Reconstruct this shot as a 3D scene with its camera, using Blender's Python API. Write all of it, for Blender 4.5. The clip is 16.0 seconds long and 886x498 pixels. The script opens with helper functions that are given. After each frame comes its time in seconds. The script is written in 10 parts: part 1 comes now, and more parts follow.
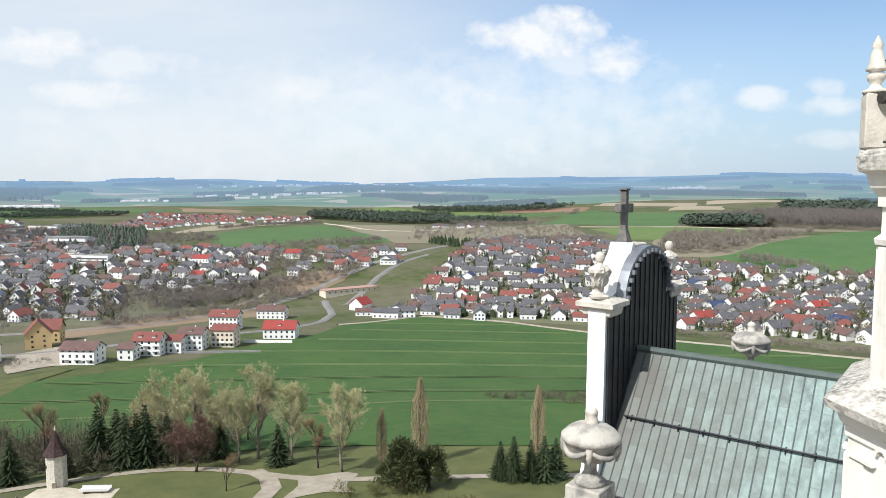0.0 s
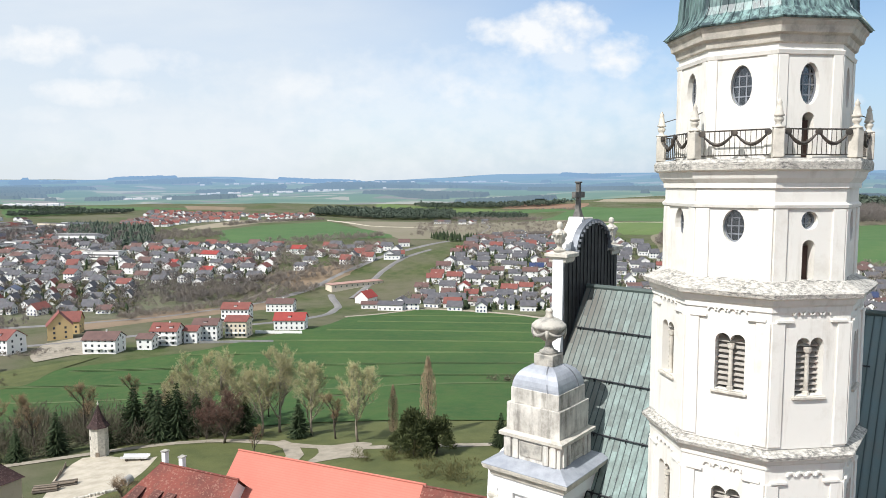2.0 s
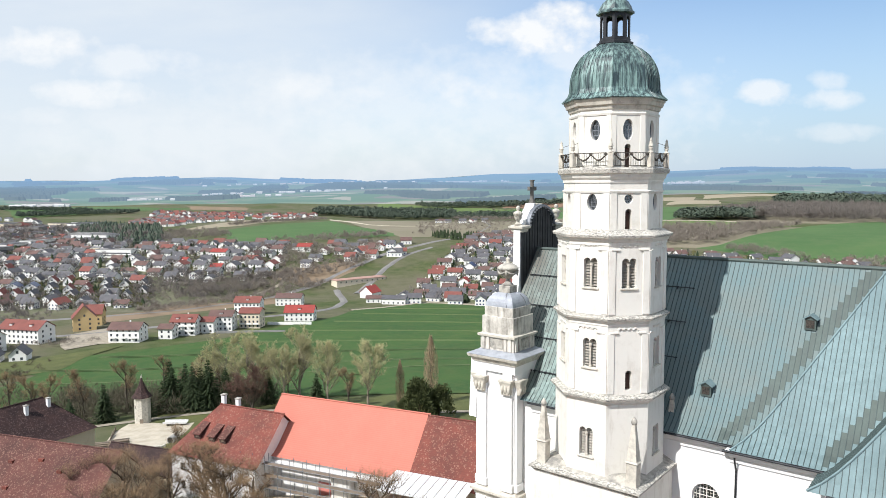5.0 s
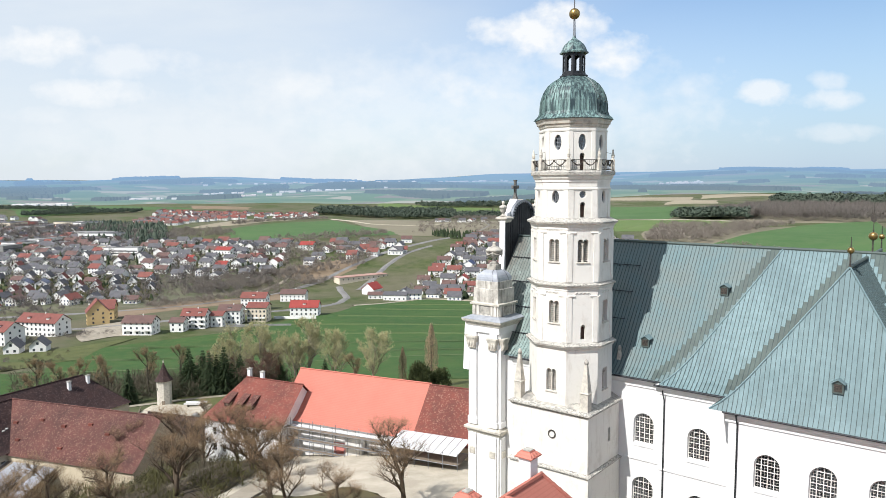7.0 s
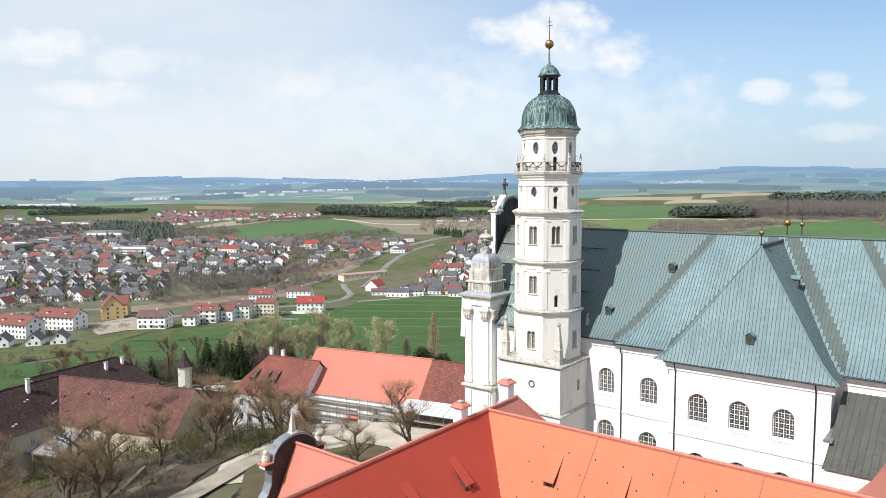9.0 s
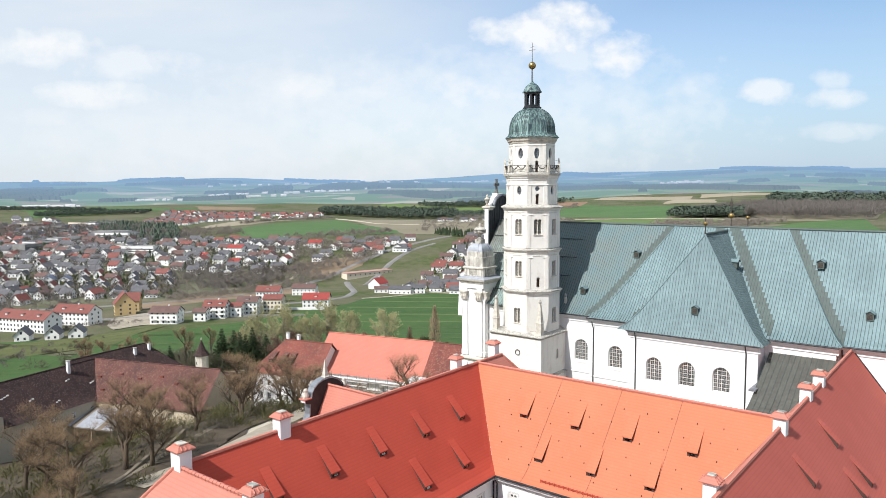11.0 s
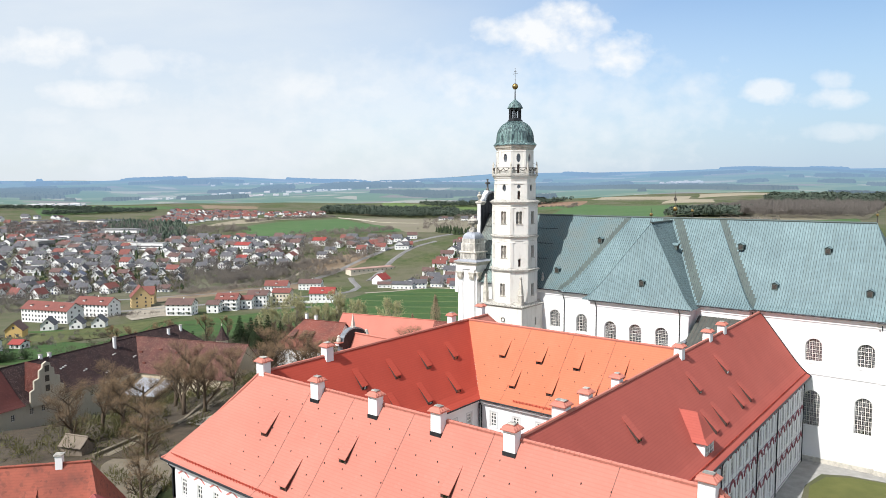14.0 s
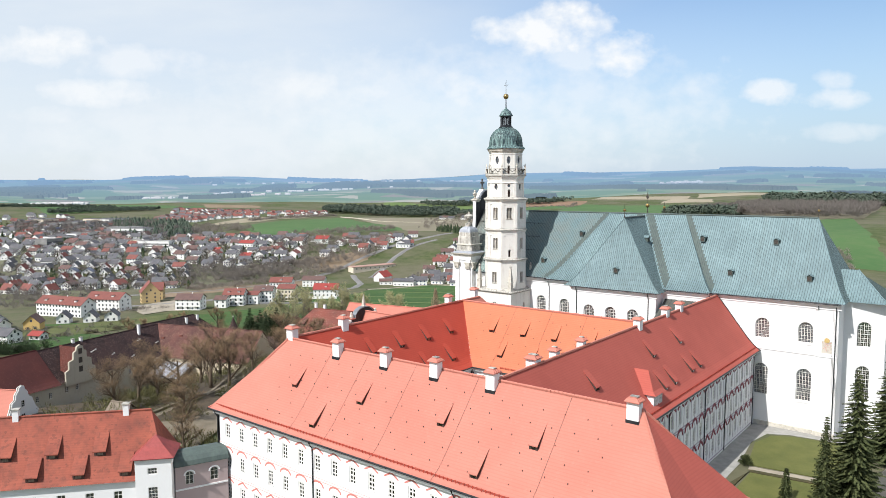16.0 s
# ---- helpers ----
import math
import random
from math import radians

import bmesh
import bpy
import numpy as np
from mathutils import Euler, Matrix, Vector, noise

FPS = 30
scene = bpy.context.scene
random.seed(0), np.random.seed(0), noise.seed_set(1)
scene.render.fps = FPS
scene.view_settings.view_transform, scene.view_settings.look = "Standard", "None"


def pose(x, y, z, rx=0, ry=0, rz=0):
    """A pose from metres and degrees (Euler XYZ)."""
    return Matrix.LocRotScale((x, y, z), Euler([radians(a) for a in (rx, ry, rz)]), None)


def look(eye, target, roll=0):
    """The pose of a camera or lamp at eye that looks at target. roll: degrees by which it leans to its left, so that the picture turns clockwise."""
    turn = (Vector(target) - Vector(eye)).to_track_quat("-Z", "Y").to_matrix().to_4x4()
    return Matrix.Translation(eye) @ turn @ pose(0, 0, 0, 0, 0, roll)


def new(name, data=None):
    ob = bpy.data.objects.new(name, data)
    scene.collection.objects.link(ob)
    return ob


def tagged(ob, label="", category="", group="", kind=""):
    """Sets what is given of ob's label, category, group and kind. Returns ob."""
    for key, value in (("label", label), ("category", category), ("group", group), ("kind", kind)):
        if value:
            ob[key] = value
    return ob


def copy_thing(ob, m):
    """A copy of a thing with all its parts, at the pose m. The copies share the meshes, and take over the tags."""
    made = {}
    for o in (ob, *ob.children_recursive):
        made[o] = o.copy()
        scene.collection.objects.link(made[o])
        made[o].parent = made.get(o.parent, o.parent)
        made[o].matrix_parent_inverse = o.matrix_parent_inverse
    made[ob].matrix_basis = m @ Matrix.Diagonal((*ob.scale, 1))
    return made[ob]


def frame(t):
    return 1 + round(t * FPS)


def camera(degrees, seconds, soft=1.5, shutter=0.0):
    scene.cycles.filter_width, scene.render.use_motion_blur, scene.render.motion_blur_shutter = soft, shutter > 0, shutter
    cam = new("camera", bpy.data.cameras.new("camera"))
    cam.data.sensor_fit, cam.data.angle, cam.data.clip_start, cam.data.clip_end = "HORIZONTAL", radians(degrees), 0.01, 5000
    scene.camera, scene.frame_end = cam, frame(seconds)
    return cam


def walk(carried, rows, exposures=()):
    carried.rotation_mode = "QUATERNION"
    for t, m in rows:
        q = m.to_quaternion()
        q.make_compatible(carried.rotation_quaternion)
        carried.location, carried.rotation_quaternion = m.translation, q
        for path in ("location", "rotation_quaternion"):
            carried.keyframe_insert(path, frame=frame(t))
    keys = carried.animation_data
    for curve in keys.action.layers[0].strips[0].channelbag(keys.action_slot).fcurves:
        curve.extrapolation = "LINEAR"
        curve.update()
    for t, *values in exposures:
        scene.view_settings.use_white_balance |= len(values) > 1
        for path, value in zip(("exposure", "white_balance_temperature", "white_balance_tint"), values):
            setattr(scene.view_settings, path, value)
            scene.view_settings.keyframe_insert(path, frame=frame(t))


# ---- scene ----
cam = camera(63.9, 16.0, 0.8)
PATH = [
    (0, (-0.968, -18.98, 43.103), (-2.196, -17.411, 42.931), 0.17),
    (0.5, (1.412, -22.491, 43.037), (0.183, -20.922, 42.863), 0.09),
    (1, (3.932, -26.257, 43.05), (2.703, -24.689, 42.871), -0.1),
    (1.5, (6.475, -29.855, 42.973), (5.245, -28.288, 42.793), -0.13),
    (2, (9.065, -33.546, 42.903), (7.834, -31.979, 42.722), -0.06),
    (2.5, (11.752, -36.991, 42.834), (10.521, -35.426, 42.652), -0.2),
    (3, (14.46, -40.476, 42.768), (13.228, -38.911, 42.586), -0.21),
    (3.5, (17.213, -43.9, 42.704), (15.981, -42.335, 42.523), -0.22),
    (4, (19.999, -47.316, 42.626), (18.767, -45.751, 42.445), -0.23),
    (4.2, (21.08, -48.676, 42.625), (19.847, -47.112, 42.444), -0.33),
    (6.3, (32.755, -63.54, 42.77), (31.524, -61.974, 42.588), -0.1),
    (6.5, (33.736, -64.757, 42.733), (32.504, -63.192, 42.551), -0.2),
    (7, (36.447, -68.139, 42.59), (35.215, -66.574, 42.408), -0.2),
    (7.5, (39.204, -71.623, 42.413), (37.97, -70.059, 42.233), -0.2),
    (8, (41.921, -75.107, 42.442), (40.687, -73.544, 42.26), -0.3),
    (8.5, (44.701, -78.503, 42.399), (43.466, -76.94, 42.218), -0.3),
    (9, (47.369, -81.801, 42.323), (46.134, -80.239, 42.141), -0.3),
    (11.3, (59.526, -96.729, 42.224), (58.288, -95.169, 42.043), -0.4),
    (11.5, (60.557, -97.972, 42.222), (59.32, -96.411, 42.04), -0.4),
    (12, (63.209, -101.191, 42.214), (61.971, -99.631, 42.032), -0.3),
    (12.5, (65.793, -104.42, 42.224), (64.554, -102.86, 42.042), -0.4),
    (13, (68.367, -107.682, 42.128), (67.128, -106.122, 41.946), -0.3),
    (13.5, (70.922, -110.806, 42.062), (69.682, -109.247, 41.88), -0.3),
    (14, (73.573, -114.004, 42.042), (72.333, -112.446, 41.86), -0.3),
    (14.5, (76.228, -117.152, 42.04), (74.987, -115.594, 41.857), -0.3),
    (15, (78.881, -120.325, 42.019), (77.64, -118.768, 41.836), -0.3),
    (15.5, (81.53, -123.487, 41.977), (80.288, -121.93, 41.794), -0.2),
    (16, (84.177, -126.59, 41.938), (82.935, -125.033, 41.755), -0.2),
]
walk(cam, [(t, look(e, a, r)) for t, e, a, r in PATH])

# ---- light ----
SUN_TO = Vector((-0.14, -0.98, 1.06)).normalized()      # towards the sun: south, a little west, midday in early spring
sun_data = bpy.data.lights.new("sun", "SUN")
sun_data.energy, sun_data.angle, sun_data.color = 4.6, radians(0.6), (1.0, 0.98, 0.96)
sun = new("sun", sun_data)
sun.matrix_world = look((0, 0, 200), Vector((0, 0, 200)) - SUN_TO)
scene.view_settings.exposure = 0.35

world = bpy.data.worlds.new("sky")
scene.world = world
world.use_nodes = True
WT = world.node_tree
WT.nodes.clear()


def wnode(kind):
    return WT.nodes.new(kind)


def wmath(op, a, b=None, clamp=False):
    n = wnode("ShaderNodeMath")
    n.operation, n.use_clamp = op, clamp
    for i, v in enumerate((a, b)):
        if v is None:
            continue
        if isinstance(v, (int, float)):
            n.inputs[i].default_value = v
        else:
            WT.links.new(v, n.inputs[i])
    return n.outputs[0]


sky = wnode("ShaderNodeTexSky")
sky.sky_type, sky.sun_disc = "NISHITA", False
sky.sun_elevation, sky.sun_rotation = math.asin(SUN_TO.z), math.atan2(SUN_TO.x, SUN_TO.y)
sky.altitude, sky.air_density, sky.dust_density, sky.ozone_density = 550, 1.0, 1.6, 1.4
coord = wnode("ShaderNodeTexCoord").outputs["Generated"]


def wdot(v):
    n = wnode("ShaderNodeVectorMath")
    n.operation = "DOT_PRODUCT"
    WT.links.new(coord, n.inputs[0])
    n.inputs[1].default_value = v
    return n.outputs["Value"]


ahead = wmath("MAXIMUM", wmath("ABSOLUTE", wdot((-0.616, 0.788, 0))), 0.12)
across = wmath("DIVIDE", wdot((0.788, 0.616, 0)), ahead)
above = wmath("DIVIDE", wdot((0, 0, 1)), ahead)
flat = wnode("ShaderNodeCombineXYZ")
for i, v in enumerate((across, above)):
    WT.links.new(v, flat.inputs[i])


def wnoise(scale, detail, rough, stretch=1.0):
    m = wnode("ShaderNodeMapping")
    m.inputs["Scale"].default_value = (1, stretch, 1)
    WT.links.new(flat.outputs[0], m.inputs[0])
    n = wnode("ShaderNodeTexNoise")
    n.inputs["Scale"].default_value, n.inputs["Detail"].default_value, n.inputs["Roughness"].default_value = scale, detail, rough
    WT.links.new(m.outputs[0], n.inputs["Vector"])
    return n.outputs["Fac"]


puff = wmath("SUBTRACT", wnoise(19, 5, 0.52, 1.35), 0.5)
lumps = wmath("SUBTRACT", wnoise(52, 4, 0.55, 1.2), 0.5)
ragged = wmath("ADD", wmath("MULTIPLY", puff, 2.7), wmath("MULTIPLY", lumps, 1.0))
veil = wnoise(2.6, 6, 0.55, 3.2)


def cloud(a, b, ra, rb, strength):
    """A heaped cloud round a direction: a crisp ragged top and a soft foot."""
    da = wmath("DIVIDE", wmath("SUBTRACT", across, a), ra)
    lift = wmath("SUBTRACT", above, b)
    db = wmath("ADD", wmath("DIVIDE", wmath("MAXIMUM", lift, 0.0), rb), wmath("DIVIDE", wmath("MINIMUM", lift, 0.0), rb * 1.25))
    r = wmath("ADD", wmath("MULTIPLY", da, da), wmath("MULTIPLY", db, db))
    edge = wmath("ADD", wmath("SUBTRACT", 1.0, r), ragged)
    return wmath("MULTIPLY", wmath("MULTIPLY", edge, 0.95, True), strength)


clouds = None
for a, b, ra, rb, st in ((0.02, 0.11, 0.42, 0.085, 0.42), (-0.35, 0.07, 0.30, 0.05, 0.3), (0.128, 0.209, 0.095, 0.030, 0.97), (0.163, 0.224, 0.060, 0.028, 0.97), (0.235, 0.178, 0.050, 0.030, 0.92), (0.175, 0.172, 0.06, 0.020, 0.55),
                         (-0.185, 0.136, 0.055, 0.026, 0.62), (-0.115, 0.126, 0.05, 0.020, 0.55), (0.025, 0.132, 0.065, 0.032, 0.62), (0.115, 0.122, 0.05, 0.018, 0.5),
                         (-0.555, 0.194, 0.085, 0.026, 0.85), (-0.44, 0.172, 0.10, 0.022, 0.55), (-0.485, 0.129, 0.085, 0.020, 0.72), (-0.56, 0.097, 0.06, 0.014, 0.4),
                         (0.436, 0.126, 0.046, 0.018, 0.7), (0.345, 0.135, 0.045, 0.020, 0.45), (0.53, 0.114, 0.06, 0.016, 0.62), (0.532, 0.142, 0.03, 0.014, 0.5),
                         (0.55, 0.072, 0.06, 0.013, 0.4), (0.26, 0.086, 0.04, 0.014, 0.4)):
    one = cloud(a, b, ra, rb, st)
    clouds = one if clouds is None else wmath("MAXIMUM", clouds, one)
haze = wmath("MULTIPLY", wmath("SUBTRACT", veil, 0.36), 2.3, True)
# second veil lies unseen past the right, added to brighten east-facing walls
left = wmath("MAXIMUM", wmath("MULTIPLY", wmath("SUBTRACT", 0.40, across), 1.6, True), wmath("MULTIPLY", wmath("SUBTRACT", across, 0.68), 1.6, True))
low = wmath("SUBTRACT", 1.0, wmath("MULTIPLY", above, 3.4), True)
thin = wmath("MULTIPLY", left, wmath("ADD", 0.8, wmath("MULTIPLY", haze, 0.4)), True)
veil_cover = wmath("MAXIMUM", wmath("MULTIPLY", thin, 0.92), wmath("MULTIPLY", low, 0.9))
hazy = wnode("ShaderNodeMix")
hazy.data_type = "RGBA"
WT.links.new(veil_cover, hazy.inputs["Factor"])
pale = wnode("ShaderNodeMix")
pale.data_type = "RGBA"
WT.links.new(wmath("MULTIPLY", wmath("MULTIPLY", wmath("ADD", across, 0.15), 1.5, True), wmath("SUBTRACT", 1.0, wmath("MULTIPLY", wmath("SUBTRACT", across, 0.68), 1.6, True))), pale.inputs["Factor"])
pale.inputs["A"].default_value = (6.2, 6.75, 7.3, 1)
pale.inputs["B"].default_value = (4.1, 5.2, 6.5, 1)
WT.links.new(pale.outputs["Result"], hazy.inputs["B"])
cover = clouds
blend = wnode("ShaderNodeMix")
blend.data_type = "RGBA"
WT.links.new(cover, blend.inputs["Factor"])
scaled = wnode("ShaderNodeMix")
scaled.data_type, scaled.blend_type = "RGBA", "MULTIPLY"
scaled.inputs["Factor"].default_value = 1
WT.links.new(sky.outputs[0], scaled.inputs["A"])
tone = wnode("ShaderNodeMix")
tone.data_type = "RGBA"
WT.links.new(wmath("MULTIPLY", wmath("SUBTRACT", across, 0.05), 1.9, True), tone.inputs["Factor"])
tone.inputs["A"].default_value = (1.24, 1.31, 1.38, 1)
tone.inputs["B"].default_value = (1.05, 1.14, 1.19, 1)
WT.links.new(tone.outputs["Result"], scaled.inputs["B"])
WT.links.new(scaled.outputs["Result"], hazy.inputs["A"])
WT.links.new(hazy.outputs["Result"], blend.inputs["A"])
blend.inputs["B"].default_value = (7.6, 7.75, 7.9, 1)
back = wnode("ShaderNodeBackground")
back.inputs["Strength"].default_value = 0.1
WT.links.new(blend.outputs["Result"], back.inputs["Color"])
WT.links.new(back.outputs[0], wnode("ShaderNodeOutputWorld").inputs[0])

# ---- materials ----
class Nodes:
    """A small helper to write a material's nodes."""

    def __init__(self, name):
        self.m = bpy.data.materials.new(name)
        self.m.use_nodes = True
        self.t = self.m.node_tree
        self.bsdf = self.t.nodes["Principled BSDF"]
        self.pos = self.t.nodes.new("ShaderNodeNewGeometry").outputs["Position"]

    def add(self, kind):
        return self.t.nodes.new(kind)

    def put(self, socket, v):
        if isinstance(v, (int, float)):
            socket.default_value = v
        elif isinstance(v, tuple):
            socket.default_value = v if len(v) == 4 or socket.type == "VECTOR" else (*v, 1)
        else:
            self.t.links.new(v, socket)

    def math(self, op, a, b=0.0, clamp=False):
        n = self.add("ShaderNodeMath")
        n.operation, n.use_clamp = op, clamp
        self.put(n.inputs[0], a)
        self.put(n.inputs[1], b)
        return n.outputs[0]

    def noise(self, scale, detail=4.0, rough=0.6, stretch=(1, 1, 1)):
        mp = self.add("ShaderNodeMapping")
        mp.inputs["Scale"].default_value = stretch
        self.put(mp.inputs[0], self.pos)
        n = self.add("ShaderNodeTexNoise")
        n.inputs["Scale"].default_value, n.inputs["Detail"].default_value, n.inputs["Roughness"].default_value = scale, detail, rough
        self.put(n.inputs["Vector"], mp.outputs[0])
        return n.outputs["Fac"]

    def wave(self, axis, period, distort=0.0):
        n = self.add("ShaderNodeTexWave")
        n.bands_direction = axis
        n.inputs["Scale"].default_value, n.inputs["Distortion"].default_value = 0.31416 / period, distort
        n.inputs["Detail Scale"].default_value = 1.0
        self.put(n.inputs["Vector"], self.pos)
        return n.outputs["Fac"]

    def mix(self, f, a, b, kind="MIX"):
        n = self.add("ShaderNodeMix")
        n.data_type, n.blend_type = "RGBA", kind
        self.put(n.inputs["Factor"], f)
        self.put(n.inputs["A"], a)
        self.put(n.inputs["B"], b)
        return n.outputs["Result"]

    def ramp(self, v, lo, hi):
        n = self.add("ShaderNodeMapRange")
        self.put(n.inputs[0], v)
        n.inputs[1].default_value, n.inputs[2].default_value = lo, hi
        return n.outputs[0]

    def random(self):
        return self.add("ShaderNodeObjectInfo").outputs["Random"]

    def island(self):
        return self.add("ShaderNodeNewGeometry").outputs["Random Per Island"]

    def done(self, colour, rough=0.8, metal=0.0, bump=None, depth=0.3, dist=0.02, spec=0.3):
        self.put(self.bsdf.inputs["Base Color"], colour)
        self.put(self.bsdf.inputs["Roughness"], rough)
        self.bsdf.inputs["Metallic"].default_value = metal
        self.bsdf.inputs["Specular IOR Level"].default_value = spec
        if bump is not None:
            b = self.add("ShaderNodeBump")
            b.inputs["Strength"].default_value, b.inputs["Distance"].default_value = depth, dist
            self.put(b.inputs["Height"], bump)
            self.put(self.bsdf.inputs["Normal"], b.outputs[0])
        return self.m


def plain(name, a, b, scale=2.0, rough=0.8, metal=0.0, fine=30.0, depth=0.2, lo=0.35, hi=0.65, stretch=(1, 1, 1), dist=0.02, spec=0.3):
    """Two tones at a large scale and grain at a fine one."""
    n = Nodes(name)
    big = n.ramp(n.noise(scale, 5, 0.6, stretch), lo, hi)
    grain = n.noise(fine, 3, 0.6)
    c = n.mix(big, a, b)
    c = n.mix(n.math("MULTIPLY", grain, 0.22), c, (0.0, 0.0, 0.0))
    return n.done(c, rough, metal, grain, depth, dist, spec)


def clay(name, a, b, c, period=0.24, old=0.0):
    """Flat clay tiles in courses; old roofs are mottled tile by tile."""
    n = Nodes(name)
    course = n.wave("Z", period)
    big = n.ramp(n.noise(0.22, 4, 0.6), 0.35, 0.68)
    small = n.noise(5.0, 3, 0.7)
    col = n.mix(big, a, b)
    v = n.add("ShaderNodeTexVoronoi")
    v.inputs["Scale"].default_value = 5.2 if old > 0.4 else 3.6
    n.put(v.inputs["Vector"], n.pos)
    sep = n.add("ShaderNodeSeparateColor")
    n.put(sep.inputs[0], v.outputs["Color"])
    spot = n.ramp(sep.outputs[0], 0.90 - 0.32 * old, 1.0)
    col = n.mix(n.math("MULTIPLY", spot, 0.25 + 0.7 * old), col, c)
    col = n.mix(n.math("MULTIPLY", n.math("SUBTRACT", 1.0, n.ramp(course, 0.0, 0.35)), 0.09), col, (0.03, 0.01, 0.008))
    col = n.mix(n.math("MULTIPLY", small, 0.22 + 0.25 * old), col, n.mix(0.6, col, (0.02, 0.01, 0.01)))
    if old > 0.25:        # weather stains
        col = n.mix(n.math("MULTIPLY", n.ramp(n.noise(0.7, 6, 0.7), 0.48, 0.70), 0.45), col, (0.085, 0.045, 0.036))
    h = n.math("ADD", course, n.math("MULTIPLY", small, 0.6))
    return n.done(col, 0.8, 0, h, 0.07, 0.03, 0.25)


def copper(name, a, b, c, brown, lo=0.36, hi=0.66, fine=1.1, gloss=0.0, older=None):
    """Weathered copper sheet: green patina with pale streaks and brown, younger patches."""
    n = Nodes(name)
    streak = n.noise(fine, 5, 0.65, (1.6, 1.6, 0.16))
    big = n.ramp(n.noise(0.16, 4, 0.6), 0.38, 0.66)
    col = n.mix(n.ramp(streak, lo, hi), a, b)
    col = n.mix(n.math("MULTIPLY", big, 0.55), col, c)
    isl = n.island()
    col = n.mix(n.math("MULTIPLY", n.ramp(isl, 0.45, 1.0), 0.17), col, brown)
    col = n.mix(n.math("MULTIPLY", n.ramp(isl, 0.55, 0.0), 0.17), col, b)
    if older:        # the nave kept its older, browner sheets; the choir was covered later
        sep = n.add("ShaderNodeSeparateXYZ")
        n.put(sep.inputs[0], n.pos)
        age = n.math("ADD", sep.outputs[0], n.math("MULTIPLY", n.math("SUBTRACT", n.noise(0.22, 4, 0.6), 0.5), 14.0))
        col = n.mix(n.ramp(age, 26.0, 17.0), col, n.mix(n.ramp(n.noise(0.3, 5, 0.65), 0.38, 0.62), *older))
    grain = n.noise(14, 4, 0.7)
    col = n.mix(n.math("MULTIPLY", grain, 0.25), col, (0.05, 0.07, 0.065))
    return n.done(col, n.math("SUBTRACT", n.ramp(streak, -0.9, 1.3), gloss), 0.0, grain, 0.15, 0.02, 0.3 + gloss)


def plaster(name, base, dirt, amount=0.5, streaks=True, lo=0.56):
    """Lime-washed render with rain streaks and worn spots."""
    n = Nodes(name)
    st = n.ramp(n.noise(1.6, 6, 0.7, (1, 1, 0.14)), lo, lo + 0.24)
    spots = n.ramp(n.noise(0.55, 6, 0.7), lo, lo + 0.24)
    f = n.math("MULTIPLY", n.math("ADD", n.math("MULTIPLY", st, 0.6 if streaks else 0.2), n.math("MULTIPLY", spots, 0.5)), amount, True)
    grain = n.noise(22, 4, 0.65)
    col = n.mix(f, base, dirt)
    col = n.mix(n.math("MULTIPLY", n.noise(3.2, 4, 0.6), 0.08), col, (0.3, 0.27, 0.22))
    return n.done(col, 0.9, 0, grain, 0.12, 0.01, 0.2)



def lichen(name, base):
    """Pale limestone grown over with dark grey lichen in small blots, denser in patches."""
    n = Nodes(name)
    patches = n.ramp(n.noise(0.9, 5, 0.65), 0.22, 0.52)
    blots = n.ramp(n.noise(5.0, 6, 0.75, (1, 1, 2.5)), 0.42, 0.60)
    drips = n.ramp(n.noise(4.0, 5, 0.7, (1, 1, 0.12)), 0.50, 0.68)
    col = n.mix(n.math("MULTIPLY", n.math("MULTIPLY", patches, blots), 0.9), base, (0.105, 0.105, 0.10))
    col = n.mix(n.math("MULTIPLY", drips, 0.55), col, (0.22, 0.205, 0.18))
    grain = n.noise(26, 4, 0.7)
    return n.done(col, 0.93, 0, grain, 0.5, 0.03, 0.2)


M = {}
M["white"] = plaster("white_plaster", (0.745, 0.74, 0.73), (0.62, 0.58, 0.50), 0.35)
M["tower"] = plaster("tower_plaster", (0.715, 0.692, 0.635), (0.42, 0.37, 0.30), 0.9, True, 0.53)
M["ledge"] = lichen("weathered_ledge", (0.57, 0.54, 0.48))
M["attic"] = plaster("streaked_attic_stone", (0.64, 0.61, 0.55), (0.24, 0.225, 0.20), 1.3, True, 0.44)
M["stone_dark"] = plain("dark_weathered_stone", (0.20, 0.19, 0.175), (0.10, 0.097, 0.09), 2.5, 0.9, 0, 18, 0.4)
M["maroon"] = plaster("dark_red_wall_paint", (0.24, 0.07, 0.085), (0.36, 0.17, 0.18), 0.7)
M["cream"] = plaster("cream_plaster", (0.55, 0.47, 0.34), (0.34, 0.29, 0.22), 0.9)
M["conv"] = plaster("convent_plaster", (0.745, 0.74, 0.735), (0.66, 0.62, 0.58), 0.3)
M["pink"] = plaster("red_wall_paint", (0.56, 0.20, 0.17), (0.66, 0.42, 0.38), 0.7)
M["red_sheet"] = plain("red_painted_sheet", (0.36, 0.072, 0.065), (0.27, 0.055, 0.05), 1.5, 0.6, 0, 14, 0.1)
M["stone"] = plain("weathered_limestone", (0.50, 0.47, 0.41), (0.24, 0.23, 0.21), 1.4, 0.92, 0, 18, 0.5, 0.42, 0.62, (1, 1, 1), 0.05)
M["stone_light"] = plain("pale_limestone", (0.62, 0.58, 0.50), (0.40, 0.37, 0.32), 1.8, 0.9, 0, 16, 0.4, 0.45, 0.7, (1, 1, 1), 0.04)
M["copper"] = copper("copper_patina", (0.132, 0.202, 0.214), (0.230, 0.325, 0.340), (0.104, 0.156, 0.170), (0.14, 0.175, 0.165), 0.30, 0.74, 1.3)
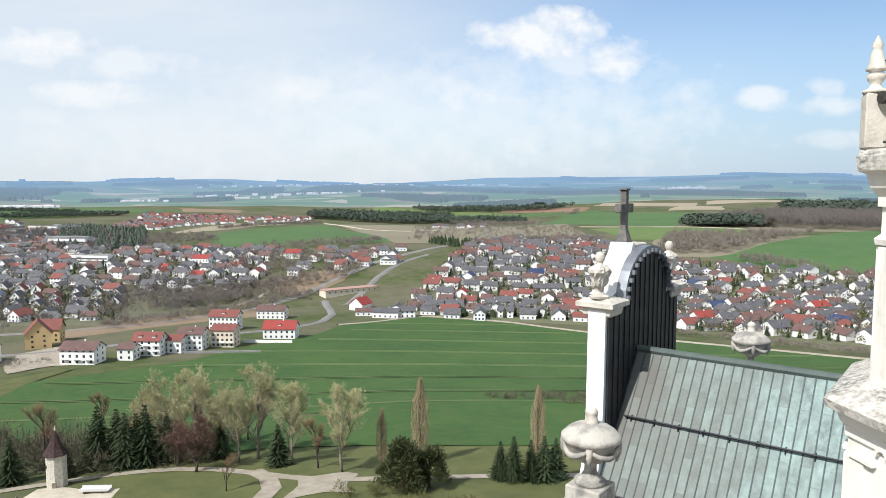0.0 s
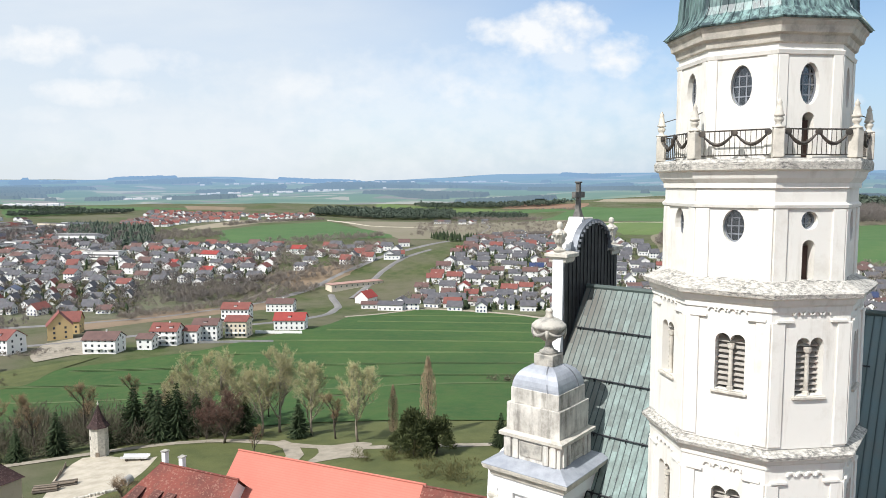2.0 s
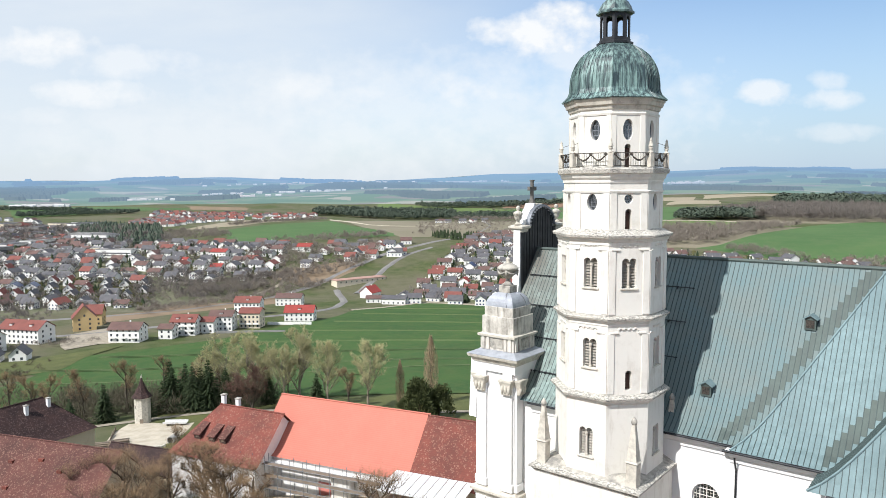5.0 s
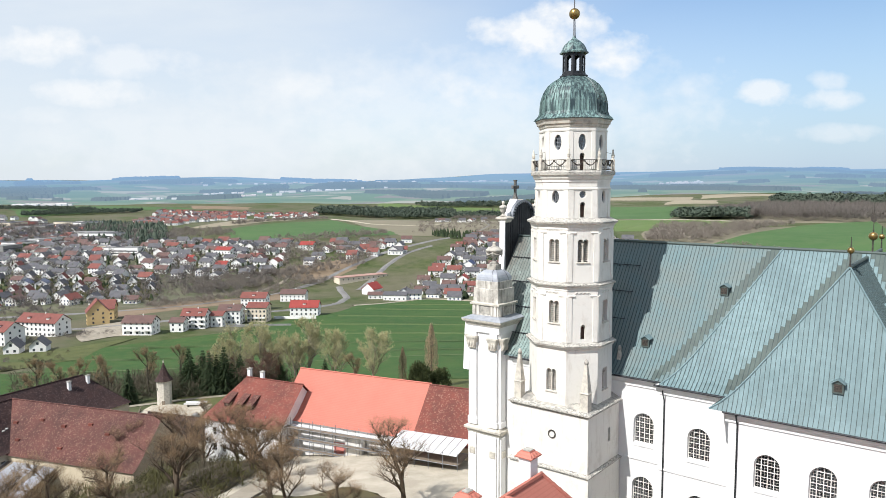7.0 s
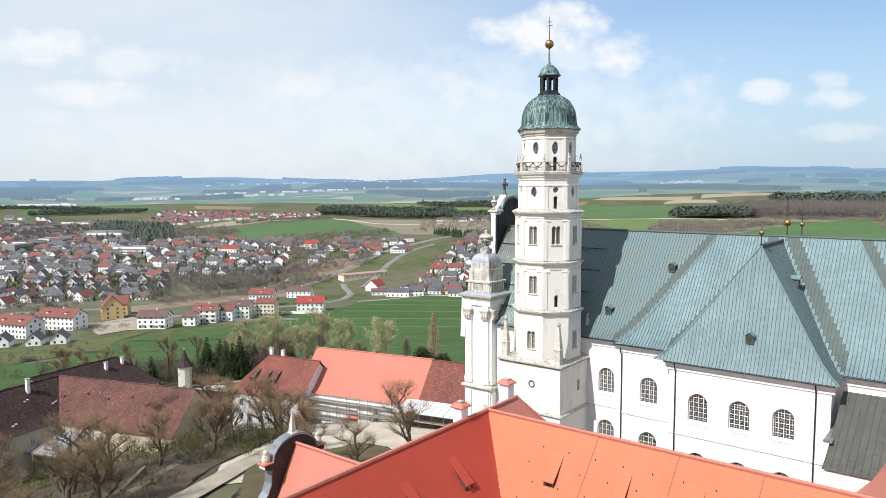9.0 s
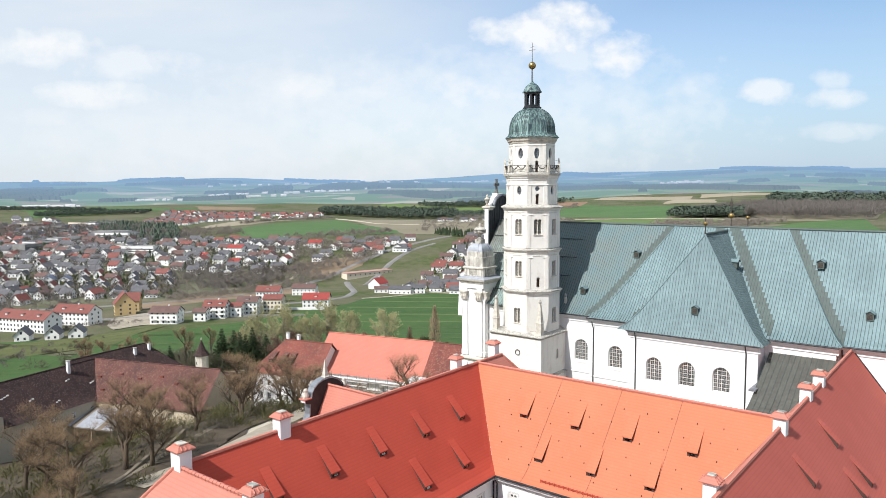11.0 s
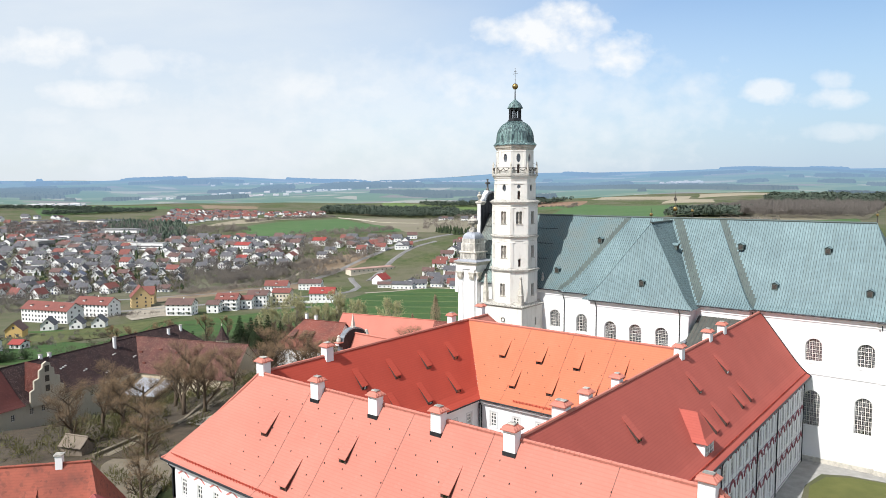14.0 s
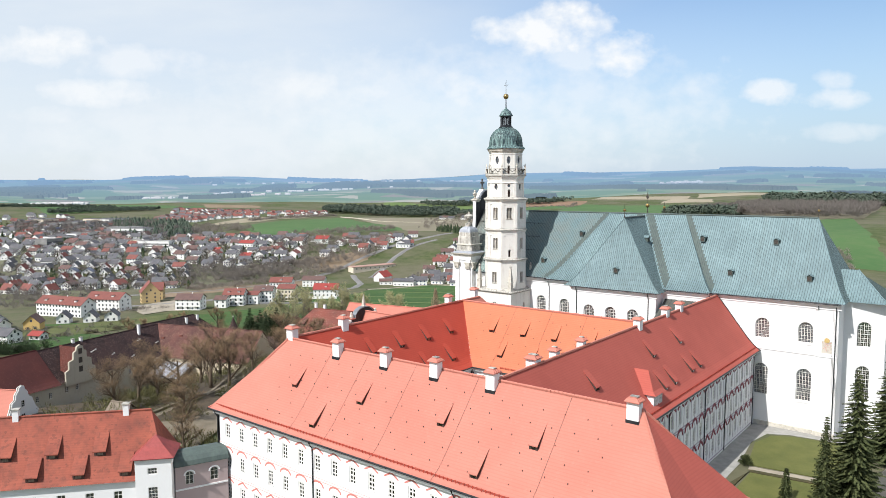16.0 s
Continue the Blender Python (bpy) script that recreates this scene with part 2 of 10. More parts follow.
M["copper_nave"] = copper("copper_patina_nave", (0.132, 0.202, 0.214), (0.230, 0.325, 0.340), (0.104, 0.156, 0.170), (0.14, 0.175, 0.165), 0.30, 0.74, 1.3, 0.0, ((0.128, 0.196, 0.206), (0.150, 0.188, 0.182)))
M["copper_seam"] = copper("copper_seam", (0.045, 0.068, 0.07), (0.075, 0.105, 0.105), (0.04, 0.06, 0.06), (0.05, 0.06, 0.055))
M["copper_brown"] = copper("copper_brown", (0.070, 0.092, 0.086), (0.105, 0.138, 0.124), (0.056, 0.068, 0.064), (0.075, 0.08, 0.068))
M["copper_dome"] = copper("copper_dome", (0.035, 0.06, 0.066), (0.25, 0.385, 0.36), (0.018, 0.028, 0.034), (0.03, 0.036, 0.036), 0.43, 0.60, 2.4, 0.2)


def sheet_copper():
    """Single copper sheets: grey-brown where rain runs off the gable, greener away from it, each a little different."""
    n = Nodes("copper_sheet")
    sep = n.add("ShaderNodeSeparateXYZ")
    n.put(sep.inputs[0], n.pos)
    r = n.random()
    wander = n.math("ADD", sep.outputs[0], n.math("MULTIPLY", n.math("SUBTRACT", n.noise(0.35, 4, 0.6), 0.5), 9.0))
    green = n.ramp(n.math("ADD", wander, n.math("MULTIPLY", r, 3.0)), -13.0, -4.0)
    streak = n.noise(1.3, 5, 0.65, (1.8, 1.8, 0.2))
    a = n.mix(r, (0.128, 0.126, 0.110), (0.160, 0.155, 0.132))
    b = n.mix(n.ramp(streak, 0.36, 0.66), n.mix(r, (0.125, 0.172, 0.162), (0.165, 0.222, 0.208)), (0.30, 0.40, 0.375))
    col = n.mix(green, a, b)
    col = n.mix(n.math("MULTIPLY", n.noise(16, 4, 0.7), 0.3), col, (0.05, 0.06, 0.055))
    return n.done(col, n.ramp(streak, -0.9, 1.3), 0.0, n.noise(3.0, 3, 0.6), 0.2, 0.02, 0.3)


M["copper_sheet"] = sheet_copper()
M["lead"] = plain("lead_sheet", (0.30, 0.32, 0.35), (0.20, 0.21, 0.23), 1.2, 0.5, 0.5, 12, 0.15)
M["lead_light"] = plain("bright_lead_sheet", (0.46, 0.48, 0.52), (0.33, 0.35, 0.39), 1.2, 0.42, 0.2, 12, 0.15)
M["dark_metal"] = plain("dark_sheet_metal", (0.030, 0.032, 0.036), (0.055, 0.057, 0.062), 1.0, 0.5, 0.5, 12, 0.15)
M["iron"] = plain("wrought_iron", (0.055, 0.052, 0.050), (0.13, 0.11, 0.09), 6.0, 0.55, 0.6, 40, 0.1)
M["gold"] = plain("gilded_copper", (0.50, 0.34, 0.12), (0.25, 0.17, 0.07), 3.0, 0.35, 0.9, 20, 0.05)
M["gold_paint"] = plain("faded_gold_paint", (0.62, 0.44, 0.16), (0.52, 0.37, 0.15), 3.0, 0.7, 0, 20, 0.05)
M["clay"] = clay("new_clay_tiles", (0.62, 0.165, 0.075), (0.52, 0.115, 0.060), (0.66, 0.24, 0.13))
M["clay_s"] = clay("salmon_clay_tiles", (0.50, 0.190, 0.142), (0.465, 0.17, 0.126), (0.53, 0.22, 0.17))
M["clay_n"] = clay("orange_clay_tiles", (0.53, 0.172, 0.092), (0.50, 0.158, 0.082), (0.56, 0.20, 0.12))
# reds of the east-facing slopes; part of their shade is in the colour
M["clay_w"] = clay("deep_red_shaded_tiles", (0.43, 0.066, 0.040), (0.39, 0.058, 0.036), (0.46, 0.085, 0.055))
M["clay_e"] = clay("dull_red_shaded_tiles", (0.42, 0.098, 0.073), (0.38, 0.088, 0.066), (0.45, 0.12, 0.09))
M["clay_mot"] = clay("weathered_red_clay_tiles", (0.35, 0.098, 0.062), (0.23, 0.066, 0.046), (0.11, 0.045, 0.035), 0.24, 0.3)
M["clay_bright"] = clay("fresh_clay_tiles", (0.50, 0.175, 0.130), (0.47, 0.16, 0.118), (0.53, 0.20, 0.15))
M["clay_old"] = clay("old_clay_tiles", (0.215, 0.062, 0.045), (0.135, 0.046, 0.036), (0.36, 0.21, 0.16), 0.24, 0.42)
M["clay_brown"] = clay("brown_clay_tiles", (0.128, 0.050, 0.040), (0.074, 0.033, 0.028), (0.30, 0.175, 0.135), 0.24, 0.52)
M["clay_maroon"] = clay("maroon_clay_tiles", (0.088, 0.026, 0.022), (0.065, 0.021, 0.019), (0.12, 0.045, 0.038), 0.24, 0.15)
M["old_wall"] = plaster("old_stained_plaster", (0.43, 0.39, 0.31), (0.26, 0.235, 0.19), 1.0)
M["clay_dark"] = clay("dark_clay_tiles", (0.040, 0.022, 0.021), (0.024, 0.016, 0.016), (0.15, 0.10, 0.09), 0.24, 0.55)
M["copper_dull"] = copper("dull_brown_copper", (0.075, 0.068, 0.058), (0.115, 0.118, 0.10), (0.055, 0.05, 0.044), (0.07, 0.062, 0.052))
M["frame"] = plain("white_window_paint", (0.78, 0.77, 0.74), (0.70, 0.68, 0.64), 3.0, 0.55, 0, 30, 0.05)
M["wood"] = plain("grey_boards", (0.26, 0.21, 0.16), (0.16, 0.13, 0.10), 2.0, 0.85, 0, 20, 0.3, 0.35, 0.65, (6, 6, 0.6))
M["wood_dark"] = plain("dark_cheek_boards", (0.085, 0.05, 0.042), (0.055, 0.035, 0.03), 2.0, 0.85, 0, 20, 0.2)
M["louvre"] = plain("louvre_boards", (0.46, 0.43, 0.385), (0.34, 0.31, 0.275), 3.0, 0.85, 0, 20, 0.2)
M["litter"] = plain("leaf_litter", (0.098, 0.073, 0.048), (0.054, 0.043, 0.030), 0.4, 0.95, 0, 5, 0.7, 0.35, 0.65, (1, 1, 1), 0.1)
M["dirt"] = plain("trodden_earth", (0.22, 0.185, 0.135), (0.15, 0.125, 0.09), 0.3, 0.95, 0, 6, 0.6)
M["gravel"] = plain("pale_gravel", (0.38, 0.335, 0.265), (0.28, 0.245, 0.19), 0.35, 0.95, 0, 9, 0.5)
M["yard_gravel"] = plain("bright_yard_gravel", (0.56, 0.50, 0.40), (0.42, 0.37, 0.29), 0.3, 0.95, 0, 8, 0.6)
M["paving"] = plain("grey_paving", (0.38, 0.37, 0.345), (0.29, 0.28, 0.26), 0.6, 0.9, 0, 8, 0.3)
M["asphalt"] = plain("asphalt", (0.24, 0.23, 0.22), (0.18, 0.172, 0.165), 0.1, 0.9, 0, 4, 0.2)
M["lawn"] = plain("lawn_grass", (0.135, 0.138, 0.040), (0.095, 0.108, 0.029), 0.25, 0.95, 0, 6, 0.6, 0.35, 0.65, (1, 1, 1), 0.08)
M["bed"] = plain("thin_grass_and_litter", (0.105, 0.095, 0.042), (0.085, 0.064, 0.040), 0.3, 0.95, 0, 6, 0.6, 0.35, 0.65, (1, 1, 1), 0.08)
M["meadow"] = plain("slope_meadow_grass", (0.116, 0.124, 0.043), (0.076, 0.090, 0.030), 0.12, 0.95, 0, 6, 0.6, 0.35, 0.65, (1, 1, 1), 0.08)
M["hedge"] = plain("clipped_hedge", (0.05, 0.05, 0.022), (0.09, 0.075, 0.035), 1.5, 0.95, 0, 10, 0.9, 0.35, 0.65, (1, 1, 1), 0.1)


def glass(name, tint, gloss):
    n = Nodes(name)
    tr, gl, mx = n.add("ShaderNodeBsdfTransparent"), n.add("ShaderNodeBsdfGlossy"), n.add("ShaderNodeMixShader")
    tr.inputs[0].default_value, gl.inputs["Roughness"].default_value = (*tint, 1), 0.06
    fr = n.add("ShaderNodeFresnel")
    fr.inputs[0].default_value = 1.5
    n.put(mx.inputs[0], n.math("MULTIPLY", fr.outputs[0], gloss, True))
    n.t.links.new(tr.outputs[0], mx.inputs[1])
    n.t.links.new(gl.outputs[0], mx.inputs[2])
    n.t.links.new(mx.outputs[0], n.t.nodes["Material Output"].inputs[0])
    return n.m


M["glass"] = glass("window_glass", (0.55, 0.58, 0.62), 3.0)

# ---- building helpers ----
def thing(name, label, category, at=None, group="", kind=""):
    ob = new(name)
    ob.empty_display_size = 0.3
    if at is not None:
        ob.matrix_world = at
    return tagged(ob, label, category, group, kind)


def mesh_of(name, bm, material, smooth=False):
    me = bpy.data.meshes.new(name)
    bmesh.ops.recalc_face_normals(bm, faces=bm.faces[:])
    bm.to_mesh(me)
    bm.free()
    me.materials.append(M[material] if isinstance(material, str) else material)
    if smooth:
        for p in me.polygons:
            p.use_smooth = True
    return me


def part(name, bm, material, parent=None, label="", at=None, smooth=False, kind=""):
    """One mesh object under a thing or a part; bm may also be a finished mesh."""
    me = bm if isinstance(bm, bpy.types.Mesh) else mesh_of(name, bm, material, smooth)
    ob = new(name, me)
    ob.parent = parent
    if at is not None:
        ob.matrix_local = at
    return tagged(ob, label, "", "", kind)


def box(bm, x0, x1, y0, y1, z0, z1, bevel=0.0):
    vs = [bm.verts.new((x, y, z)) for z in (z0, z1) for x, y in ((x0, y0), (x1, y0), (x1, y1), (x0, y1))]
    fs = [bm.faces.new([vs[i] for i in q]) for q in ((3, 2, 1, 0), (4, 5, 6, 7), (0, 1, 5, 4), (1, 2, 6, 5), (2, 3, 7, 6), (3, 0, 4, 7))]
    if bevel:
        bmesh.ops.bevel(bm, geom=list({e for f in fs for e in f.edges}), offset=bevel, segments=1, affect="EDGES")
    return bm


def B(*a, **k):
    return box(bmesh.new(), *a, **k)


def lathe(bm, profile, n=8, cx=0.0, cy=0.0, turn=22.5, corner=True, close=True):
    """Rings of n sides; with corner the radius is to the flat sides, so that an octagon has its true width."""
    k = 1 / math.cos(math.pi / n) if corner else 1.0
    rings = []
    for r, z in profile:
        if r < 1e-4:
            rings.append([bm.verts.new((cx, cy, z))])
        else:
            rings.append([bm.verts.new((cx + r * k * math.cos(radians(turn) + 2 * math.pi * i / n), cy + r * k * math.sin(radians(turn) + 2 * math.pi * i / n), z)) for i in range(n)])
    for a, b in zip(rings, rings[1:]):
        for i in range(n):
            j = (i + 1) % n
            if len(a) == 1 and len(b) == 1:
                continue
            if len(a) == 1:
                bm.faces.new((a[0], b[j], b[i]))
            elif len(b) == 1:
                bm.faces.new((a[i], a[j], b[0]))
            else:
                bm.faces.new((a[i], a[j], b[j], b[i]))
    if close:
        for ring, flip in ((rings[0], True), (rings[-1], False)):
            if len(ring) > 2:
                bm.faces.new(ring[::-1] if flip else ring)
    return bm


def prism(bm, pts, axis, lo, hi):
    """An outline of (a, b) pairs drawn out along an axis from lo to hi."""
    def at(a, b, c):
        return {"x": (c, a, b), "y": (a, c, b), "z": (a, b, c)}[axis]
    lower, upper = [bm.verts.new(at(a, b, lo)) for a, b in pts], [bm.verts.new(at(a, b, hi)) for a, b in pts]
    n = len(pts)
    bm.faces.new(lower[::-1])
    bm.faces.new(upper)
    for i in range(n):
        bm.faces.new((lower[i], lower[(i + 1) % n], upper[(i + 1) % n], upper[i]))
    return bm


def tube(bm, pts, r, n=6):
    """A round bar through points."""
    pts = [Vector(p) for p in pts]
    rings = []
    for i, p in enumerate(pts):
        d = (pts[min(i + 1, len(pts) - 1)] - pts[max(i - 1, 0)]).normalized()
        s = d.orthogonal().normalized() if i == 0 else (rings[-1][1] - d * rings[-1][1].dot(d)).normalized()
        q = d.cross(s)
        rr = r[i] if isinstance(r, (list, tuple)) else r
        rings.append(([bm.verts.new(p + (s * math.cos(2 * math.pi * k / n) + q * math.sin(2 * math.pi * k / n)) * rr) for k in range(n)], s))
    for (a, _), (b, _) in zip(rings, rings[1:]):
        for k in range(n):
            bm.faces.new((a[k], a[(k + 1) % n], b[(k + 1) % n], b[k]))
    bm.faces.new(rings[0][0][::-1])
    bm.faces.new(rings[-1][0])
    return bm


def outline(cx, z0, w, h, arch=False, oval=False):
    """The outline of an opening in a wall: square, round-headed or oval."""
    if oval:
        return [(cx + w / 2 * math.cos(a), z0 + h / 2 + h / 2 * math.sin(a)) for a in (2 * math.pi * i / 20 for i in range(20))]
    if arch:
        r = w / 2
        top = [(cx + r * math.cos(math.pi * i / 10), z0 + h - r + r * math.sin(math.pi * i / 10)) for i in range(11)]
        return [(cx - r, z0), (cx + r, z0)] + top
    return [(cx - w / 2, z0), (cx + w / 2, z0), (cx + w / 2, z0 + h), (cx - w / 2, z0 + h)]


def wall_mesh(name, border, holes, thick, material):
    """A wall in its own xz plane, outer face towards -y, with its openings cut right through."""
    bm = bmesh.new()
    for y in (0.0, thick):
        edges = []
        for loop in [border] + holes:
            vs = [bm.verts.new((a, y, b)) for a, b in loop]
            edges += [bm.edges.new((vs[i], vs[(i + 1) % len(vs)])) for i in range(len(vs))]
        bmesh.ops.triangle_fill(bm, edges=edges, use_beauty=True, use_dissolve=False)
    for loop in [border] + holes:
        for i in range(len(loop)):
            (a, b), (c, d) = loop[i], loop[(i + 1) % len(loop)]
            bm.faces.new([bm.verts.new(p) for p in ((a, 0, b), (c, 0, d), (c, thick, d), (a, thick, b))])
    bmesh.ops.remove_doubles(bm, verts=bm.verts[:], dist=0.0005)
    return mesh_of(name, bm, material)


def turn_z(x, y, deg, z=0.0):
    return pose(x, y, z, 0, 0, deg)


def grid_window(w, h, nx, nz, arch=False, oval=False, bar=0.05, depth=0.09, rim=0.08, lattice=False):
    """Frame bars and pane of a window as two meshes, its foot at the origin."""
    bm = bmesh.new()
    outer = outline(0, 0, w, h, arch, oval)
    k, c = 1 - 2 * rim / w, (0, h / 2)
    inner = [((a - c[0]) * k + c[0], (b - c[1]) * (1 - 2 * rim / h) + c[1]) for a, b in outer]
    n = len(outer)
    for y in (0.0, depth):
        o, q = [bm.verts.new((a, y, b)) for a, b in outer], [bm.verts.new((a, y, b)) for a, b in inner]
        for i in range(n):
            j = (i + 1) % n
            bm.faces.new((o[i], o[j], q[j], q[i]))
    for i in range(n):
        j = (i + 1) % n
        bm.faces.new([bm.verts.new((a, y, b)) for (a, b), y in ((inner[i], 0), (inner[j], 0), (inner[j], depth), (inner[i], depth))])

    def reach(a):
        if oval:
            t = h / 2 * math.sqrt(max(0, 1 - (2 * a / w) ** 2))
            return h / 2 - t, h / 2 + t
        return 0, (h - w / 2 + math.sqrt(max(0, (w / 2) ** 2 - a * a))) if arch else h

    def across(b):
        if oval:
            return w / 2 * math.sqrt(max(0, 1 - ((b - h / 2) / (h / 2)) ** 2))
        top = h - w / 2
        return math.sqrt(max(0, (w / 2) ** 2 - (b - top) ** 2)) if arch and b > top else w / 2
    for i in range(1, nx):
        a = -w / 2 + w * i / nx
        lo, hi = reach(a)
        box(bm, a - bar / 2, a + bar / 2, 0.015, depth - 0.015, lo + 0.01, hi - 0.01)
    for i in range(1, nz):
        b = h * i / nz
        s = across(b)
        if s > 0.1:
            box(bm, -s + 0.01, s - 0.01, 0.02, depth - 0.02, b - bar / 2, b + bar / 2)
    if lattice:        # thin bars between the main ones
        for i in range(1, nx * 2, 2):
            a = -w / 2 + w * i / (nx * 2)
            lo, hi = reach(a)
            box(bm, a - 0.009, a + 0.009, 0.03, depth - 0.03, lo + 0.01, hi - 0.01)
        for i in range(1, nz * 2, 2):
            b = h * i / (nz * 2)
            r = across(b)
            if r > 0.1:
                box(bm, -r + 0.01, r - 0.01, 0.03, depth - 0.03, b - 0.009, b + 0.009)
    pane = bmesh.new()
    prism(pane, outline(0, 0.02, w - 0.04, h - 0.04, arch, oval), "y", depth * 0.45, depth * 0.55)
    return mesh_of("window_frame", bm, "frame"), mesh_of("pane", pane, "glass")


def flare(t):
    """Height share of a roof slope at a share of its depth: shallow at the eaves."""
    for (a, p), (b, q) in zip(FLARE, FLARE[1:]):
        if t <= b:
            return p + (q - p) * (t - a) / (b - a)
    return 1.0


FLARE = [(0.0, 0.0), (0.10, 0.055), (0.20, 0.135), (0.30, 0.235), (1.0, 1.0)]
CUTS = [0.0, 0.10, 0.20, 0.30, 1.0]


def span(poly, a):
    """The stretch of depth that an outline in (along, depth) covers at one place along."""
    hits = []
    for i in range(len(poly)):
        (p, q), (r, s) = poly[i], poly[(i + 1) % len(poly)]
        if abs(p - r) < 1e-6:
            if abs(p - a) < 1e-4:
                hits += [q, s]
        elif min(p, r) - 1e-6 <= a <= max(p, r) + 1e-6:
            hits.append(q + (s - q) * (a - p) / (r - p))
    return (min(hits), max(hits)) if hits else (0, 0)


def slope(origin, along, inward, depth, z0, z1, poly, cols, thick=0.16, rib=0.0, rows=()):
    """One roof slope as a bmesh: strips of sheet or one field of tiles, following the flare.
    poly is the outline in plan, as (along, inward) pairs; cols are the places along at which it is cut."""
    bm = bmesh.new()
    o, a, b = Vector((*origin, 0)), Vector((*along, 0)), Vector((*inward, 0))

    def at(p, q, up=0.0):
        v = o + a * p + b * q
        v.z = z0 + (z1 - z0) * flare(q / depth) + up
        return v
    marks = sorted(set([c * depth for c in CUTS] + [r * depth for r in rows]))
    for c0, c1 in zip(cols, cols[1:]):
        e = min(1e-3, (c1 - c0) / 10)
        (l0, h0), (l1, h1) = span(poly, c0 + e), span(poly, c1 - e)
        lo, hi = min(l0, l1), max(h0, h1)
        qs = [lo] + [m for m in marks if lo + 0.02 < m < hi - 0.02] + [hi]
        for q0, q1 in zip(qs, qs[1:]):
            pts = []
            for p, q, l, h in ((c0, q0, l0, h0), (c1, q0, l1, h1), (c1, q1, l1, h1), (c0, q1, l0, h0)):
                v = at(p, min(max(q, l), h))
                if not pts or (v - pts[-1]).length > 0.01:
                    pts.append(v)
            if len(pts) > 2 and (pts[0] - pts[-1]).length < 0.01:
                pts.pop()
            if len(pts) > 2:
                bm.faces.new([bm.verts.new(v) for v in pts])
        if rib and h0 - l0 > 0.2:
            rq = [l0] + [m for m in marks if l0 + 0.05 < m < h0 - 0.05] + [h0]
            for q0, q1 in zip(rq, rq[1:]):
                vs = [bm.verts.new(at(c0 + s, q, u)) for q in (q0, q1) for s, u in ((-0.025, 0.0), (-0.02, rib), (0.02, rib), (0.025, 0.0))]
                for i in range(3):
                    bm.faces.new((vs[i], vs[i + 1], vs[i + 5], vs[i + 4])).material_index = 1
    return bm


def even(lo, hi, step):
    n = max(1, round((hi - lo) / step))
    return [lo + (hi - lo) * i / n for i in range(n + 1)]
# ---- lie of the land ----
FWD, RGT = (-0.616, 0.788), (0.788, 0.616)          # ahead of the abbey over the valley, and across it
SLOPE = [(-400, 0), (0, 0), (12, -0.6), (30, -3), (60, -8), (80, -14), (138, -24), (190, -29.5), (300, -41), (467, -51), (545, -54),
         (590, -50), (650, -41), (720, -33), (820, -29), (1100, -28), (1800, -30), (2050, -30),
         (2600, -18), (3200, 2), (3800, 28), (4300, 53), (4800, 80)]


def steps(table, s):
    for (a, p), (b, q) in zip(table, table[1:]):
        if s <= b:
            k = max(0.0, (s - a) / (b - a))
            return p + (q - p) * k
    return table[-1][1]


def land(x, y):
    """Height of the ground at a place."""
    u, v = FWD[0] * x + FWD[1] * y, RGT[0] * x + RGT[1] * y
    s = u + 0.45 * max(0.0, min(140.0, -v - 25)) * max(0.0, min(1.0, (420 - u) / 250))
    z = (steps(SLOPE, s - 14) + 2 * steps(SLOPE, s) + steps(SLOPE, s + 14)) / 4
    far = max(0.0, min(1.0, (u - 650) / 900))
    z += far * (9 * math.sin(u / 410 + v / 530) + 7 * math.sin(v / 290 - u / 700 + 1.3))
    z += max(0.0, min(1.0, (u - 150) / 200)) * 1.5 * math.sin(v / 70 + 0.6) * math.sin(u / 85)
    z += max(0.0, min(1.0, (v - 150) / 500)) * max(0.0, min(1.0, (u - 350) / 300)) * 10
    if u > 2000:        # tableland with low ridges, higher towards the right
        k = (u - 2000) / 2750
        z += (5 + 15 * k) * min(1.0, k * 6) * (noise.noise(Vector((v / 1300, u / 420, 2.0))) + 0.45 * noise.noise(Vector((v / 420, u / 260, 7.0))))
        z += 52 * k * k * max(0.0, min(1.0, v / u / 0.55 + 0.12))
    z -= 5.0 * max(0.0, min(1.0, (-v - 62) / 30)) * max(0.0, min(1.0, (u + 45) / 40)) * max(0.0, min(1.0, (110 - u) / 40))
    return z


def place(u, v):
    """The ground point that lies u ahead of the tower and v across."""
    x, y = FWD[0] * u + RGT[0] * v, FWD[1] * u + RGT[1] * v
    k = (RGT[1] * FWD[0] - RGT[0] * FWD[1])
    return x, y

# ---- ground ----
def sheet(name, us, vs, lift, material, kind="structure", label="", category="", smooth=True):
    """A piece of ground draped over the land; us ahead, vs(u) across."""
    me = bpy.data.meshes.new(name)
    verts, faces = [], []
    n = len(vs(us[0]))
    for u in us:
        for v in vs(u):
            x, y = place(u, v)
            verts.append((x, y, land(x, y) + lift(u)))
    for i in range(len(us) - 1):
        for j in range(n - 1):
            k = i * n + j
            faces.append((k, k + 1, k + n + 1, k + n))
    me.from_pydata(verts, [], faces)
    me.materials.append(M[material] if isinstance(material, str) else material)
    for p in me.polygons:
        p.use_smooth = smooth
    return tagged(new(name, me), label, category, "", kind)


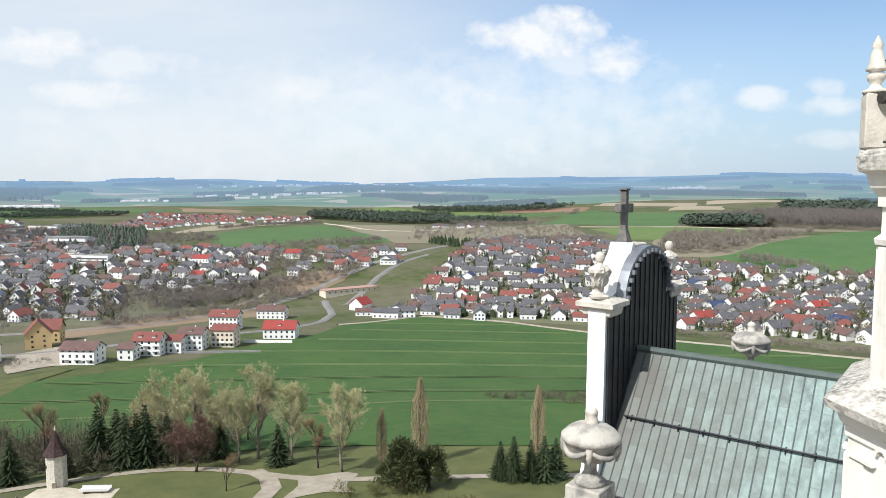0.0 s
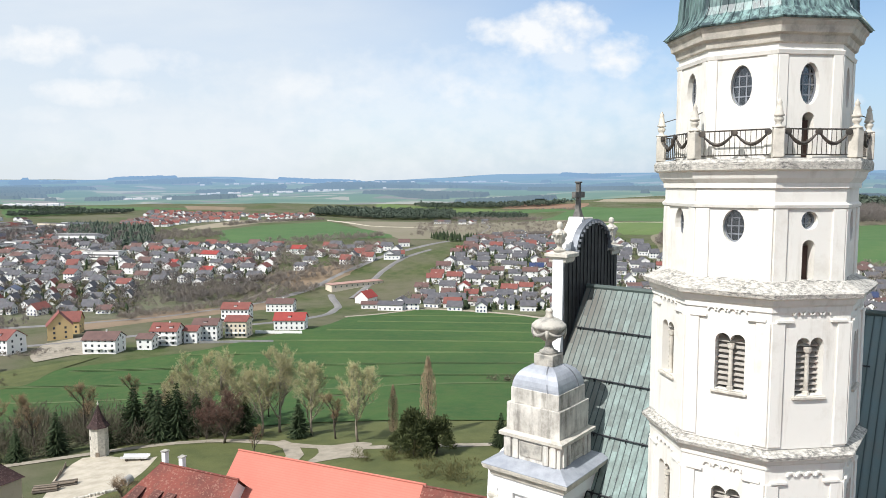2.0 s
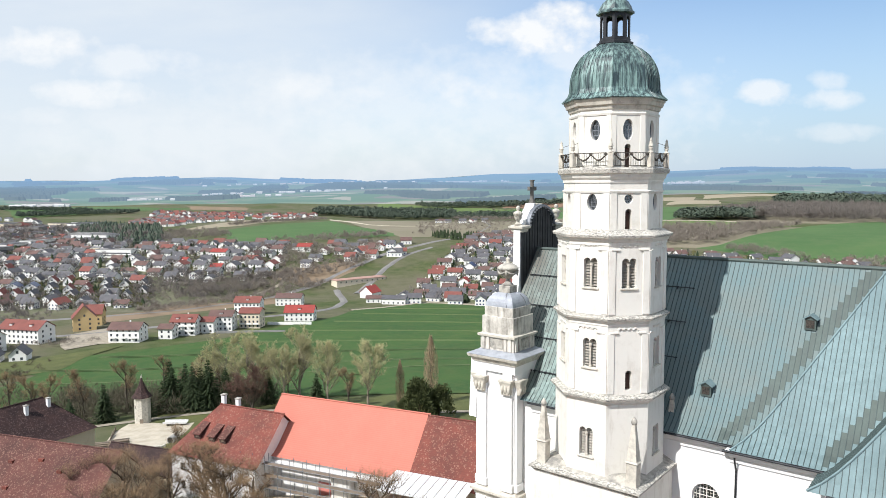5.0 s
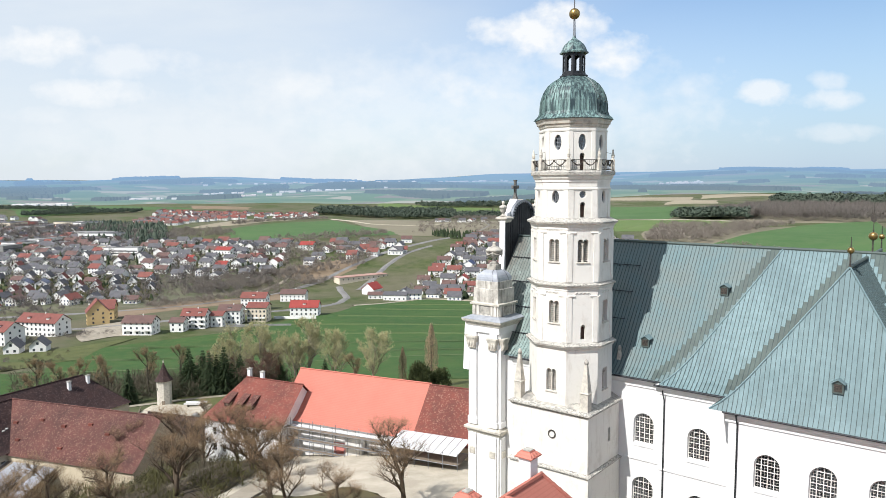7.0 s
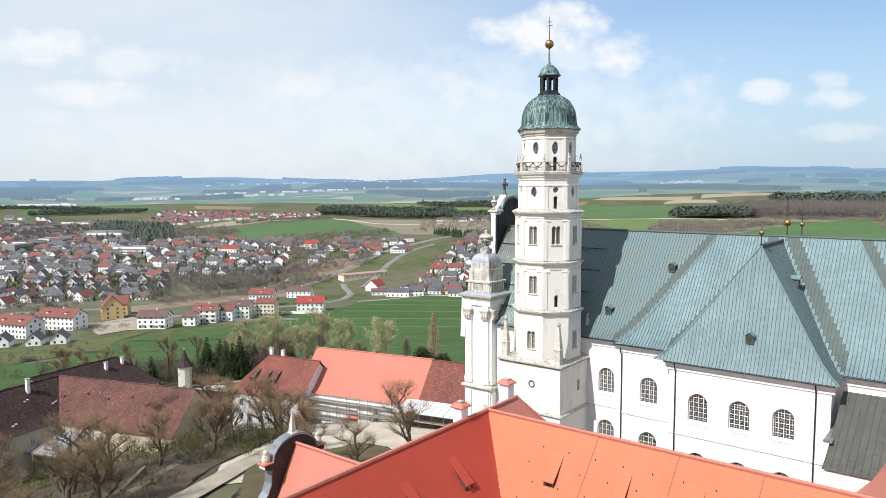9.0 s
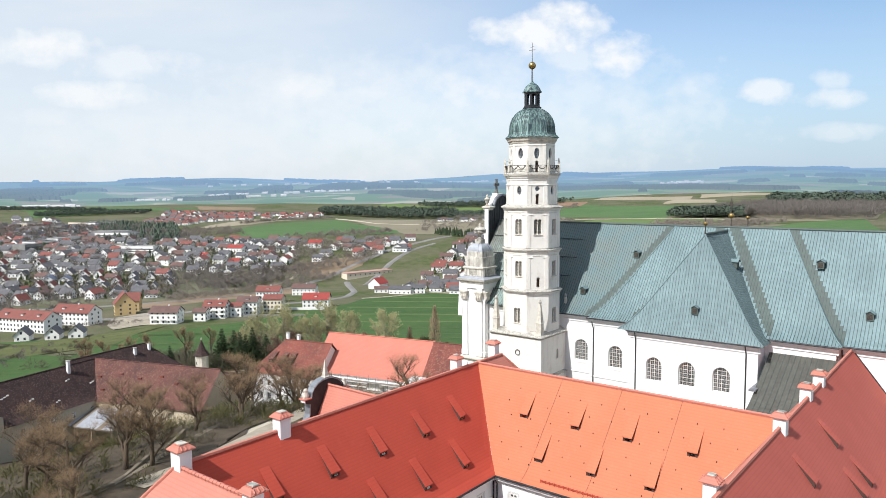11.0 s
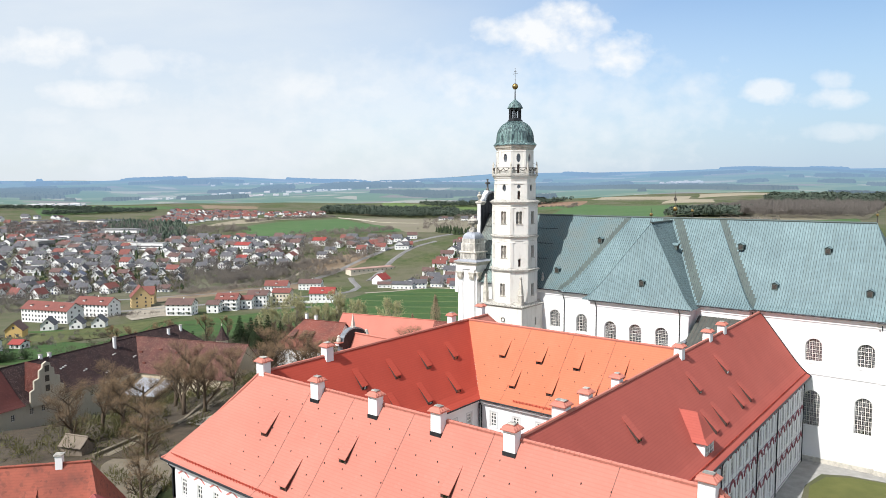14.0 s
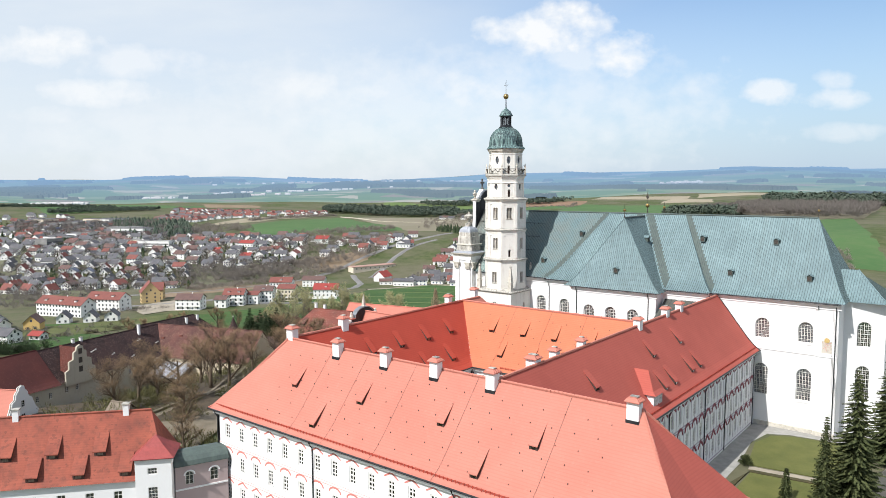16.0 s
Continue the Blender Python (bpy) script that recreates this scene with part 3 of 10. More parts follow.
def ground_mat():
    n = Nodes("meadow_and_soil")
    big = n.ramp(n.noise(0.012, 5, 0.6), 0.40, 0.60)
    mid = n.ramp(n.noise(0.09, 5, 0.65), 0.35, 0.65)
    fine = n.noise(1.3, 4, 0.7)
    c = n.mix(mid, (0.050, 0.078, 0.022), (0.105, 0.115, 0.052))
    c = n.mix(n.math("MULTIPLY", big, 0.7), c, (0.155, 0.135, 0.098))
    c = n.mix(n.math("MULTIPLY", fine, 0.3), c, (0.02, 0.02, 0.008))
    return n.done(c, 0.95, 0, fine, 0.5, 0.15, 0.15)


US = [-420, -300, -200, -140] + [-100 + 8 * i for i in range(38)] + [210 + 14 * i for i in range(48)] + [900 + 40 * i for i in range(30)] + [2120 + 90 * i for i in range(31)]
sheet("ground", US, lambda u: [k / 60 * (1.05 * max(u, 0) + 420) for k in range(-60, 61)], lambda u: 0.0, ground_mat(), "structure",
      "grassy hill falling to a wide valley with meadows", "ground")

# ---- abbey church ----
RX, RY, RZ = 26.3, 12.0, 35.7        # middle of the crossing, ridge line, ridge height
EZ = 22.4                            # eaves
church = thing("abbey_church", "white baroque abbey church with a green copper roof", "church")


def arched_window(parent, x, y, deg, z, w, h, nx, nz):
    """A round-headed church window set into its opening, with a sill."""
    key = (w, h, nx, nz)
    if key not in WINDOWS:
        f, p = grid_window(w, h, nx, nz, arch=True, bar=0.075, depth=0.08, rim=0.10, lattice=True)
        WINDOWS[key] = (f, p, mesh_of("sill", prism(bmesh.new(), [(-0.30, -0.34), (0.12, 0.02), (0.12, -0.40), (-0.30, -0.40)], "x", -w / 2 - 0.04, w / 2 + 0.04), "white"))
    f, p, s = WINDOWS[key]
    ob = part("window", f, None, parent, "white round-headed window of small panes", turn_z(x, y, deg, z) @ pose(0, 0.30, 0))
    part("pane", p, None, ob)
    part("sill", s, None, ob)
    return ob


WINDOWS = {}


def church_wall(name, x0, x1, y, z1, deg, windows, thick=0.9):
    """A stretch of outer wall with its round-headed windows; windows: (place along, foot, width, height, columns, rows)."""
    length = x1 - x0
    holes = [outline(c, z, w, h, True) for c, z, w, h, nx, nz in windows]
    me = wall_mesh(name, [(0, -2.0), (length, -2.0), (length, z1), (0, z1)], holes, thick, "white")
    m = turn_z(x0, y, 0) if deg == 0 else deg
    ob = part(name, me, None, church, "", m)
    for c, z, w, h, nx, nz in windows:
        p = m @ Vector((c, 0, 0))
        e = math.degrees(m.to_euler().z)
        arched_window(church, p.x, p.y, e, z, w, h, nx, nz)
    return ob


UP = [(2.2, 3.3, 4, 6), (2.3, 5.6, 4, 8)]        # upper and lower windows: width, height, columns, rows
AY, BY, CY = 2.1, 0.9, -2.3                      # south faces of nave and choir, of the bays, of the transept
NORTH = 2 * RY
top = EZ - 0.1


def pair(x):
    return [(x, 15.2, *UP[0]), (x, 6.0, *UP[1])]


church_wall("nave_wall", -13.2, 10.1, AY, top, 0, pair(8.35 + 13.2 - 0.4) + pair(-2 + 13.2))
church_wall("bay_wall", 10.1, 17.8, BY, top, 0, pair(14.1 - 10.1))
church_wall("transept_wall", 17.8, 34.6, CY, top - 0.4, 0, pair(21.2 - 17.8) + pair(25.7 - 17.8) + pair(30.2 - 17.8))
church_wall("bay_wall", 34.6, 42.7, BY, top, 0, [])
church_wall("choir_wall", 42.7, 60.4, AY, top, 0, [(x - 42.7, z, w, h, nx, nz) for x in (51.9, 58.7) for z, w, h, nx, nz in ((15.3, 2.3, 3.5, 5, 6), (5.4, 2.3, 5.5, 5, 8))])
church_wall("choir_corner_wall", 60.4, 63.6, AY - 0.35, top, 0, [])
church_wall("choir_corner_wall", 0, 4.6, 0, top, pose(63.6, AY - 0.35, 0, 0, 0, 90), [])
church_wall("apse_wall", 0, 6.0, 0, top, pose(63.6, AY + 4.2, 0, 0, 0, 12), [(3.0, 14.8, 2.1, 4.2, 4, 6), (3.0, 5.6, 2.1, 6.0, 4, 8)])
church_wall("apse_wall", 0, 12.0, 0, top, pose(69.4, AY + 5.4, 0, 0, 0, 90), [])
# returns between the stepped walls, and the far side
for x, y0, y1, z in ((10.1, BY, AY, top), (17.8, CY, BY, top - 0.4), (33.9, CY, BY, top - 0.4), (42.0, BY, AY, top)):
    part("return_wall", B(x + 0.004, x + 0.696, y0 + 0.85, y1 + 0.5, -2, z - 0.05), "white", church)
    xs = x if x < 26 else x + 0.7
    part("return_face", B(xs - 0.004 if x < 26 else xs - 0.1, xs + 0.1 if x < 26 else xs + 0.004, y0 + 0.004, y1 + 0.5, -2, z - 0.06), "white", church)
for x0, x1, y in ((-13.2, 10.1, NORTH - AY), (10.1, 17.8, NORTH - BY), (17.8, 34.6, NORTH - CY), (34.6, 42.7, NORTH - BY), (42.7, 63.6, NORTH - AY)):
    part("north_wall", B(x0, x1, y - 0.9, y, -2, top - 0.45), "white", church)
# base course, belt lines and eaves cornices of the south side
for x0, x1, y in ((-8, 10.1, AY), (10.1, 17.8, BY), (17.8, 34.6, CY), (34.6, 42.7, BY), (42.7, 60.4, AY), (60.4, 63.6, AY - 0.35)):
    part("plinth", B(x0, x1, y - 0.16, y + 0.1, -2, 0.75, bevel=0.03), "stone_light", church, "stained stone base course")
    part("string_course", B(x0, x1, y - 0.10, y + 0.1, 13.35, 13.55, bevel=0.03), "white", church)
    zt = top - (0.4 if y == CY else 0)
    bm = bmesh.new()
    prism(bm, [(y + 0.2, zt - 1.0), (y - 0.12, zt - 1.0), (y - 0.12, zt - 0.75), (y - 0.28, zt - 0.6), (y - 0.42, zt - 0.28), (y - 0.62, zt - 0.22), (y - 0.62, zt - 0.02), (y + 0.2, zt - 0.02)], "x", x0 - 0.3, x1 + 0.3)
    part("cornice", bm, "white", church)
    part("gutter", tube(bmesh.new(), [(x0 - 0.4, y - 0.72, zt - 0.02), (x1 + 0.4, y - 0.72, zt - 0.02)], 0.10, 8), "dark_metal", church, "dark metal gutter")
for x, y in ((18.6, CY), (33.2, CY), (60.6, AY), (10.6, BY), (63.2, AY - 0.35), (43.2, AY)):
    bm = bmesh.new()
    tube(bm, [(x, y - 0.65, top - 0.45), (x, y - 0.5, top - 0.9), (x, y - 0.12, top - 1.6), (x, y - 0.12, 0.0)], 0.075, 8)
    part("downpipe", bm, "dark_metal", church, "dark metal downpipe")

# sundial on the choir corner
sundial = thing("sundial", "faded painted sundial with a gold sun on the white wall", "sundial", pose(62.0, AY - 0.36, 15.2))
part("dial", B(-0.75, 0.75, -0.02, 0.0, -1.1, 0.9), M["stone_light"], sundial)
part("sun_disc", lathe(bmesh.new(), [(0.0, 0.0), (0.42, 0.0), (0.42, 0.04), (0.0, 0.05)], 14, corner=False), "gold_paint", sundial, "gold sun disc", pose(0, -0.03, 1.0, 90))
for k in range(9):
    a = math.pi + math.pi * k / 8
    part("hour_line", tube(bmesh.new(), [(0.15 * math.cos(a), -0.03, 0.6 + 0.15 * math.sin(a)), (0.68 * math.cos(a), -0.03, 0.6 + 1.4 * math.sin(a))], 0.02, 4), "pink", sundial)

# ---- copper roofs ----
STRIP = 0.39


def copper_slope(origin, along, inward, depth, z0, z1, poly, name="roof_slope", old=None, label="", step=STRIP, sheet_of="copper"):
    """Sheet strips with standing seams; old lists bands near a valley laid in brown, stepping strip by strip."""
    lo, hi = min(p for p, _ in poly), max(p for p, _ in poly)
    cols = even(lo, hi, step)
    ob = part(name, slope(origin, along, inward, depth, z0, z1, poly, cols, rib=0.08, rows=()), sheet_of, church, label, None, False, "stuff")
    ob.data.materials.append(M["copper_seam"])
    for band in old or ():
        # brown stepped sheets along a valley that runs in plan from the first point to the second
        (p0, q0), (p1, q1), wide = band
        bm = bmesh.new()
        o, a, b = Vector((*origin, 0)), Vector((*along, 0)), Vector((*inward, 0))
        for c0, c1 in zip(cols, cols[1:]):
            mid = (c0 + c1) / 2
            if min(p0, p1) <= mid <= max(p0, p1):
                q = q0 + (q1 - q0) * (mid - p0) / (p1 - p0)
                ql, qh = (q - 0.45, q + wide) if wide > 0 else (q + wide, q + 0.6)
                ql, qh = max(ql, 0.05), min(qh, depth - 0.05)
                marks = [ql] + [c * depth for c in CUTS if ql < c * depth < qh] + [qh]
                for m0, m1 in zip(marks, marks[1:]):
                    vs = []
                    for p, qq in ((c0 + 0.02, m0), (c1 - 0.02, m0), (c1 - 0.02, m1), (c0 + 0.02, m1)):
                        v = o + a * p + b * qq
                        v.z = z0 + (z1 - z0) * flare(qq / depth) + 0.02
                        vs.append(bm.verts.new(v))
                    bm.faces.new(vs)
        part("renewed_sheeting", bm, "copper_brown", ob, "brown stepped strips of copper sheet along a valley", None, False, "stuff")
    return ob


W0, E1 = -13.75, 58.0                 # ridge ends: behind the gable, and the choir hip
AD, BD, CD = RY - (AY - 0.7), RY - (BY - 0.7), 9.1
CW = 10.1                             # the transept roof reaches farther on its west side
BX, BT = 10.25, 18.7                  # west corner and top of the bay roof
ea, eb = AY - 0.7, BY - 0.7
# nave and choir, south and north slope
copper_slope((W0, ea), (1, 0), (0, 1), AD, EZ, RZ, [(0, 0), (64.4 - W0, 0), (E1 - W0, AD), (0, AD)], "roof_slope", [((BX - W0 - 1.4, 0.0), (BT - W0 - 0.4, AD), 0.9), ((43.4 - W0, 0.0), (34.4 - W0, AD), 1.5)], "nave and choir roof of green copper sheet", STRIP, "copper_nave")
copper_slope((64.4, NORTH - ea), (-1, 0), (0, -1), AD, EZ, RZ, [(0, 0), (64.4 - W0, 0), (64.4 - W0, AD), (64.4 - E1, AD)])
# choir end
copper_slope((64.4, ea), (0, 1), (-1, 0), 6.4, EZ, RZ, [(0, 0), (2 * AD, 0), (AD, 6.4)])
# apse in front of the choir end
copper_slope((64.0, AY + 3.5), (1, 0), (0, 1), 6.4, EZ - 0.1, EZ + 4.6, [(-6, 0), (6.2, 0), (0.6, 6.4), (-6, 6.4)])
copper_slope((70.2, AY + 3.5), (0, 1), (-1, 0), 6.2, EZ - 0.1, EZ + 4.6, [(0, 0), (12.8, 0), (6.4, 6.2)])
copper_slope((70.2, AY + 16.3), (-1, 0), (0, -1), 6.4, EZ - 0.1, EZ + 4.6, [(0, 0), (12, 0), (12, 6.4), (6.2, 6.4)])
# bays either side of the transept, with hipped ends
copper_slope((BX, eb), (1, 0), (0, 1), BD, EZ, RZ + 0.06, [(0, 0), (43.4 - BX, 0), (34.4 - BX, BD), (BT - BX, BD)], "roof_slope", [((35.4 - BX, 0.4), (26.8 - BX, BD), 1.7), ((16.4 - BX, 0.4), (25.8 - BX, BD), 1.0)])
copper_slope((43.4, NORTH - eb), (-1, 0), (0, -1), BD, EZ, RZ + 0.06, [(0, 0), (43.4 - BX, 0), (43.4 - BT, BD), (9.0, BD)])
copper_slope((BX, NORTH - eb), (0, -1), (1, 0), BT - BX, EZ, RZ + 0.06, [(0, 0), (2 * BD, 0), (BD, BT - BX)])
copper_slope((43.4, eb), (0, 1), (-1, 0), 9.0, EZ, RZ + 0.06, [(0, 0), (2 * BD, 0), (BD, 9.0)])
# transept
ty, tz = CY - 0.75, EZ - 0.45
TD = 2.0 - ty
copper_slope((RX - CW, ty), (1, 0), (0, 1), TD, tz, RZ - 0.45, [(0, 0), (CW + CD, 0), (CW, TD)], "roof_slope", None, "hipped transept roof of green copper sheet")
copper_slope((RX + CD, ty), (0, 1), (-1, 0), CD, tz, RZ - 0.45, [(0, 0), (RY - ty, 0), (RY - ty, CD), (TD, CD)])
copper_slope((RX - CW, RY), (0, -1), (1, 0), CW, tz, RZ - 0.45, [(0, 0), (RY - ty, 0), (RY - ty - TD, CW), (0, CW)])
copper_slope((RX + CD, RY), (0, 1), (-1, 0), CD, tz, RZ - 0.45, [(0, 0), (RY - ty, 0), (RY - ty - TD, CD), (0, CD)])
copper_slope((RX - CW, NORTH - ty), (0, -1), (1, 0), CW, tz, RZ - 0.45, [(0, 0), (RY - ty, 0), (RY - ty, CW), (TD, CW)])
# ridge and hip caps
for a, b in (((W0, RY, RZ + 0.05), (E1, RY, RZ + 0.05)), ((RX, 2.0, RZ - 0.40), (RX, 22.0, RZ - 0.40))):
    part("ridge_cap", tube(bmesh.new(), [a, b], 0.17, 8), "copper_brown", church, "dark ridge capping")


def hip_cap(corner, z0, apex, z1, r=0.09):
    pts = []
    for k in range(13):
        t = k / 12
        pts.append((corner[0] + (apex[0] - corner[0]) * t, corner[1] + (apex[1] - corner[1]) * t, z0 + (z1 - z0) * flare(t) + 0.03))
    return tube(bmesh.new(), pts, r, 6)


for c, z0, a, z1 in (((BX, eb), EZ, (BT, RY), RZ + 0.06), ((43.4, eb), EZ, (34.4, RY), RZ + 0.06), ((RX - CW, ty), tz, (RX, 2.0), RZ - 0.45),
                     ((RX + CD, ty), tz, (RX, 2.0), RZ - 0.45), ((64.4, ea), EZ, (E1, RY), RZ), ((70.2, AY + 3.5), EZ - 0.1, (64.6, AY + 9.9), EZ + 4.6)):
    part("hip_cap", hip_cap(c, z0, a, z1), "copper", church)


# small copper dormers
def roof_dormer(x, q, ey, depth, z0, z1, deg=0.0, place_at=None):
    """A little gabled dormer with a louvred front on a slope that rises to the north."""
    y = ey + q
    z = z0 + (z1 - z0) * flare(q / depth)
    m = (pose(x, y, z, 0, 0, 0) if place_at is None else place_at) @ Matrix.Diagonal((0.85, 1, 0.85, 1))
    d = part("dormer", prism(bmesh.new(), [(-0.5, -0.1), (0.5, -0.1), (0.5, 0.95), (0, 1.25), (-0.5, 0.95)], "y", -0.25, 1.5), "copper_brown", church, "small gabled dormer of dark copper", m)
    bm = bmesh.new()
    prism(bm, [(-0.68, 0.86), (0, 1.28), (0.68, 0.86), (0.68, 0.95), (0, 1.38), (-0.68, 0.95)], "y", -0.42, 1.9)
    part("dormer_roof", bm, "copper", d)
    part("louvre", B(-0.36, 0.36, -0.29, -0.24, 0.1, 0.85), "iron", d)
    return d


def q_at(z, depth, z0, z1):
    """Depth at which a slope reaches a height."""
    lo, hi = 0.0, depth
    for _ in range(30):
        mid = (lo + hi) / 2
        if z0 + (z1 - z0) * flare(mid / depth) < z:
            lo = mid
        else:
            hi = mid
    return lo


for x, z in ((7.1, 25.2), (13.9, 30.9), (45.6, 25.4), (39.3, 31.0), (52.1, 31.0), (58.5, 25.4)):
    bay = 9.4 + 6 < x < 43.4 - 3 and abs(x - 13.9) > 1
    dep, e0 = (BD, eb) if bay else (AD, ea)
    roof_dormer(x, q_at(z, dep, EZ, RZ), e0, dep, EZ, RZ)
roof_dormer(26.4, q_at(25.0, TD, tz, RZ - 0.45), ty, TD, tz, RZ - 0.45)
for z in (24.2, 30.6):
    q = q_at(z, CD, tz, RZ - 0.45)
    roof_dormer(0, 0, 0, 1, 0, 0, 0, pose(RX + CD - q, 4.0 if z < 28 else 6.3, z, 0, 0, 90))


def finial(x, y, z, h, ball, label):
    f = thing("roof_finial", label, "finial", pose(x, y, z), "roof finials")
    part("rod", tube(bmesh.new(), [(0, 0, -0.2), (0, 0, h)], [0.09, 0.03], 8), "iron", f)
    part("ball", lathe(bmesh.new(), [(0, h * 0.55 - ball)] + [(ball * math.sin(math.pi * k / 8), h * 0.55 - ball * math.cos(math.pi * k / 8)) for k in range(1, 8)] + [(0, h * 0.55 + ball)], 14, corner=False), "gold", f, "gilded ball", None, True)
    return f


f = finial(RX + 0.4, RY, RZ, 3.1, 0.42, "tall ridge finial with gilded ball and iron vane")
part("vane", prism(bmesh.new(), [(-0.25, 3.2), (0.05, 3.0), (0.3, 3.3), (0.12, 3.7), (0.0, 4.5), (-0.1, 3.8), (-0.32, 3.6)], "y", -0.03, 0.03), "iron", f)
part("vane_rod", tube(bmesh.new(), [(0, 0, 3.0), (0, 0, 5.0)], 0.03, 6), "iron", f)
finial(RX, 2.0, RZ - 0.4, 2.6, 0.30, "slender ridge finial with a gilded ball")
finial(RX, 22.0, RZ - 0.4, 2.6, 0.30, "slender ridge finial with a gilded ball")
finial(E1, RY, RZ, 2.4, 0.22, "slender ridge finial with a gilded ball")
# low lean-to roof between transept and east wing
sac = thing("sacristy", "low annex with a brown-green copper roof", "annex")
sac_roof = part("roof", slope((35.2, -9.5), (1, 0), (0, 1), 10.4, 15.6, 20.6, [(0, 0), (8.0, 0), (8.0, 10.4), (0, 10.4)], even(0, 8.0, 0.62), rib=0.05), "copper_dull", sac)
sac_roof.data.materials.append(M["copper_seam"])
part("wall", B(35.4, 43.0, -9.3, 0.8, -2, 15.5), "white", sac)
part("flashing", B(34.7, 35.5, -6.5, 0.85, 17.2, 17.4), "lead", sac)

# ---- bell tower ----
TX, TY = 0.75, -0.76
tower = thing("bell_tower", "white octagonal bell tower with copper dome on a square base", "tower")
S8 = 22.5


def oct_face(k):
    """Pose of face k of the octagon: k = 0 looks south, counted towards the east."""
    return pose(TX, TY, 0, 0, 0, 45 * k)


def drum(name, r, z0, z1, thick, openings, material="tower"):
    """Eight wall faces; openings: face -> list of outlines in (across, height)."""
    half = r * math.tan(math.pi / 8)
    for k in range(8):
        me = wall_mesh(name, [(-half, z0), (half, z0), (half, z1), (-half, z1)], openings.get(k, []), thick, material)
        part(name, me, None, tower, "", oct_face(k) @ pose(0, -r, 0))


def ring(name, r, z, profile, material="stone", label=""):
    """A moulding round the octagon; profile of (out, up)."""
    pts = [(r - 0.4, z + profile[0][1])] + [(r + o, z + u) for o, u in profile] + [(r - 0.4, z + profile[-1][1])]
    if material != "ledge":
        return part(name, lathe(bmesh.new(), pts, 8, TX, TY, S8, close=False), material, tower, label)
    k = max(range(len(pts)), key=lambda i: pts[i][0])
    ob = part(name, lathe(bmesh.new(), pts[:k], 8, TX, TY, S8, close=False), "tower", tower, label)
    part("weathering", lathe(bmesh.new(), pts[k - 1:], 8, TX, TY, S8, close=False), "ledge", ob, "lichened stone top of the ledge")
    return ob


CORNICE = [(0.0, -0.75), (0.06, -0.75), (0.06, -0.55), (0.16, -0.45), (0.22, -0.25), (0.42, -0.18), (0.46, 0.0), (0.40, 0.05), (0.02, 0.22)]
R1, R2, RD = 3.95, 3.2, 3.58
# square base
for z0, z1, s in ((-3.0, 13.2, 4.62), (13.2, 19.5, 4.46)):
    small = [outline(0.4, 15.6, 0.55, 1.5, True)] if z0 > 0 else []
    for k in range(4):
        w = s if k % 2 == 0 else s - 0.81
        me = wall_mesh("base_wall", [(-w, z0), (w, z0), (w, z1), (-w, z1)], small if k == 1 else [], 0.8, "tower")
        part("base_wall", me, None, tower, "", pose(TX, TY, 0, 0, 0, 90 * k) @ pose(0, -s, 0))
for z, s in ((13.3, 4.5), (19.6, 4.46)):
    bm = lathe(bmesh.new(), [(s - 0.3, z - 0.35), (s + 0.06, z - 0.35), (s + 0.18, z - 0.15), (s + 0.34, z - 0.1), (s + 0.34, z + 0.05), (s - 0.3, z + 0.3)], 4, TX, TY, 45, close=False)
    part("cornice", bm, "ledge", tower, "weathered stone ledge")
part("base_top", lathe(bmesh.new(), [(4.5, 19.6), (4.5, 19.75), (3.6, 20.2), (0.2, 20.3)], 4, TX, TY, 45), "stone", tower)
part("clock_ring", lathe(bmesh.new(), [(0.34, -0.06), (0.44, -0.06), (0.44, 0.06), (0.34, 0.06)], 20, corner=False, close=False), "iron", tower, "small dark ring on the base wall", pose(TX + 0.4, TY - 4.5, 16.9, 90))


def twin(z, w=1.14, h=2.3):
    """Outlines of a twin-arched bell opening as one hole."""
    r = w / 4
    left = [(-r + r * math.cos(math.pi * i / 8), z + h - r + r * math.sin(math.pi * i / 8)) for i in range(9)]
    right = [(r + r * math.cos(math.pi * i / 8), z + h - r + r * math.sin(math.pi * i / 8)) for i in range(9)]
    return [(-w / 2, z), (w / 2, z)] + right[:-1] + [(0.0, z + h - r)] + left[1:]


def shifted(pts, d):
    return [(a + d, b) for a, b in pts]


def bell_opening(k, d, z, r, h):
    """Louvres, middle column and sill of one twin opening."""
    m = oct_face(k) @ pose(d, -r, 0)
    o = part("bell_opening", B(-0.70, 0.70, -0.12, 0.05, z - 0.14, z, bevel=0.03), "stone_light", tower, "twin-arched louvred bell opening", m)
    bm = bmesh.new()
    tube(bm, [(0, 0.16, z), (0, 0.16, z + 0.12), (0, 0.16, z + 0.16), (0, 0.16, z + h - 0.65), (0, 0.16, z + h - 0.6), (0, 0.16, z + h - 0.42)], [0.13, 0.13, 0.09, 0.08, 0.13, 0.15], 10)
    part("column", bm, "stone_light", o)
    for i in range(9):
        zz = z + 0.12 + i * (h - 0.3) / 9
        bm = bmesh.new()
        prism(bm, [(0.30, zz), (0.62, zz + 0.20), (0.62, zz + 0.23), (0.30, zz + 0.03)], "x", -0.6, 0.6)
        part("louvre", bm, "louvre", o)


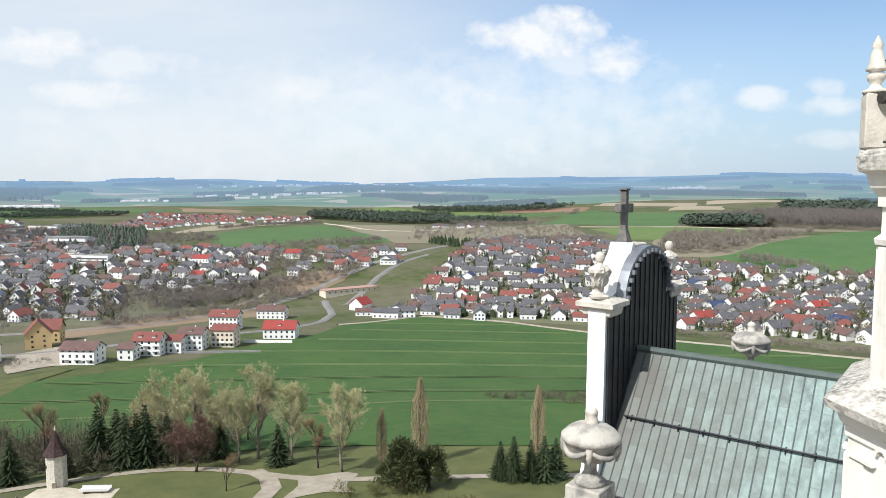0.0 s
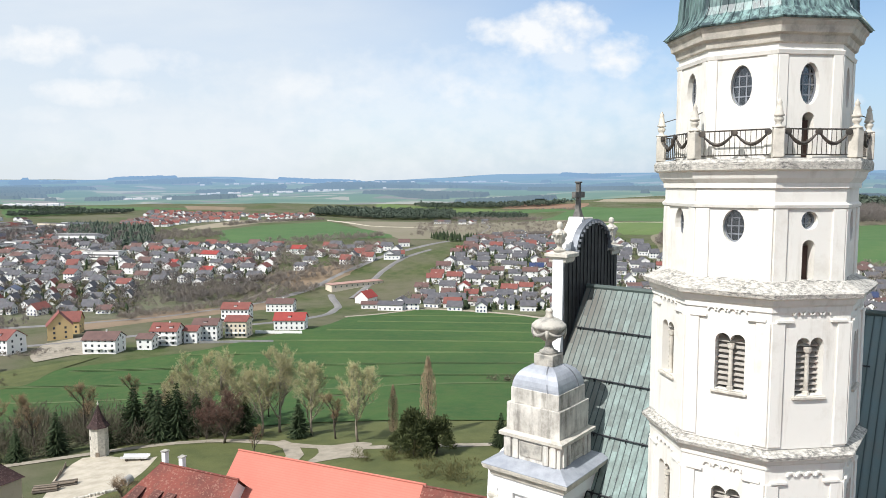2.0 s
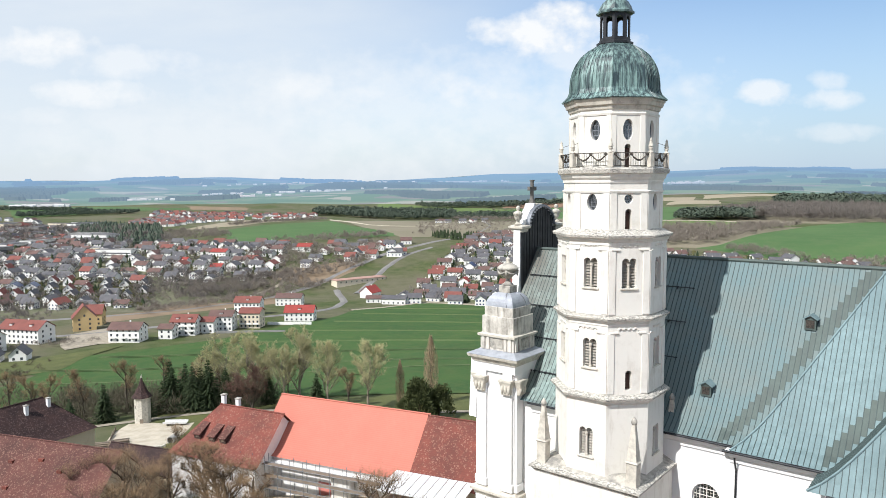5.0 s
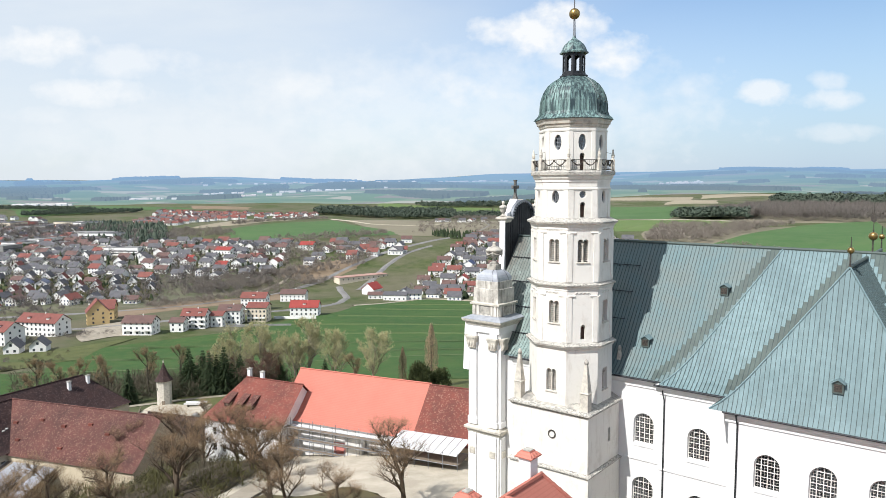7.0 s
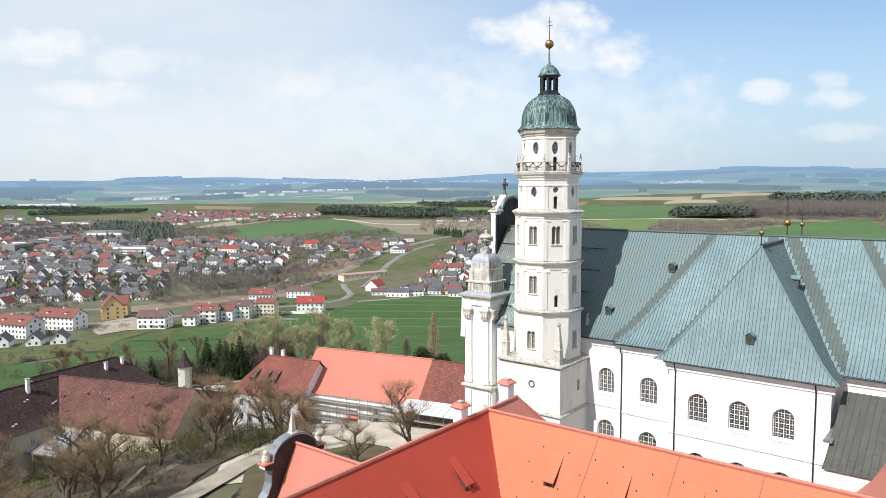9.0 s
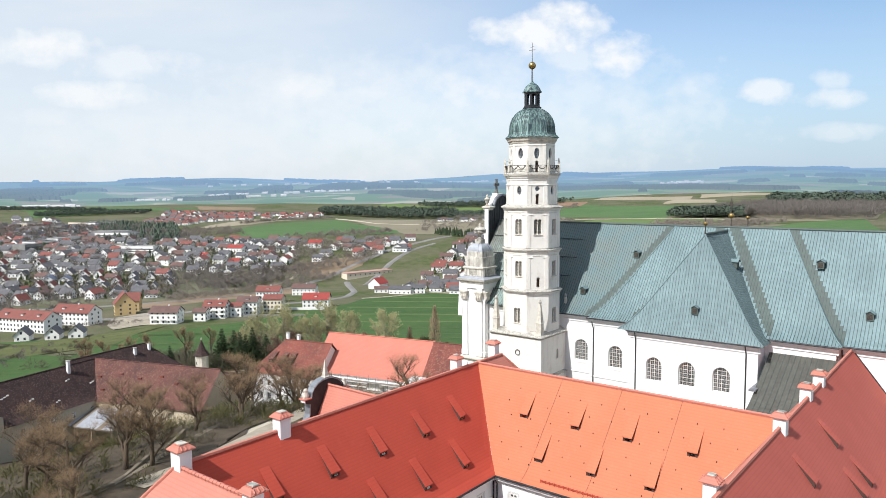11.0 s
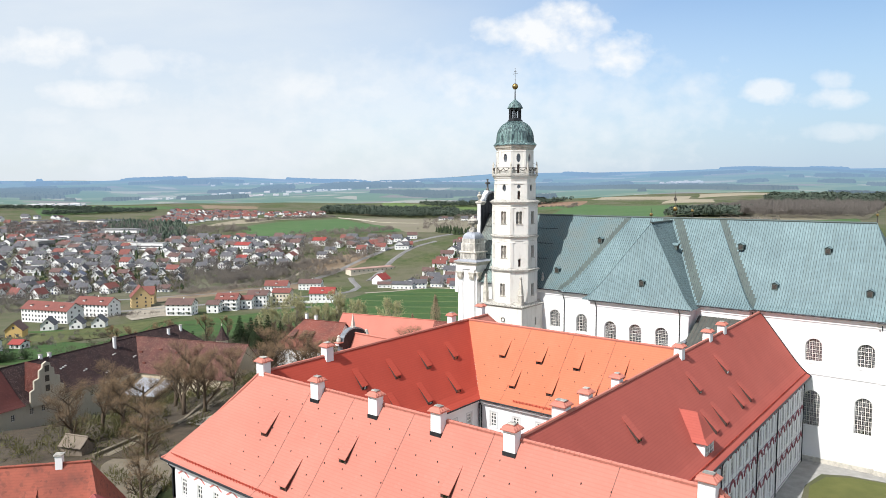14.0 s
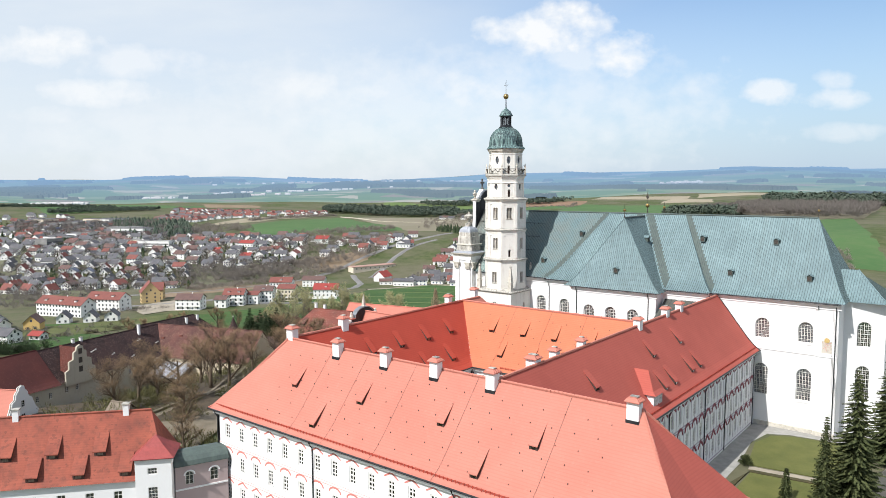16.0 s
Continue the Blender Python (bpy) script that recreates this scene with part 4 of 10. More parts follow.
levels = {0: [], 1: [], 2: []}
openings_a = {k: [] for k in range(8)}       # 19.7 .. 25.9
openings_b = {k: [] for k in range(8)}       # 26.6 .. 32.0
openings_c = {k: [] for k in range(8)}       # 32.8 .. 38.5
openings_d = {k: [] for k in range(8)}       # 39.3 .. 43.4
openings_e = {k: [] for k in range(8)}       # 43.9 .. 48.8
bells = []
for k in range(8):
    off = 0.0
    if k in (0, 2, 4, 6):
        openings_a[k].append(twin(21.3))
        bells.append((k, off, 21.3, R1, 2.3))
    if k == 1:
        openings_b[k].append(outline(0.1, 26.75, 0.52, 1.55, True))
        openings_a[k].append(outline(0.6, 20.6, 0.34, 0.9))
    else:
        openings_b[k].append(shifted(twin(28.4), 0.16 if k == 0 else 0))
        bells.append((k, 0.16 if k == 0 else 0, 28.4, R1, 2.3))
    openings_c[k].append(shifted(twin(34.7), 0.14 if k == 0 else 0))
    bells.append((k, 0.14 if k == 0 else 0, 34.7, R1, 2.3))
    if k == 1:
        openings_d[k] += [outline(0.0, 41.14, 0.70, 0.72, False, True), outline(0.0, 39.15, 0.52, 1.6, True)]
        openings_e[k] += [outline(0.0, 45.95, 0.82, 1.6, False, True), outline(0.0, 43.92, 0.5, 1.75, True)]
    else:
        openings_d[k].append(outline(0.0, 40.6, 0.84, 1.3, False, True))
        openings_e[k].append(outline(0.0, 45.95, 0.82, 1.6, False, True))
drum("shaft_wall", R1 + 0.10, 19.7, 26.0, 0.75, openings_a)
drum("shaft_wall", R1, 26.4, 32.2, 0.75, openings_b)
drum("shaft_wall", R1, 32.6, 38.7, 0.75, openings_c)
drum("shaft_wall", RD, 38.9, 43.5, 0.7, openings_d)
drum("drum_wall", R2, 43.9, 48.75, 0.6, openings_e)
for k, d, z, r, h in bells:
    bell_opening(k, d, z, r + (0.10 if z < 26 else 0), h)
oval_f, oval_p = grid_window(0.82, 1.6, 3, 4, oval=True, bar=0.05, rim=0.07)
low_f, low_p = grid_window(0.84, 1.3, 3, 4, oval=True, bar=0.05, rim=0.07)
round_f, round_p = grid_window(0.70, 0.72, 2, 3, oval=True, bar=0.05, rim=0.07)
for me in (oval_f, low_f, round_f):
    me.materials[0] = M["lead"]
for k in range(8):
    w = part("oval_window", oval_f, None, tower, "oval window with leaded panes", oct_face(k) @ pose(0, -R2 + 0.22, 45.95))
    part("pane", oval_p, None, w)
    f2, p2, z2 = (round_f, round_p, 41.14) if k == 1 else (low_f, low_p, 40.6)
    w = part("oval_window", f2, None, tower, "", oct_face(k) @ pose(0, -RD + 0.25, z2))
    part("pane", p2, None, w)
# boards darkened to stand in for the dark inside of the arches
part("tower_door", B(-0.27, 0.27, 0, 0.06, 39.15, 40.5), "wood_dark", tower, "boarded door darkened to read as a dark arch", oct_face(1) @ pose(0, -RD + 0.45, 0))
part("balcony_door", B(-0.34, 0.34, 0, 0.06, 43.95, 45.4), "wood_dark", tower, "boarded door darkened to read as a dark arch", oct_face(1) @ pose(0, -R2 + 0.4, 0))
part("tower_door", B(-0.27, 0.27, 0, 0.06, 26.75, 28.0), "wood_dark", tower, "boarded door darkened to read as a dark arch", oct_face(1) @ pose(0.1, -R1 + 0.45, 0))
# mouldings
ring("cornice", R1 + 0.05, 26.2, CORNICE, "ledge", "weathered stone cornice")
ring("cornice", R1, 32.4, [(o * 0.8, u * 0.8) for o, u in CORNICE], "ledge", "weathered stone cornice")
ring("cornice", R1, 38.75, CORNICE[:-1] + [(-0.40, 0.45)], "ledge", "weathered stone cornice")
ring("balcony_floor", RD, 43.75, [(0.0, -1.0), (0.08, -1.0), (0.08, -0.8), (0.22, -0.62), (0.30, -0.35), (0.46, -0.28), (0.48, 0.0), (0.40, 0.14), (-0.2, 0.16)], "ledge", "stone balcony slab on a moulded cornice")
ring("string_course", RD, 42.1, [(0.0, -0.12), (0.09, -0.12), (0.12, 0.0), (0.0, 0.1)], "tower")
ring("string_course", R2, 47.95, [(0.0, -0.1), (0.06, -0.1), (0.10, 0.05), (0.0, 0.1)], "tower")
ring("eaves_cornice", R2, 48.75, [(0.0, -0.5), (0.10, -0.45), (0.16, -0.2), (0.30, -0.12), (0.36, 0.12), (0.46, 0.25), (0.46, 0.4)], "stone_light")
# corner pilaster strips, panel heads and round-arch friezes on the shaft
half = R1 * math.tan(math.pi / 8)
for k in range(8):
    for z0, z1 in ((26.5, 31.2), (32.7, 37.6)):
        for sx in (-1, 1):
            a = sx * (half - 0.28)
            part("corner_strip", B(a - 0.27, a + 0.27, -0.07, 0.02, z0, z1, bevel=0.02), "tower", tower, "", oct_face(k) @ pose(0, -R1, 0))
        for sx in (-1, 1):
            part("panel_head", B(sx * 1.12 - 0.34, sx * 1.12 + 0.34, -0.12, 0.02, z1, z1 + 0.12, bevel=0.02), "tower", tower, "", oct_face(k) @ pose(0, -R1, 0))
        for i in range(4):
            bm = bmesh.new()
            x = -0.6 + 0.4 * i
            prism(bm, [(x + 0.18 * math.cos(a), z1 + 0.30 + 0.18 * math.sin(a)) for a in (math.pi * j / 6 for j in range(7))] + [(x + 0.11 * math.cos(a), z1 + 0.30 + 0.11 * math.sin(a)) for a in (math.pi * j / 6 for j in range(6, -1, -1))], "y", -0.09, 0.02)
            part("arch_frieze", bm, "tower", tower, "", oct_face(k) @ pose(0, -R1, 0))
    for sx in (-1, 1):
        hx = RD * math.tan(math.pi / 8)
        part("corner_strip", B(sx * (hx - 0.28) - 0.27, sx * (hx - 0.28) + 0.27, -0.07, 0.02, 39.0, 41.95, bevel=0.02), "tower", tower, "", oct_face(k) @ pose(0, -RD, 0))
    h2 = R2 * math.tan(math.pi / 8)
    for sx in (-1, 1):
        part("corner_strip", B(sx * (h2 - 0.2) - 0.2, sx * (h2 - 0.2) + 0.2, -0.05, 0.02, 44.0, 47.85, bevel=0.02), "tower", tower, "", oct_face(k) @ pose(0, -R2, 0))
# balcony: posts with stone urns at the corners, railings with hanging garlands between them
BR = 3.80
for k in range(8):
    a = radians(-90 + 22.5 + 45 * k)
    rr = BR / math.cos(math.pi / 8)
    post = part("balcony_post", B(-0.2, 0.2, -0.2, 0.2, 0, 1.1, bevel=0.03), "stone_light", tower, "stone post with a small urn", pose(TX + rr * math.cos(a), TY + rr * math.sin(a), 43.9, 0, 0, math.degrees(a) + 90))
    part("urn", lathe(bmesh.new(), [(0.23, 1.1), (0.24, 1.16), (0.13, 1.2), (0.09, 1.28), (0.15, 1.36), (0.175, 1.46), (0.11, 1.52), (0.19, 1.55), (0.19, 1.60), (0.15, 1.64), (0.11, 1.9), (0.08, 1.98), (0.105, 2.04), (0.03, 2.2), (0.0, 2.24)], 12, corner=False), "stone_light", post, "", None, True)
    m = oct_face(k) @ pose(0, -BR, 43.9)
    hw = BR * math.tan(math.pi / 8) - 0.3
    rail = part("railing", tube(bmesh.new(), [(-hw, 0, 1.08), (hw, 0, 1.08)], 0.03, 6), "iron", tower, "wrought-iron railing with garlands", m)
    part("lower_rail", tube(bmesh.new(), [(-hw, 0, 0.12), (hw, 0, 0.12)], 0.025, 6), "iron", rail)
    n = 13
    for i in range(n):
        x = -hw + 2 * hw * (i + 0.5) / n
        part("bar", tube(bmesh.new(), [(x, 0, 0.1), (x, 0, 1.08)], 0.014, 4), "iron", rail)
    for s in (-1, 1):
        bm = bmesh.new()
        pts = [(s * hw * 0.5 + hw * 0.47 * (i / 10 * 2 - 1), -0.06, 0.95 - 0.42 * math.sin(math.pi * i / 10)) for i in range(11)]
        tube(bm, pts, [0.03 + 0.045 * math.sin(math.pi * i / 10) for i in range(11)], 6)
        part("garland", bm, "iron", rail)
    for x in (-hw * 0.97, 0.0, hw * 0.97):
        part("rosette", lathe(bmesh.new(), [(0, -0.06), (0.12, -0.05), (0.13, 0.05), (0, 0.06)], 10, corner=False), "iron", rail, "", pose(x, -0.08, 0.98, 90))
    if k in (2, 3, 5, 6, 7):
        part("stay_rod", tube(bmesh.new(), [(hw + 0.15, 0.1, 1.75), (hw * 0.8, 0.62, 1.95)], 0.02, 5), "iron", rail)
# dome with standing seams, lantern, cap, ball and cross
DOME = [(3.76, 49.10), (3.79, 49.16), (3.58, 49.38), (3.36, 49.62), (3.24, 49.95), (3.22, 50.4), (3.17, 51.0), (3.03, 51.6), (2.77, 52.2), (2.40, 52.75), (1.9, 53.2), (1.38, 53.5), (1.2, 53.58)]
dome = part("dome", lathe(bmesh.new(), DOME, 8, TX, TY, S8), "copper_dome", tower, "eight-sided dome of streaked copper sheet")
for k in range(8):
    bm = bmesh.new()
    hw0 = math.tan(math.pi / 8)
    for i in range(-4, 5):
        s = i / 4.5
        if abs(i) == 4:
            s = math.copysign(0.995, i)
        pts = [(s * r * hw0, -r - 0.005, z) for r, z in DOME[1:]]
        for (a, b, c), (d, e, f) in zip(pts, pts[1:]):
            vs = [bm.verts.new(p) for p in ((a - 0.02, b, c), (a - 0.015, b - 0.05, c), (a + 0.015, b - 0.05, c), (a + 0.02, b, c), (d - 0.02, e, f), (d - 0.015, e - 0.05, f), (d + 0.015, e - 0.05, f), (d + 0.02, e, f))]
            for j in range(3):
                bm.faces.new((vs[j], vs[j + 1], vs[j + 5], vs[j + 4]))
    part("standing_seams", bm, "copper_dome", dome, "", oct_face(k))
part("lantern_base", lathe(bmesh.new(), [(1.25, 53.5), (1.32, 53.6), (1.32, 53.75), (1.12, 53.85), (1.12, 54.0)], 8, TX, TY, S8), "dark_metal", tower)
for k in range(8):
    h = 1.08 * math.tan(math.pi / 8)
    me = wall_mesh("lantern_arcade", [(-h, 53.95), (h, 53.95), (h, 56.0), (-h, 56.0)], [outline(0, 54.1, 0.52, 1.6, True)], 0.12, "dark_metal")
    part("lantern_arcade", me, None, tower, "dark metal lantern arcade", oct_face(k) @ pose(0, -1.08, 0))
part("lantern_cap", lathe(bmesh.new(), [(1.12, 55.9), (1.36, 55.95), (1.38, 56.08), (1.24, 56.22), (1.14, 56.5), (0.92, 56.9), (0.55, 57.25), (0.22, 57.5), (0.12, 57.8), (0.0, 57.9)], 8, TX, TY, S8), "copper_dome", tower, "small copper cap")
part("ball_rod", tube(bmesh.new(), [(TX, TY, 57.4), (TX, TY, 59.6)], [0.16, 0.10], 8), "lead", tower)
part("ball", lathe(bmesh.new(), [(0, 59.45)] + [(0.56 * math.sin(math.pi * k / 10), 60.0 - 0.56 * math.cos(math.pi * k / 10)) for k in range(1, 10)] + [(0, 60.56)], 18, TX, TY, corner=False), "gold", tower, "tarnished gilded ball", None, True)
cross = part("cross", tube(bmesh.new(), [(TX, TY, 60.5), (TX, TY, 63.4)], [0.05, 0.03], 6), "iron", tower, "slender iron cross")
part("cross_arm", tube(bmesh.new(), [(TX - 0.5, TY, 62.3), (TX + 0.5, TY, 62.3)], 0.035, 6), "iron", cross)
part("cross_arm", tube(bmesh.new(), [(TX - 0.3, TY, 62.75), (TX + 0.3, TY, 62.75)], 0.03, 6), "iron", cross)
# obelisks on the corners of the square base
for sx in (-1, 1):
    for sy in (-1, 1):
        ob = part("obelisk", B(-0.42, 0.42, -0.42, 0.42, 19.7, 21.6, bevel=0.03), "stone_light", tower, "slender stone obelisk", pose(TX + sx * 3.9, TY + sy * 3.9, 0))
        part("shaft", lathe(bmesh.new(), [(0.44, 21.6), (0.5, 21.68), (0.40, 21.8), (0.13, 24.6), (0.0, 24.65)], 4, 0, 0, 45), "stone_light", ob)
        part("knob", lathe(bmesh.new(), [(0, 24.5), (0.2, 24.62), (0.24, 24.8), (0.16, 24.98), (0.1, 25.1), (0, 25.2)], 10, corner=False), "stone", ob, "", None, True)

# ---- west front of the church ----
front = thing("church_front", "curved white west gable with statues and a dark back", "gable")
FX = -14.2
# gable outline in (across, height): shoulders, volutes and a round head
mid = RY + 0.9


def gable_outline(grow=0.0):
    pts = [(mid - 12.2, 20.0), (mid - 11.8, 26.0), (mid - 6.5, 27.6), (mid - 5.4, 29.0), (mid - 4.6, 31.2), (mid - 4.3, 33.5), (mid - 4.25, 38.1), (mid - 3.0, 38.2)]
    pts += [(mid - 2.75 * math.cos(math.pi * k / 12), 38.2 + 2.2 * math.sin(math.pi * k / 12)) for k in range(13)]
    pts += [(2 * mid - a, b) for a, b in reversed(pts[:8])]
    out = []
    for p in pts:
        if not out or (abs(p[0] - out[-1][0]) + abs(p[1] - out[-1][1])) > 0.01:
            out.append(p)
    return out


part("gable_wall", prism(bmesh.new(), gable_outline(), "x", FX - 0.45, FX + 0.35), "white", front)
part("front_wall", B(FX - 0.6, FX + 0.6, 2.4, 23.4, -6, 22.0), "white", front)
# metal sheet on the back of the gable, in upright trays
bm = bmesh.new()
for k in range(15):
    y0, y1 = mid - 4.1 + 8.2 * k / 15, mid - 4.1 + 8.2 * (k + 1) / 15
    ym = (y0 + y1) / 2
    zt = 38.0 + (2.15 * math.sqrt(max(0.0, 1 - ((ym - mid) / 2.7) ** 2)) if abs(ym - mid) < 2.7 else 0.0)
    box(bm, FX + 0.36, FX + 0.42, y0 + 0.03, y1 - 0.03, 29.5, zt)
    box(bm, FX + 0.42, FX + 0.465, y0 - 0.02, y0 + 0.02, 29.5, zt - 0.05)
part("back_cladding", bm, "dark_metal", front, "dark sheet-metal cladding in upright trays")
arc = [(mid - 2.78 * math.cos(math.pi * k / 16), 38.2 + 2.27 * math.sin(math.pi * k / 16)) for k in range(17)]
arc += [(mid + 2.62 * math.cos(math.pi * k / 16), 38.2 + 2.10 * math.sin(math.pi * k / 16)) for k in range(17)]
bm = bmesh.new()
prism(bm, arc, "x", FX + 0.12, FX + 0.58)
part("head_moulding", bm, "lead", front, "round lead-covered head moulding")
bm = bmesh.new()
for k in range(17):
    a = math.pi * (k + 0.5) / 17
    box(bm, FX + 0.45, FX + 0.72, mid - 2.62 * math.cos(a) - 0.10, mid - 2.62 * math.cos(a) + 0.10, 38.12 + 2.12 * math.sin(a) - 0.09, 38.12 + 2.12 * math.sin(a) + 0.09)
part("dentil_course", bm, "lead", front, "", None, False, "stuff")
for sy in (-1, 1):
    y = mid + sy * 3.6
    p = part("pilaster", B(FX - 0.5, FX + 0.30, y - 0.42, y + 0.42, 29.4, 37.7, bevel=0.04), "white", front)
    part("capital", lathe(bmesh.new(), [(0.52, 37.6), (0.62, 37.7), (0.66, 37.95), (0.86, 38.05), (0.86, 38.25), (0.5, 38.4)], 4, FX - 0.1, y, 45), "stone_light", p)
    part("side_wall_top", B(FX - 0.45, FX + 0.34, y - 0.12 + sy * 0.45, y + 0.12 + sy * 0.55, 29.0, 37.6), "white", p)
    for z in (33.2, 34.1, 35.0):
        part("fruit_swag", lathe(bmesh.new(), [(0, z - 0.42), (0.12, z - 0.3), (0.18, z), (0.14, z + 0.28), (0, z + 0.4)], 9, FX - 0.1, y - 0.42, corner=False), "stone_light", p, "", None, True)
# crowning block and cross
part("crown_block", B(FX - 1.1, FX + 0.1, mid - 0.75, mid + 0.65, 39.4, 40.55, bevel=0.06), "stone_light", front)
part("crown_scroll", prism(bmesh.new(), [(mid - 3.1, 38.4), (mid - 2.4, 38.6), (mid - 2.0, 39.4), (mid - 1.2, 40.2), (mid - 1.0, 40.6), (mid - 0.8, 40.6), (mid - 0.8, 38.4)], "x", FX - 1.0, FX + 0.10), "white", front)
gable_cross = thing("gable_cross", "weathered stone cross on the church gable", "cross", pose(FX - 0.8, mid, 40.45))
part("foot", lathe(bmesh.new(), [(0.34, 0), (0.30, 0.12), (0.20, 0.5), (0.15, 0.75)], 4, 0, 0, 45), "stone_dark", gable_cross)
part("upright", B(-0.15, 0.15, -0.16, 0.16, 0.6, 2.55, bevel=0.03), "stone_dark", gable_cross)
part("arms", B(-0.16, 0.16, -0.72, 0.72, 1.50, 1.93, bevel=0.03), "stone_dark", gable_cross)
part("cap", B(-0.2, 0.2, -0.24, 0.24, 2.55, 2.66, bevel=0.03), "stone_dark", gable_cross)


def draped_bust(at, s=1.0):
    """A stone bust with a cloak, as a plain shape."""
    bm = lathe(bmesh.new(), [(0.40, 0.0), (0.42, 0.1), (0.26, 0.18), (0.18, 0.30), (0.20, 0.46), (0.38, 0.56), (0.44, 0.74), (0.50, 0.95), (0.58, 1.14), (0.56, 1.28), (0.36, 1.40), (0.15, 1.47), (0.14, 1.54), (0.19, 1.62), (0.21, 1.74), (0.19, 1.88), (0.11, 1.98), (0.0, 2.01)], 20, corner=False)
    for v in bm.verts:
        if 0.5 < v.co.z < 1.42:
            a = math.atan2(v.co.y, v.co.x)
            k = 1 + 0.16 * math.sin(6 * a + v.co.z * 5) + 0.10 * math.sin(11 * a - v.co.z * 9)
            v.co.x, v.co.y = v.co.x * k * 0.68, v.co.y * k * (1.12 if v.co.z > 1.0 else 0.95)
        v.co *= s
    me = mesh_of("bust", bm, "stone_light", False)
    ob = new("bust_statue", me)
    ob.matrix_world = at
    return tagged(ob, "pale stone draped bust on the church gable", "statue", "gable busts")


draped_bust(pose(FX - 0.1, mid - 3.95, 38.4))
draped_bust(pose(FX - 0.1, mid + 4.1, 38.4))


def draped_urn(at):
    """A big lidded stone urn hung with cloth."""
    u = thing("stone_urn", "big lidded stone urn hung with carved cloth", "urn", at, "roof urns")
    part("foot", lathe(bmesh.new(), [(0.62, 0.0), (0.64, 0.14), (0.40, 0.26), (0.26, 0.5), (0.24, 0.72), (0.34, 0.86)], 16, corner=False), "stone", u, "", None, True)
    bm = lathe(bmesh.new(), [(0.28, 0.80), (0.52, 0.92), (0.78, 1.12), (0.94, 1.36), (1.02, 1.62), (1.16, 1.72), (1.20, 1.80), (1.18, 1.92), (1.10, 1.97), (0.98, 2.10), (0.72, 2.26), (0.42, 2.36), (0.28, 2.40)], 24, corner=False)
    part("bowl", bm, "stone", u, "", None, True)
    bm = bmesh.new()
    for k in range(4):
        a0 = k * math.pi / 2 + 0.4
        pts, rad = [], []
        for i in range(9):
            a = a0 + (math.pi / 2) * i / 8
            r = 1.06 - 0.05 * math.sin(math.pi * i / 8)
            pts.append((r * math.cos(a), r * math.sin(a), 1.60 - 0.34 * math.sin(math.pi * i / 8)))
            rad.append(0.06 + 0.06 * math.sin(math.pi * i / 8))
        tube(bm, pts, rad, 7)
        tube(bm, [(1.10 * math.cos(a0), 1.10 * math.sin(a0), 1.70), (1.08 * math.cos(a0), 1.08 * math.sin(a0), 1.35), (1.02 * math.cos(a0), 1.02 * math.sin(a0), 0.95)], [0.12, 0.13, 0.03], 7)
    part("carved_cloth", bm, "stone", u, "", None, True)
    part("lid_knob", lathe(bmesh.new(), [(0.28, 2.36), (0.32, 2.42), (0.24, 2.50), (0.24, 2.74), (0.28, 2.80), (0.18, 2.93), (0.0, 3.0)], 12, corner=False), "stone_light", u, "", None, True)
    return u


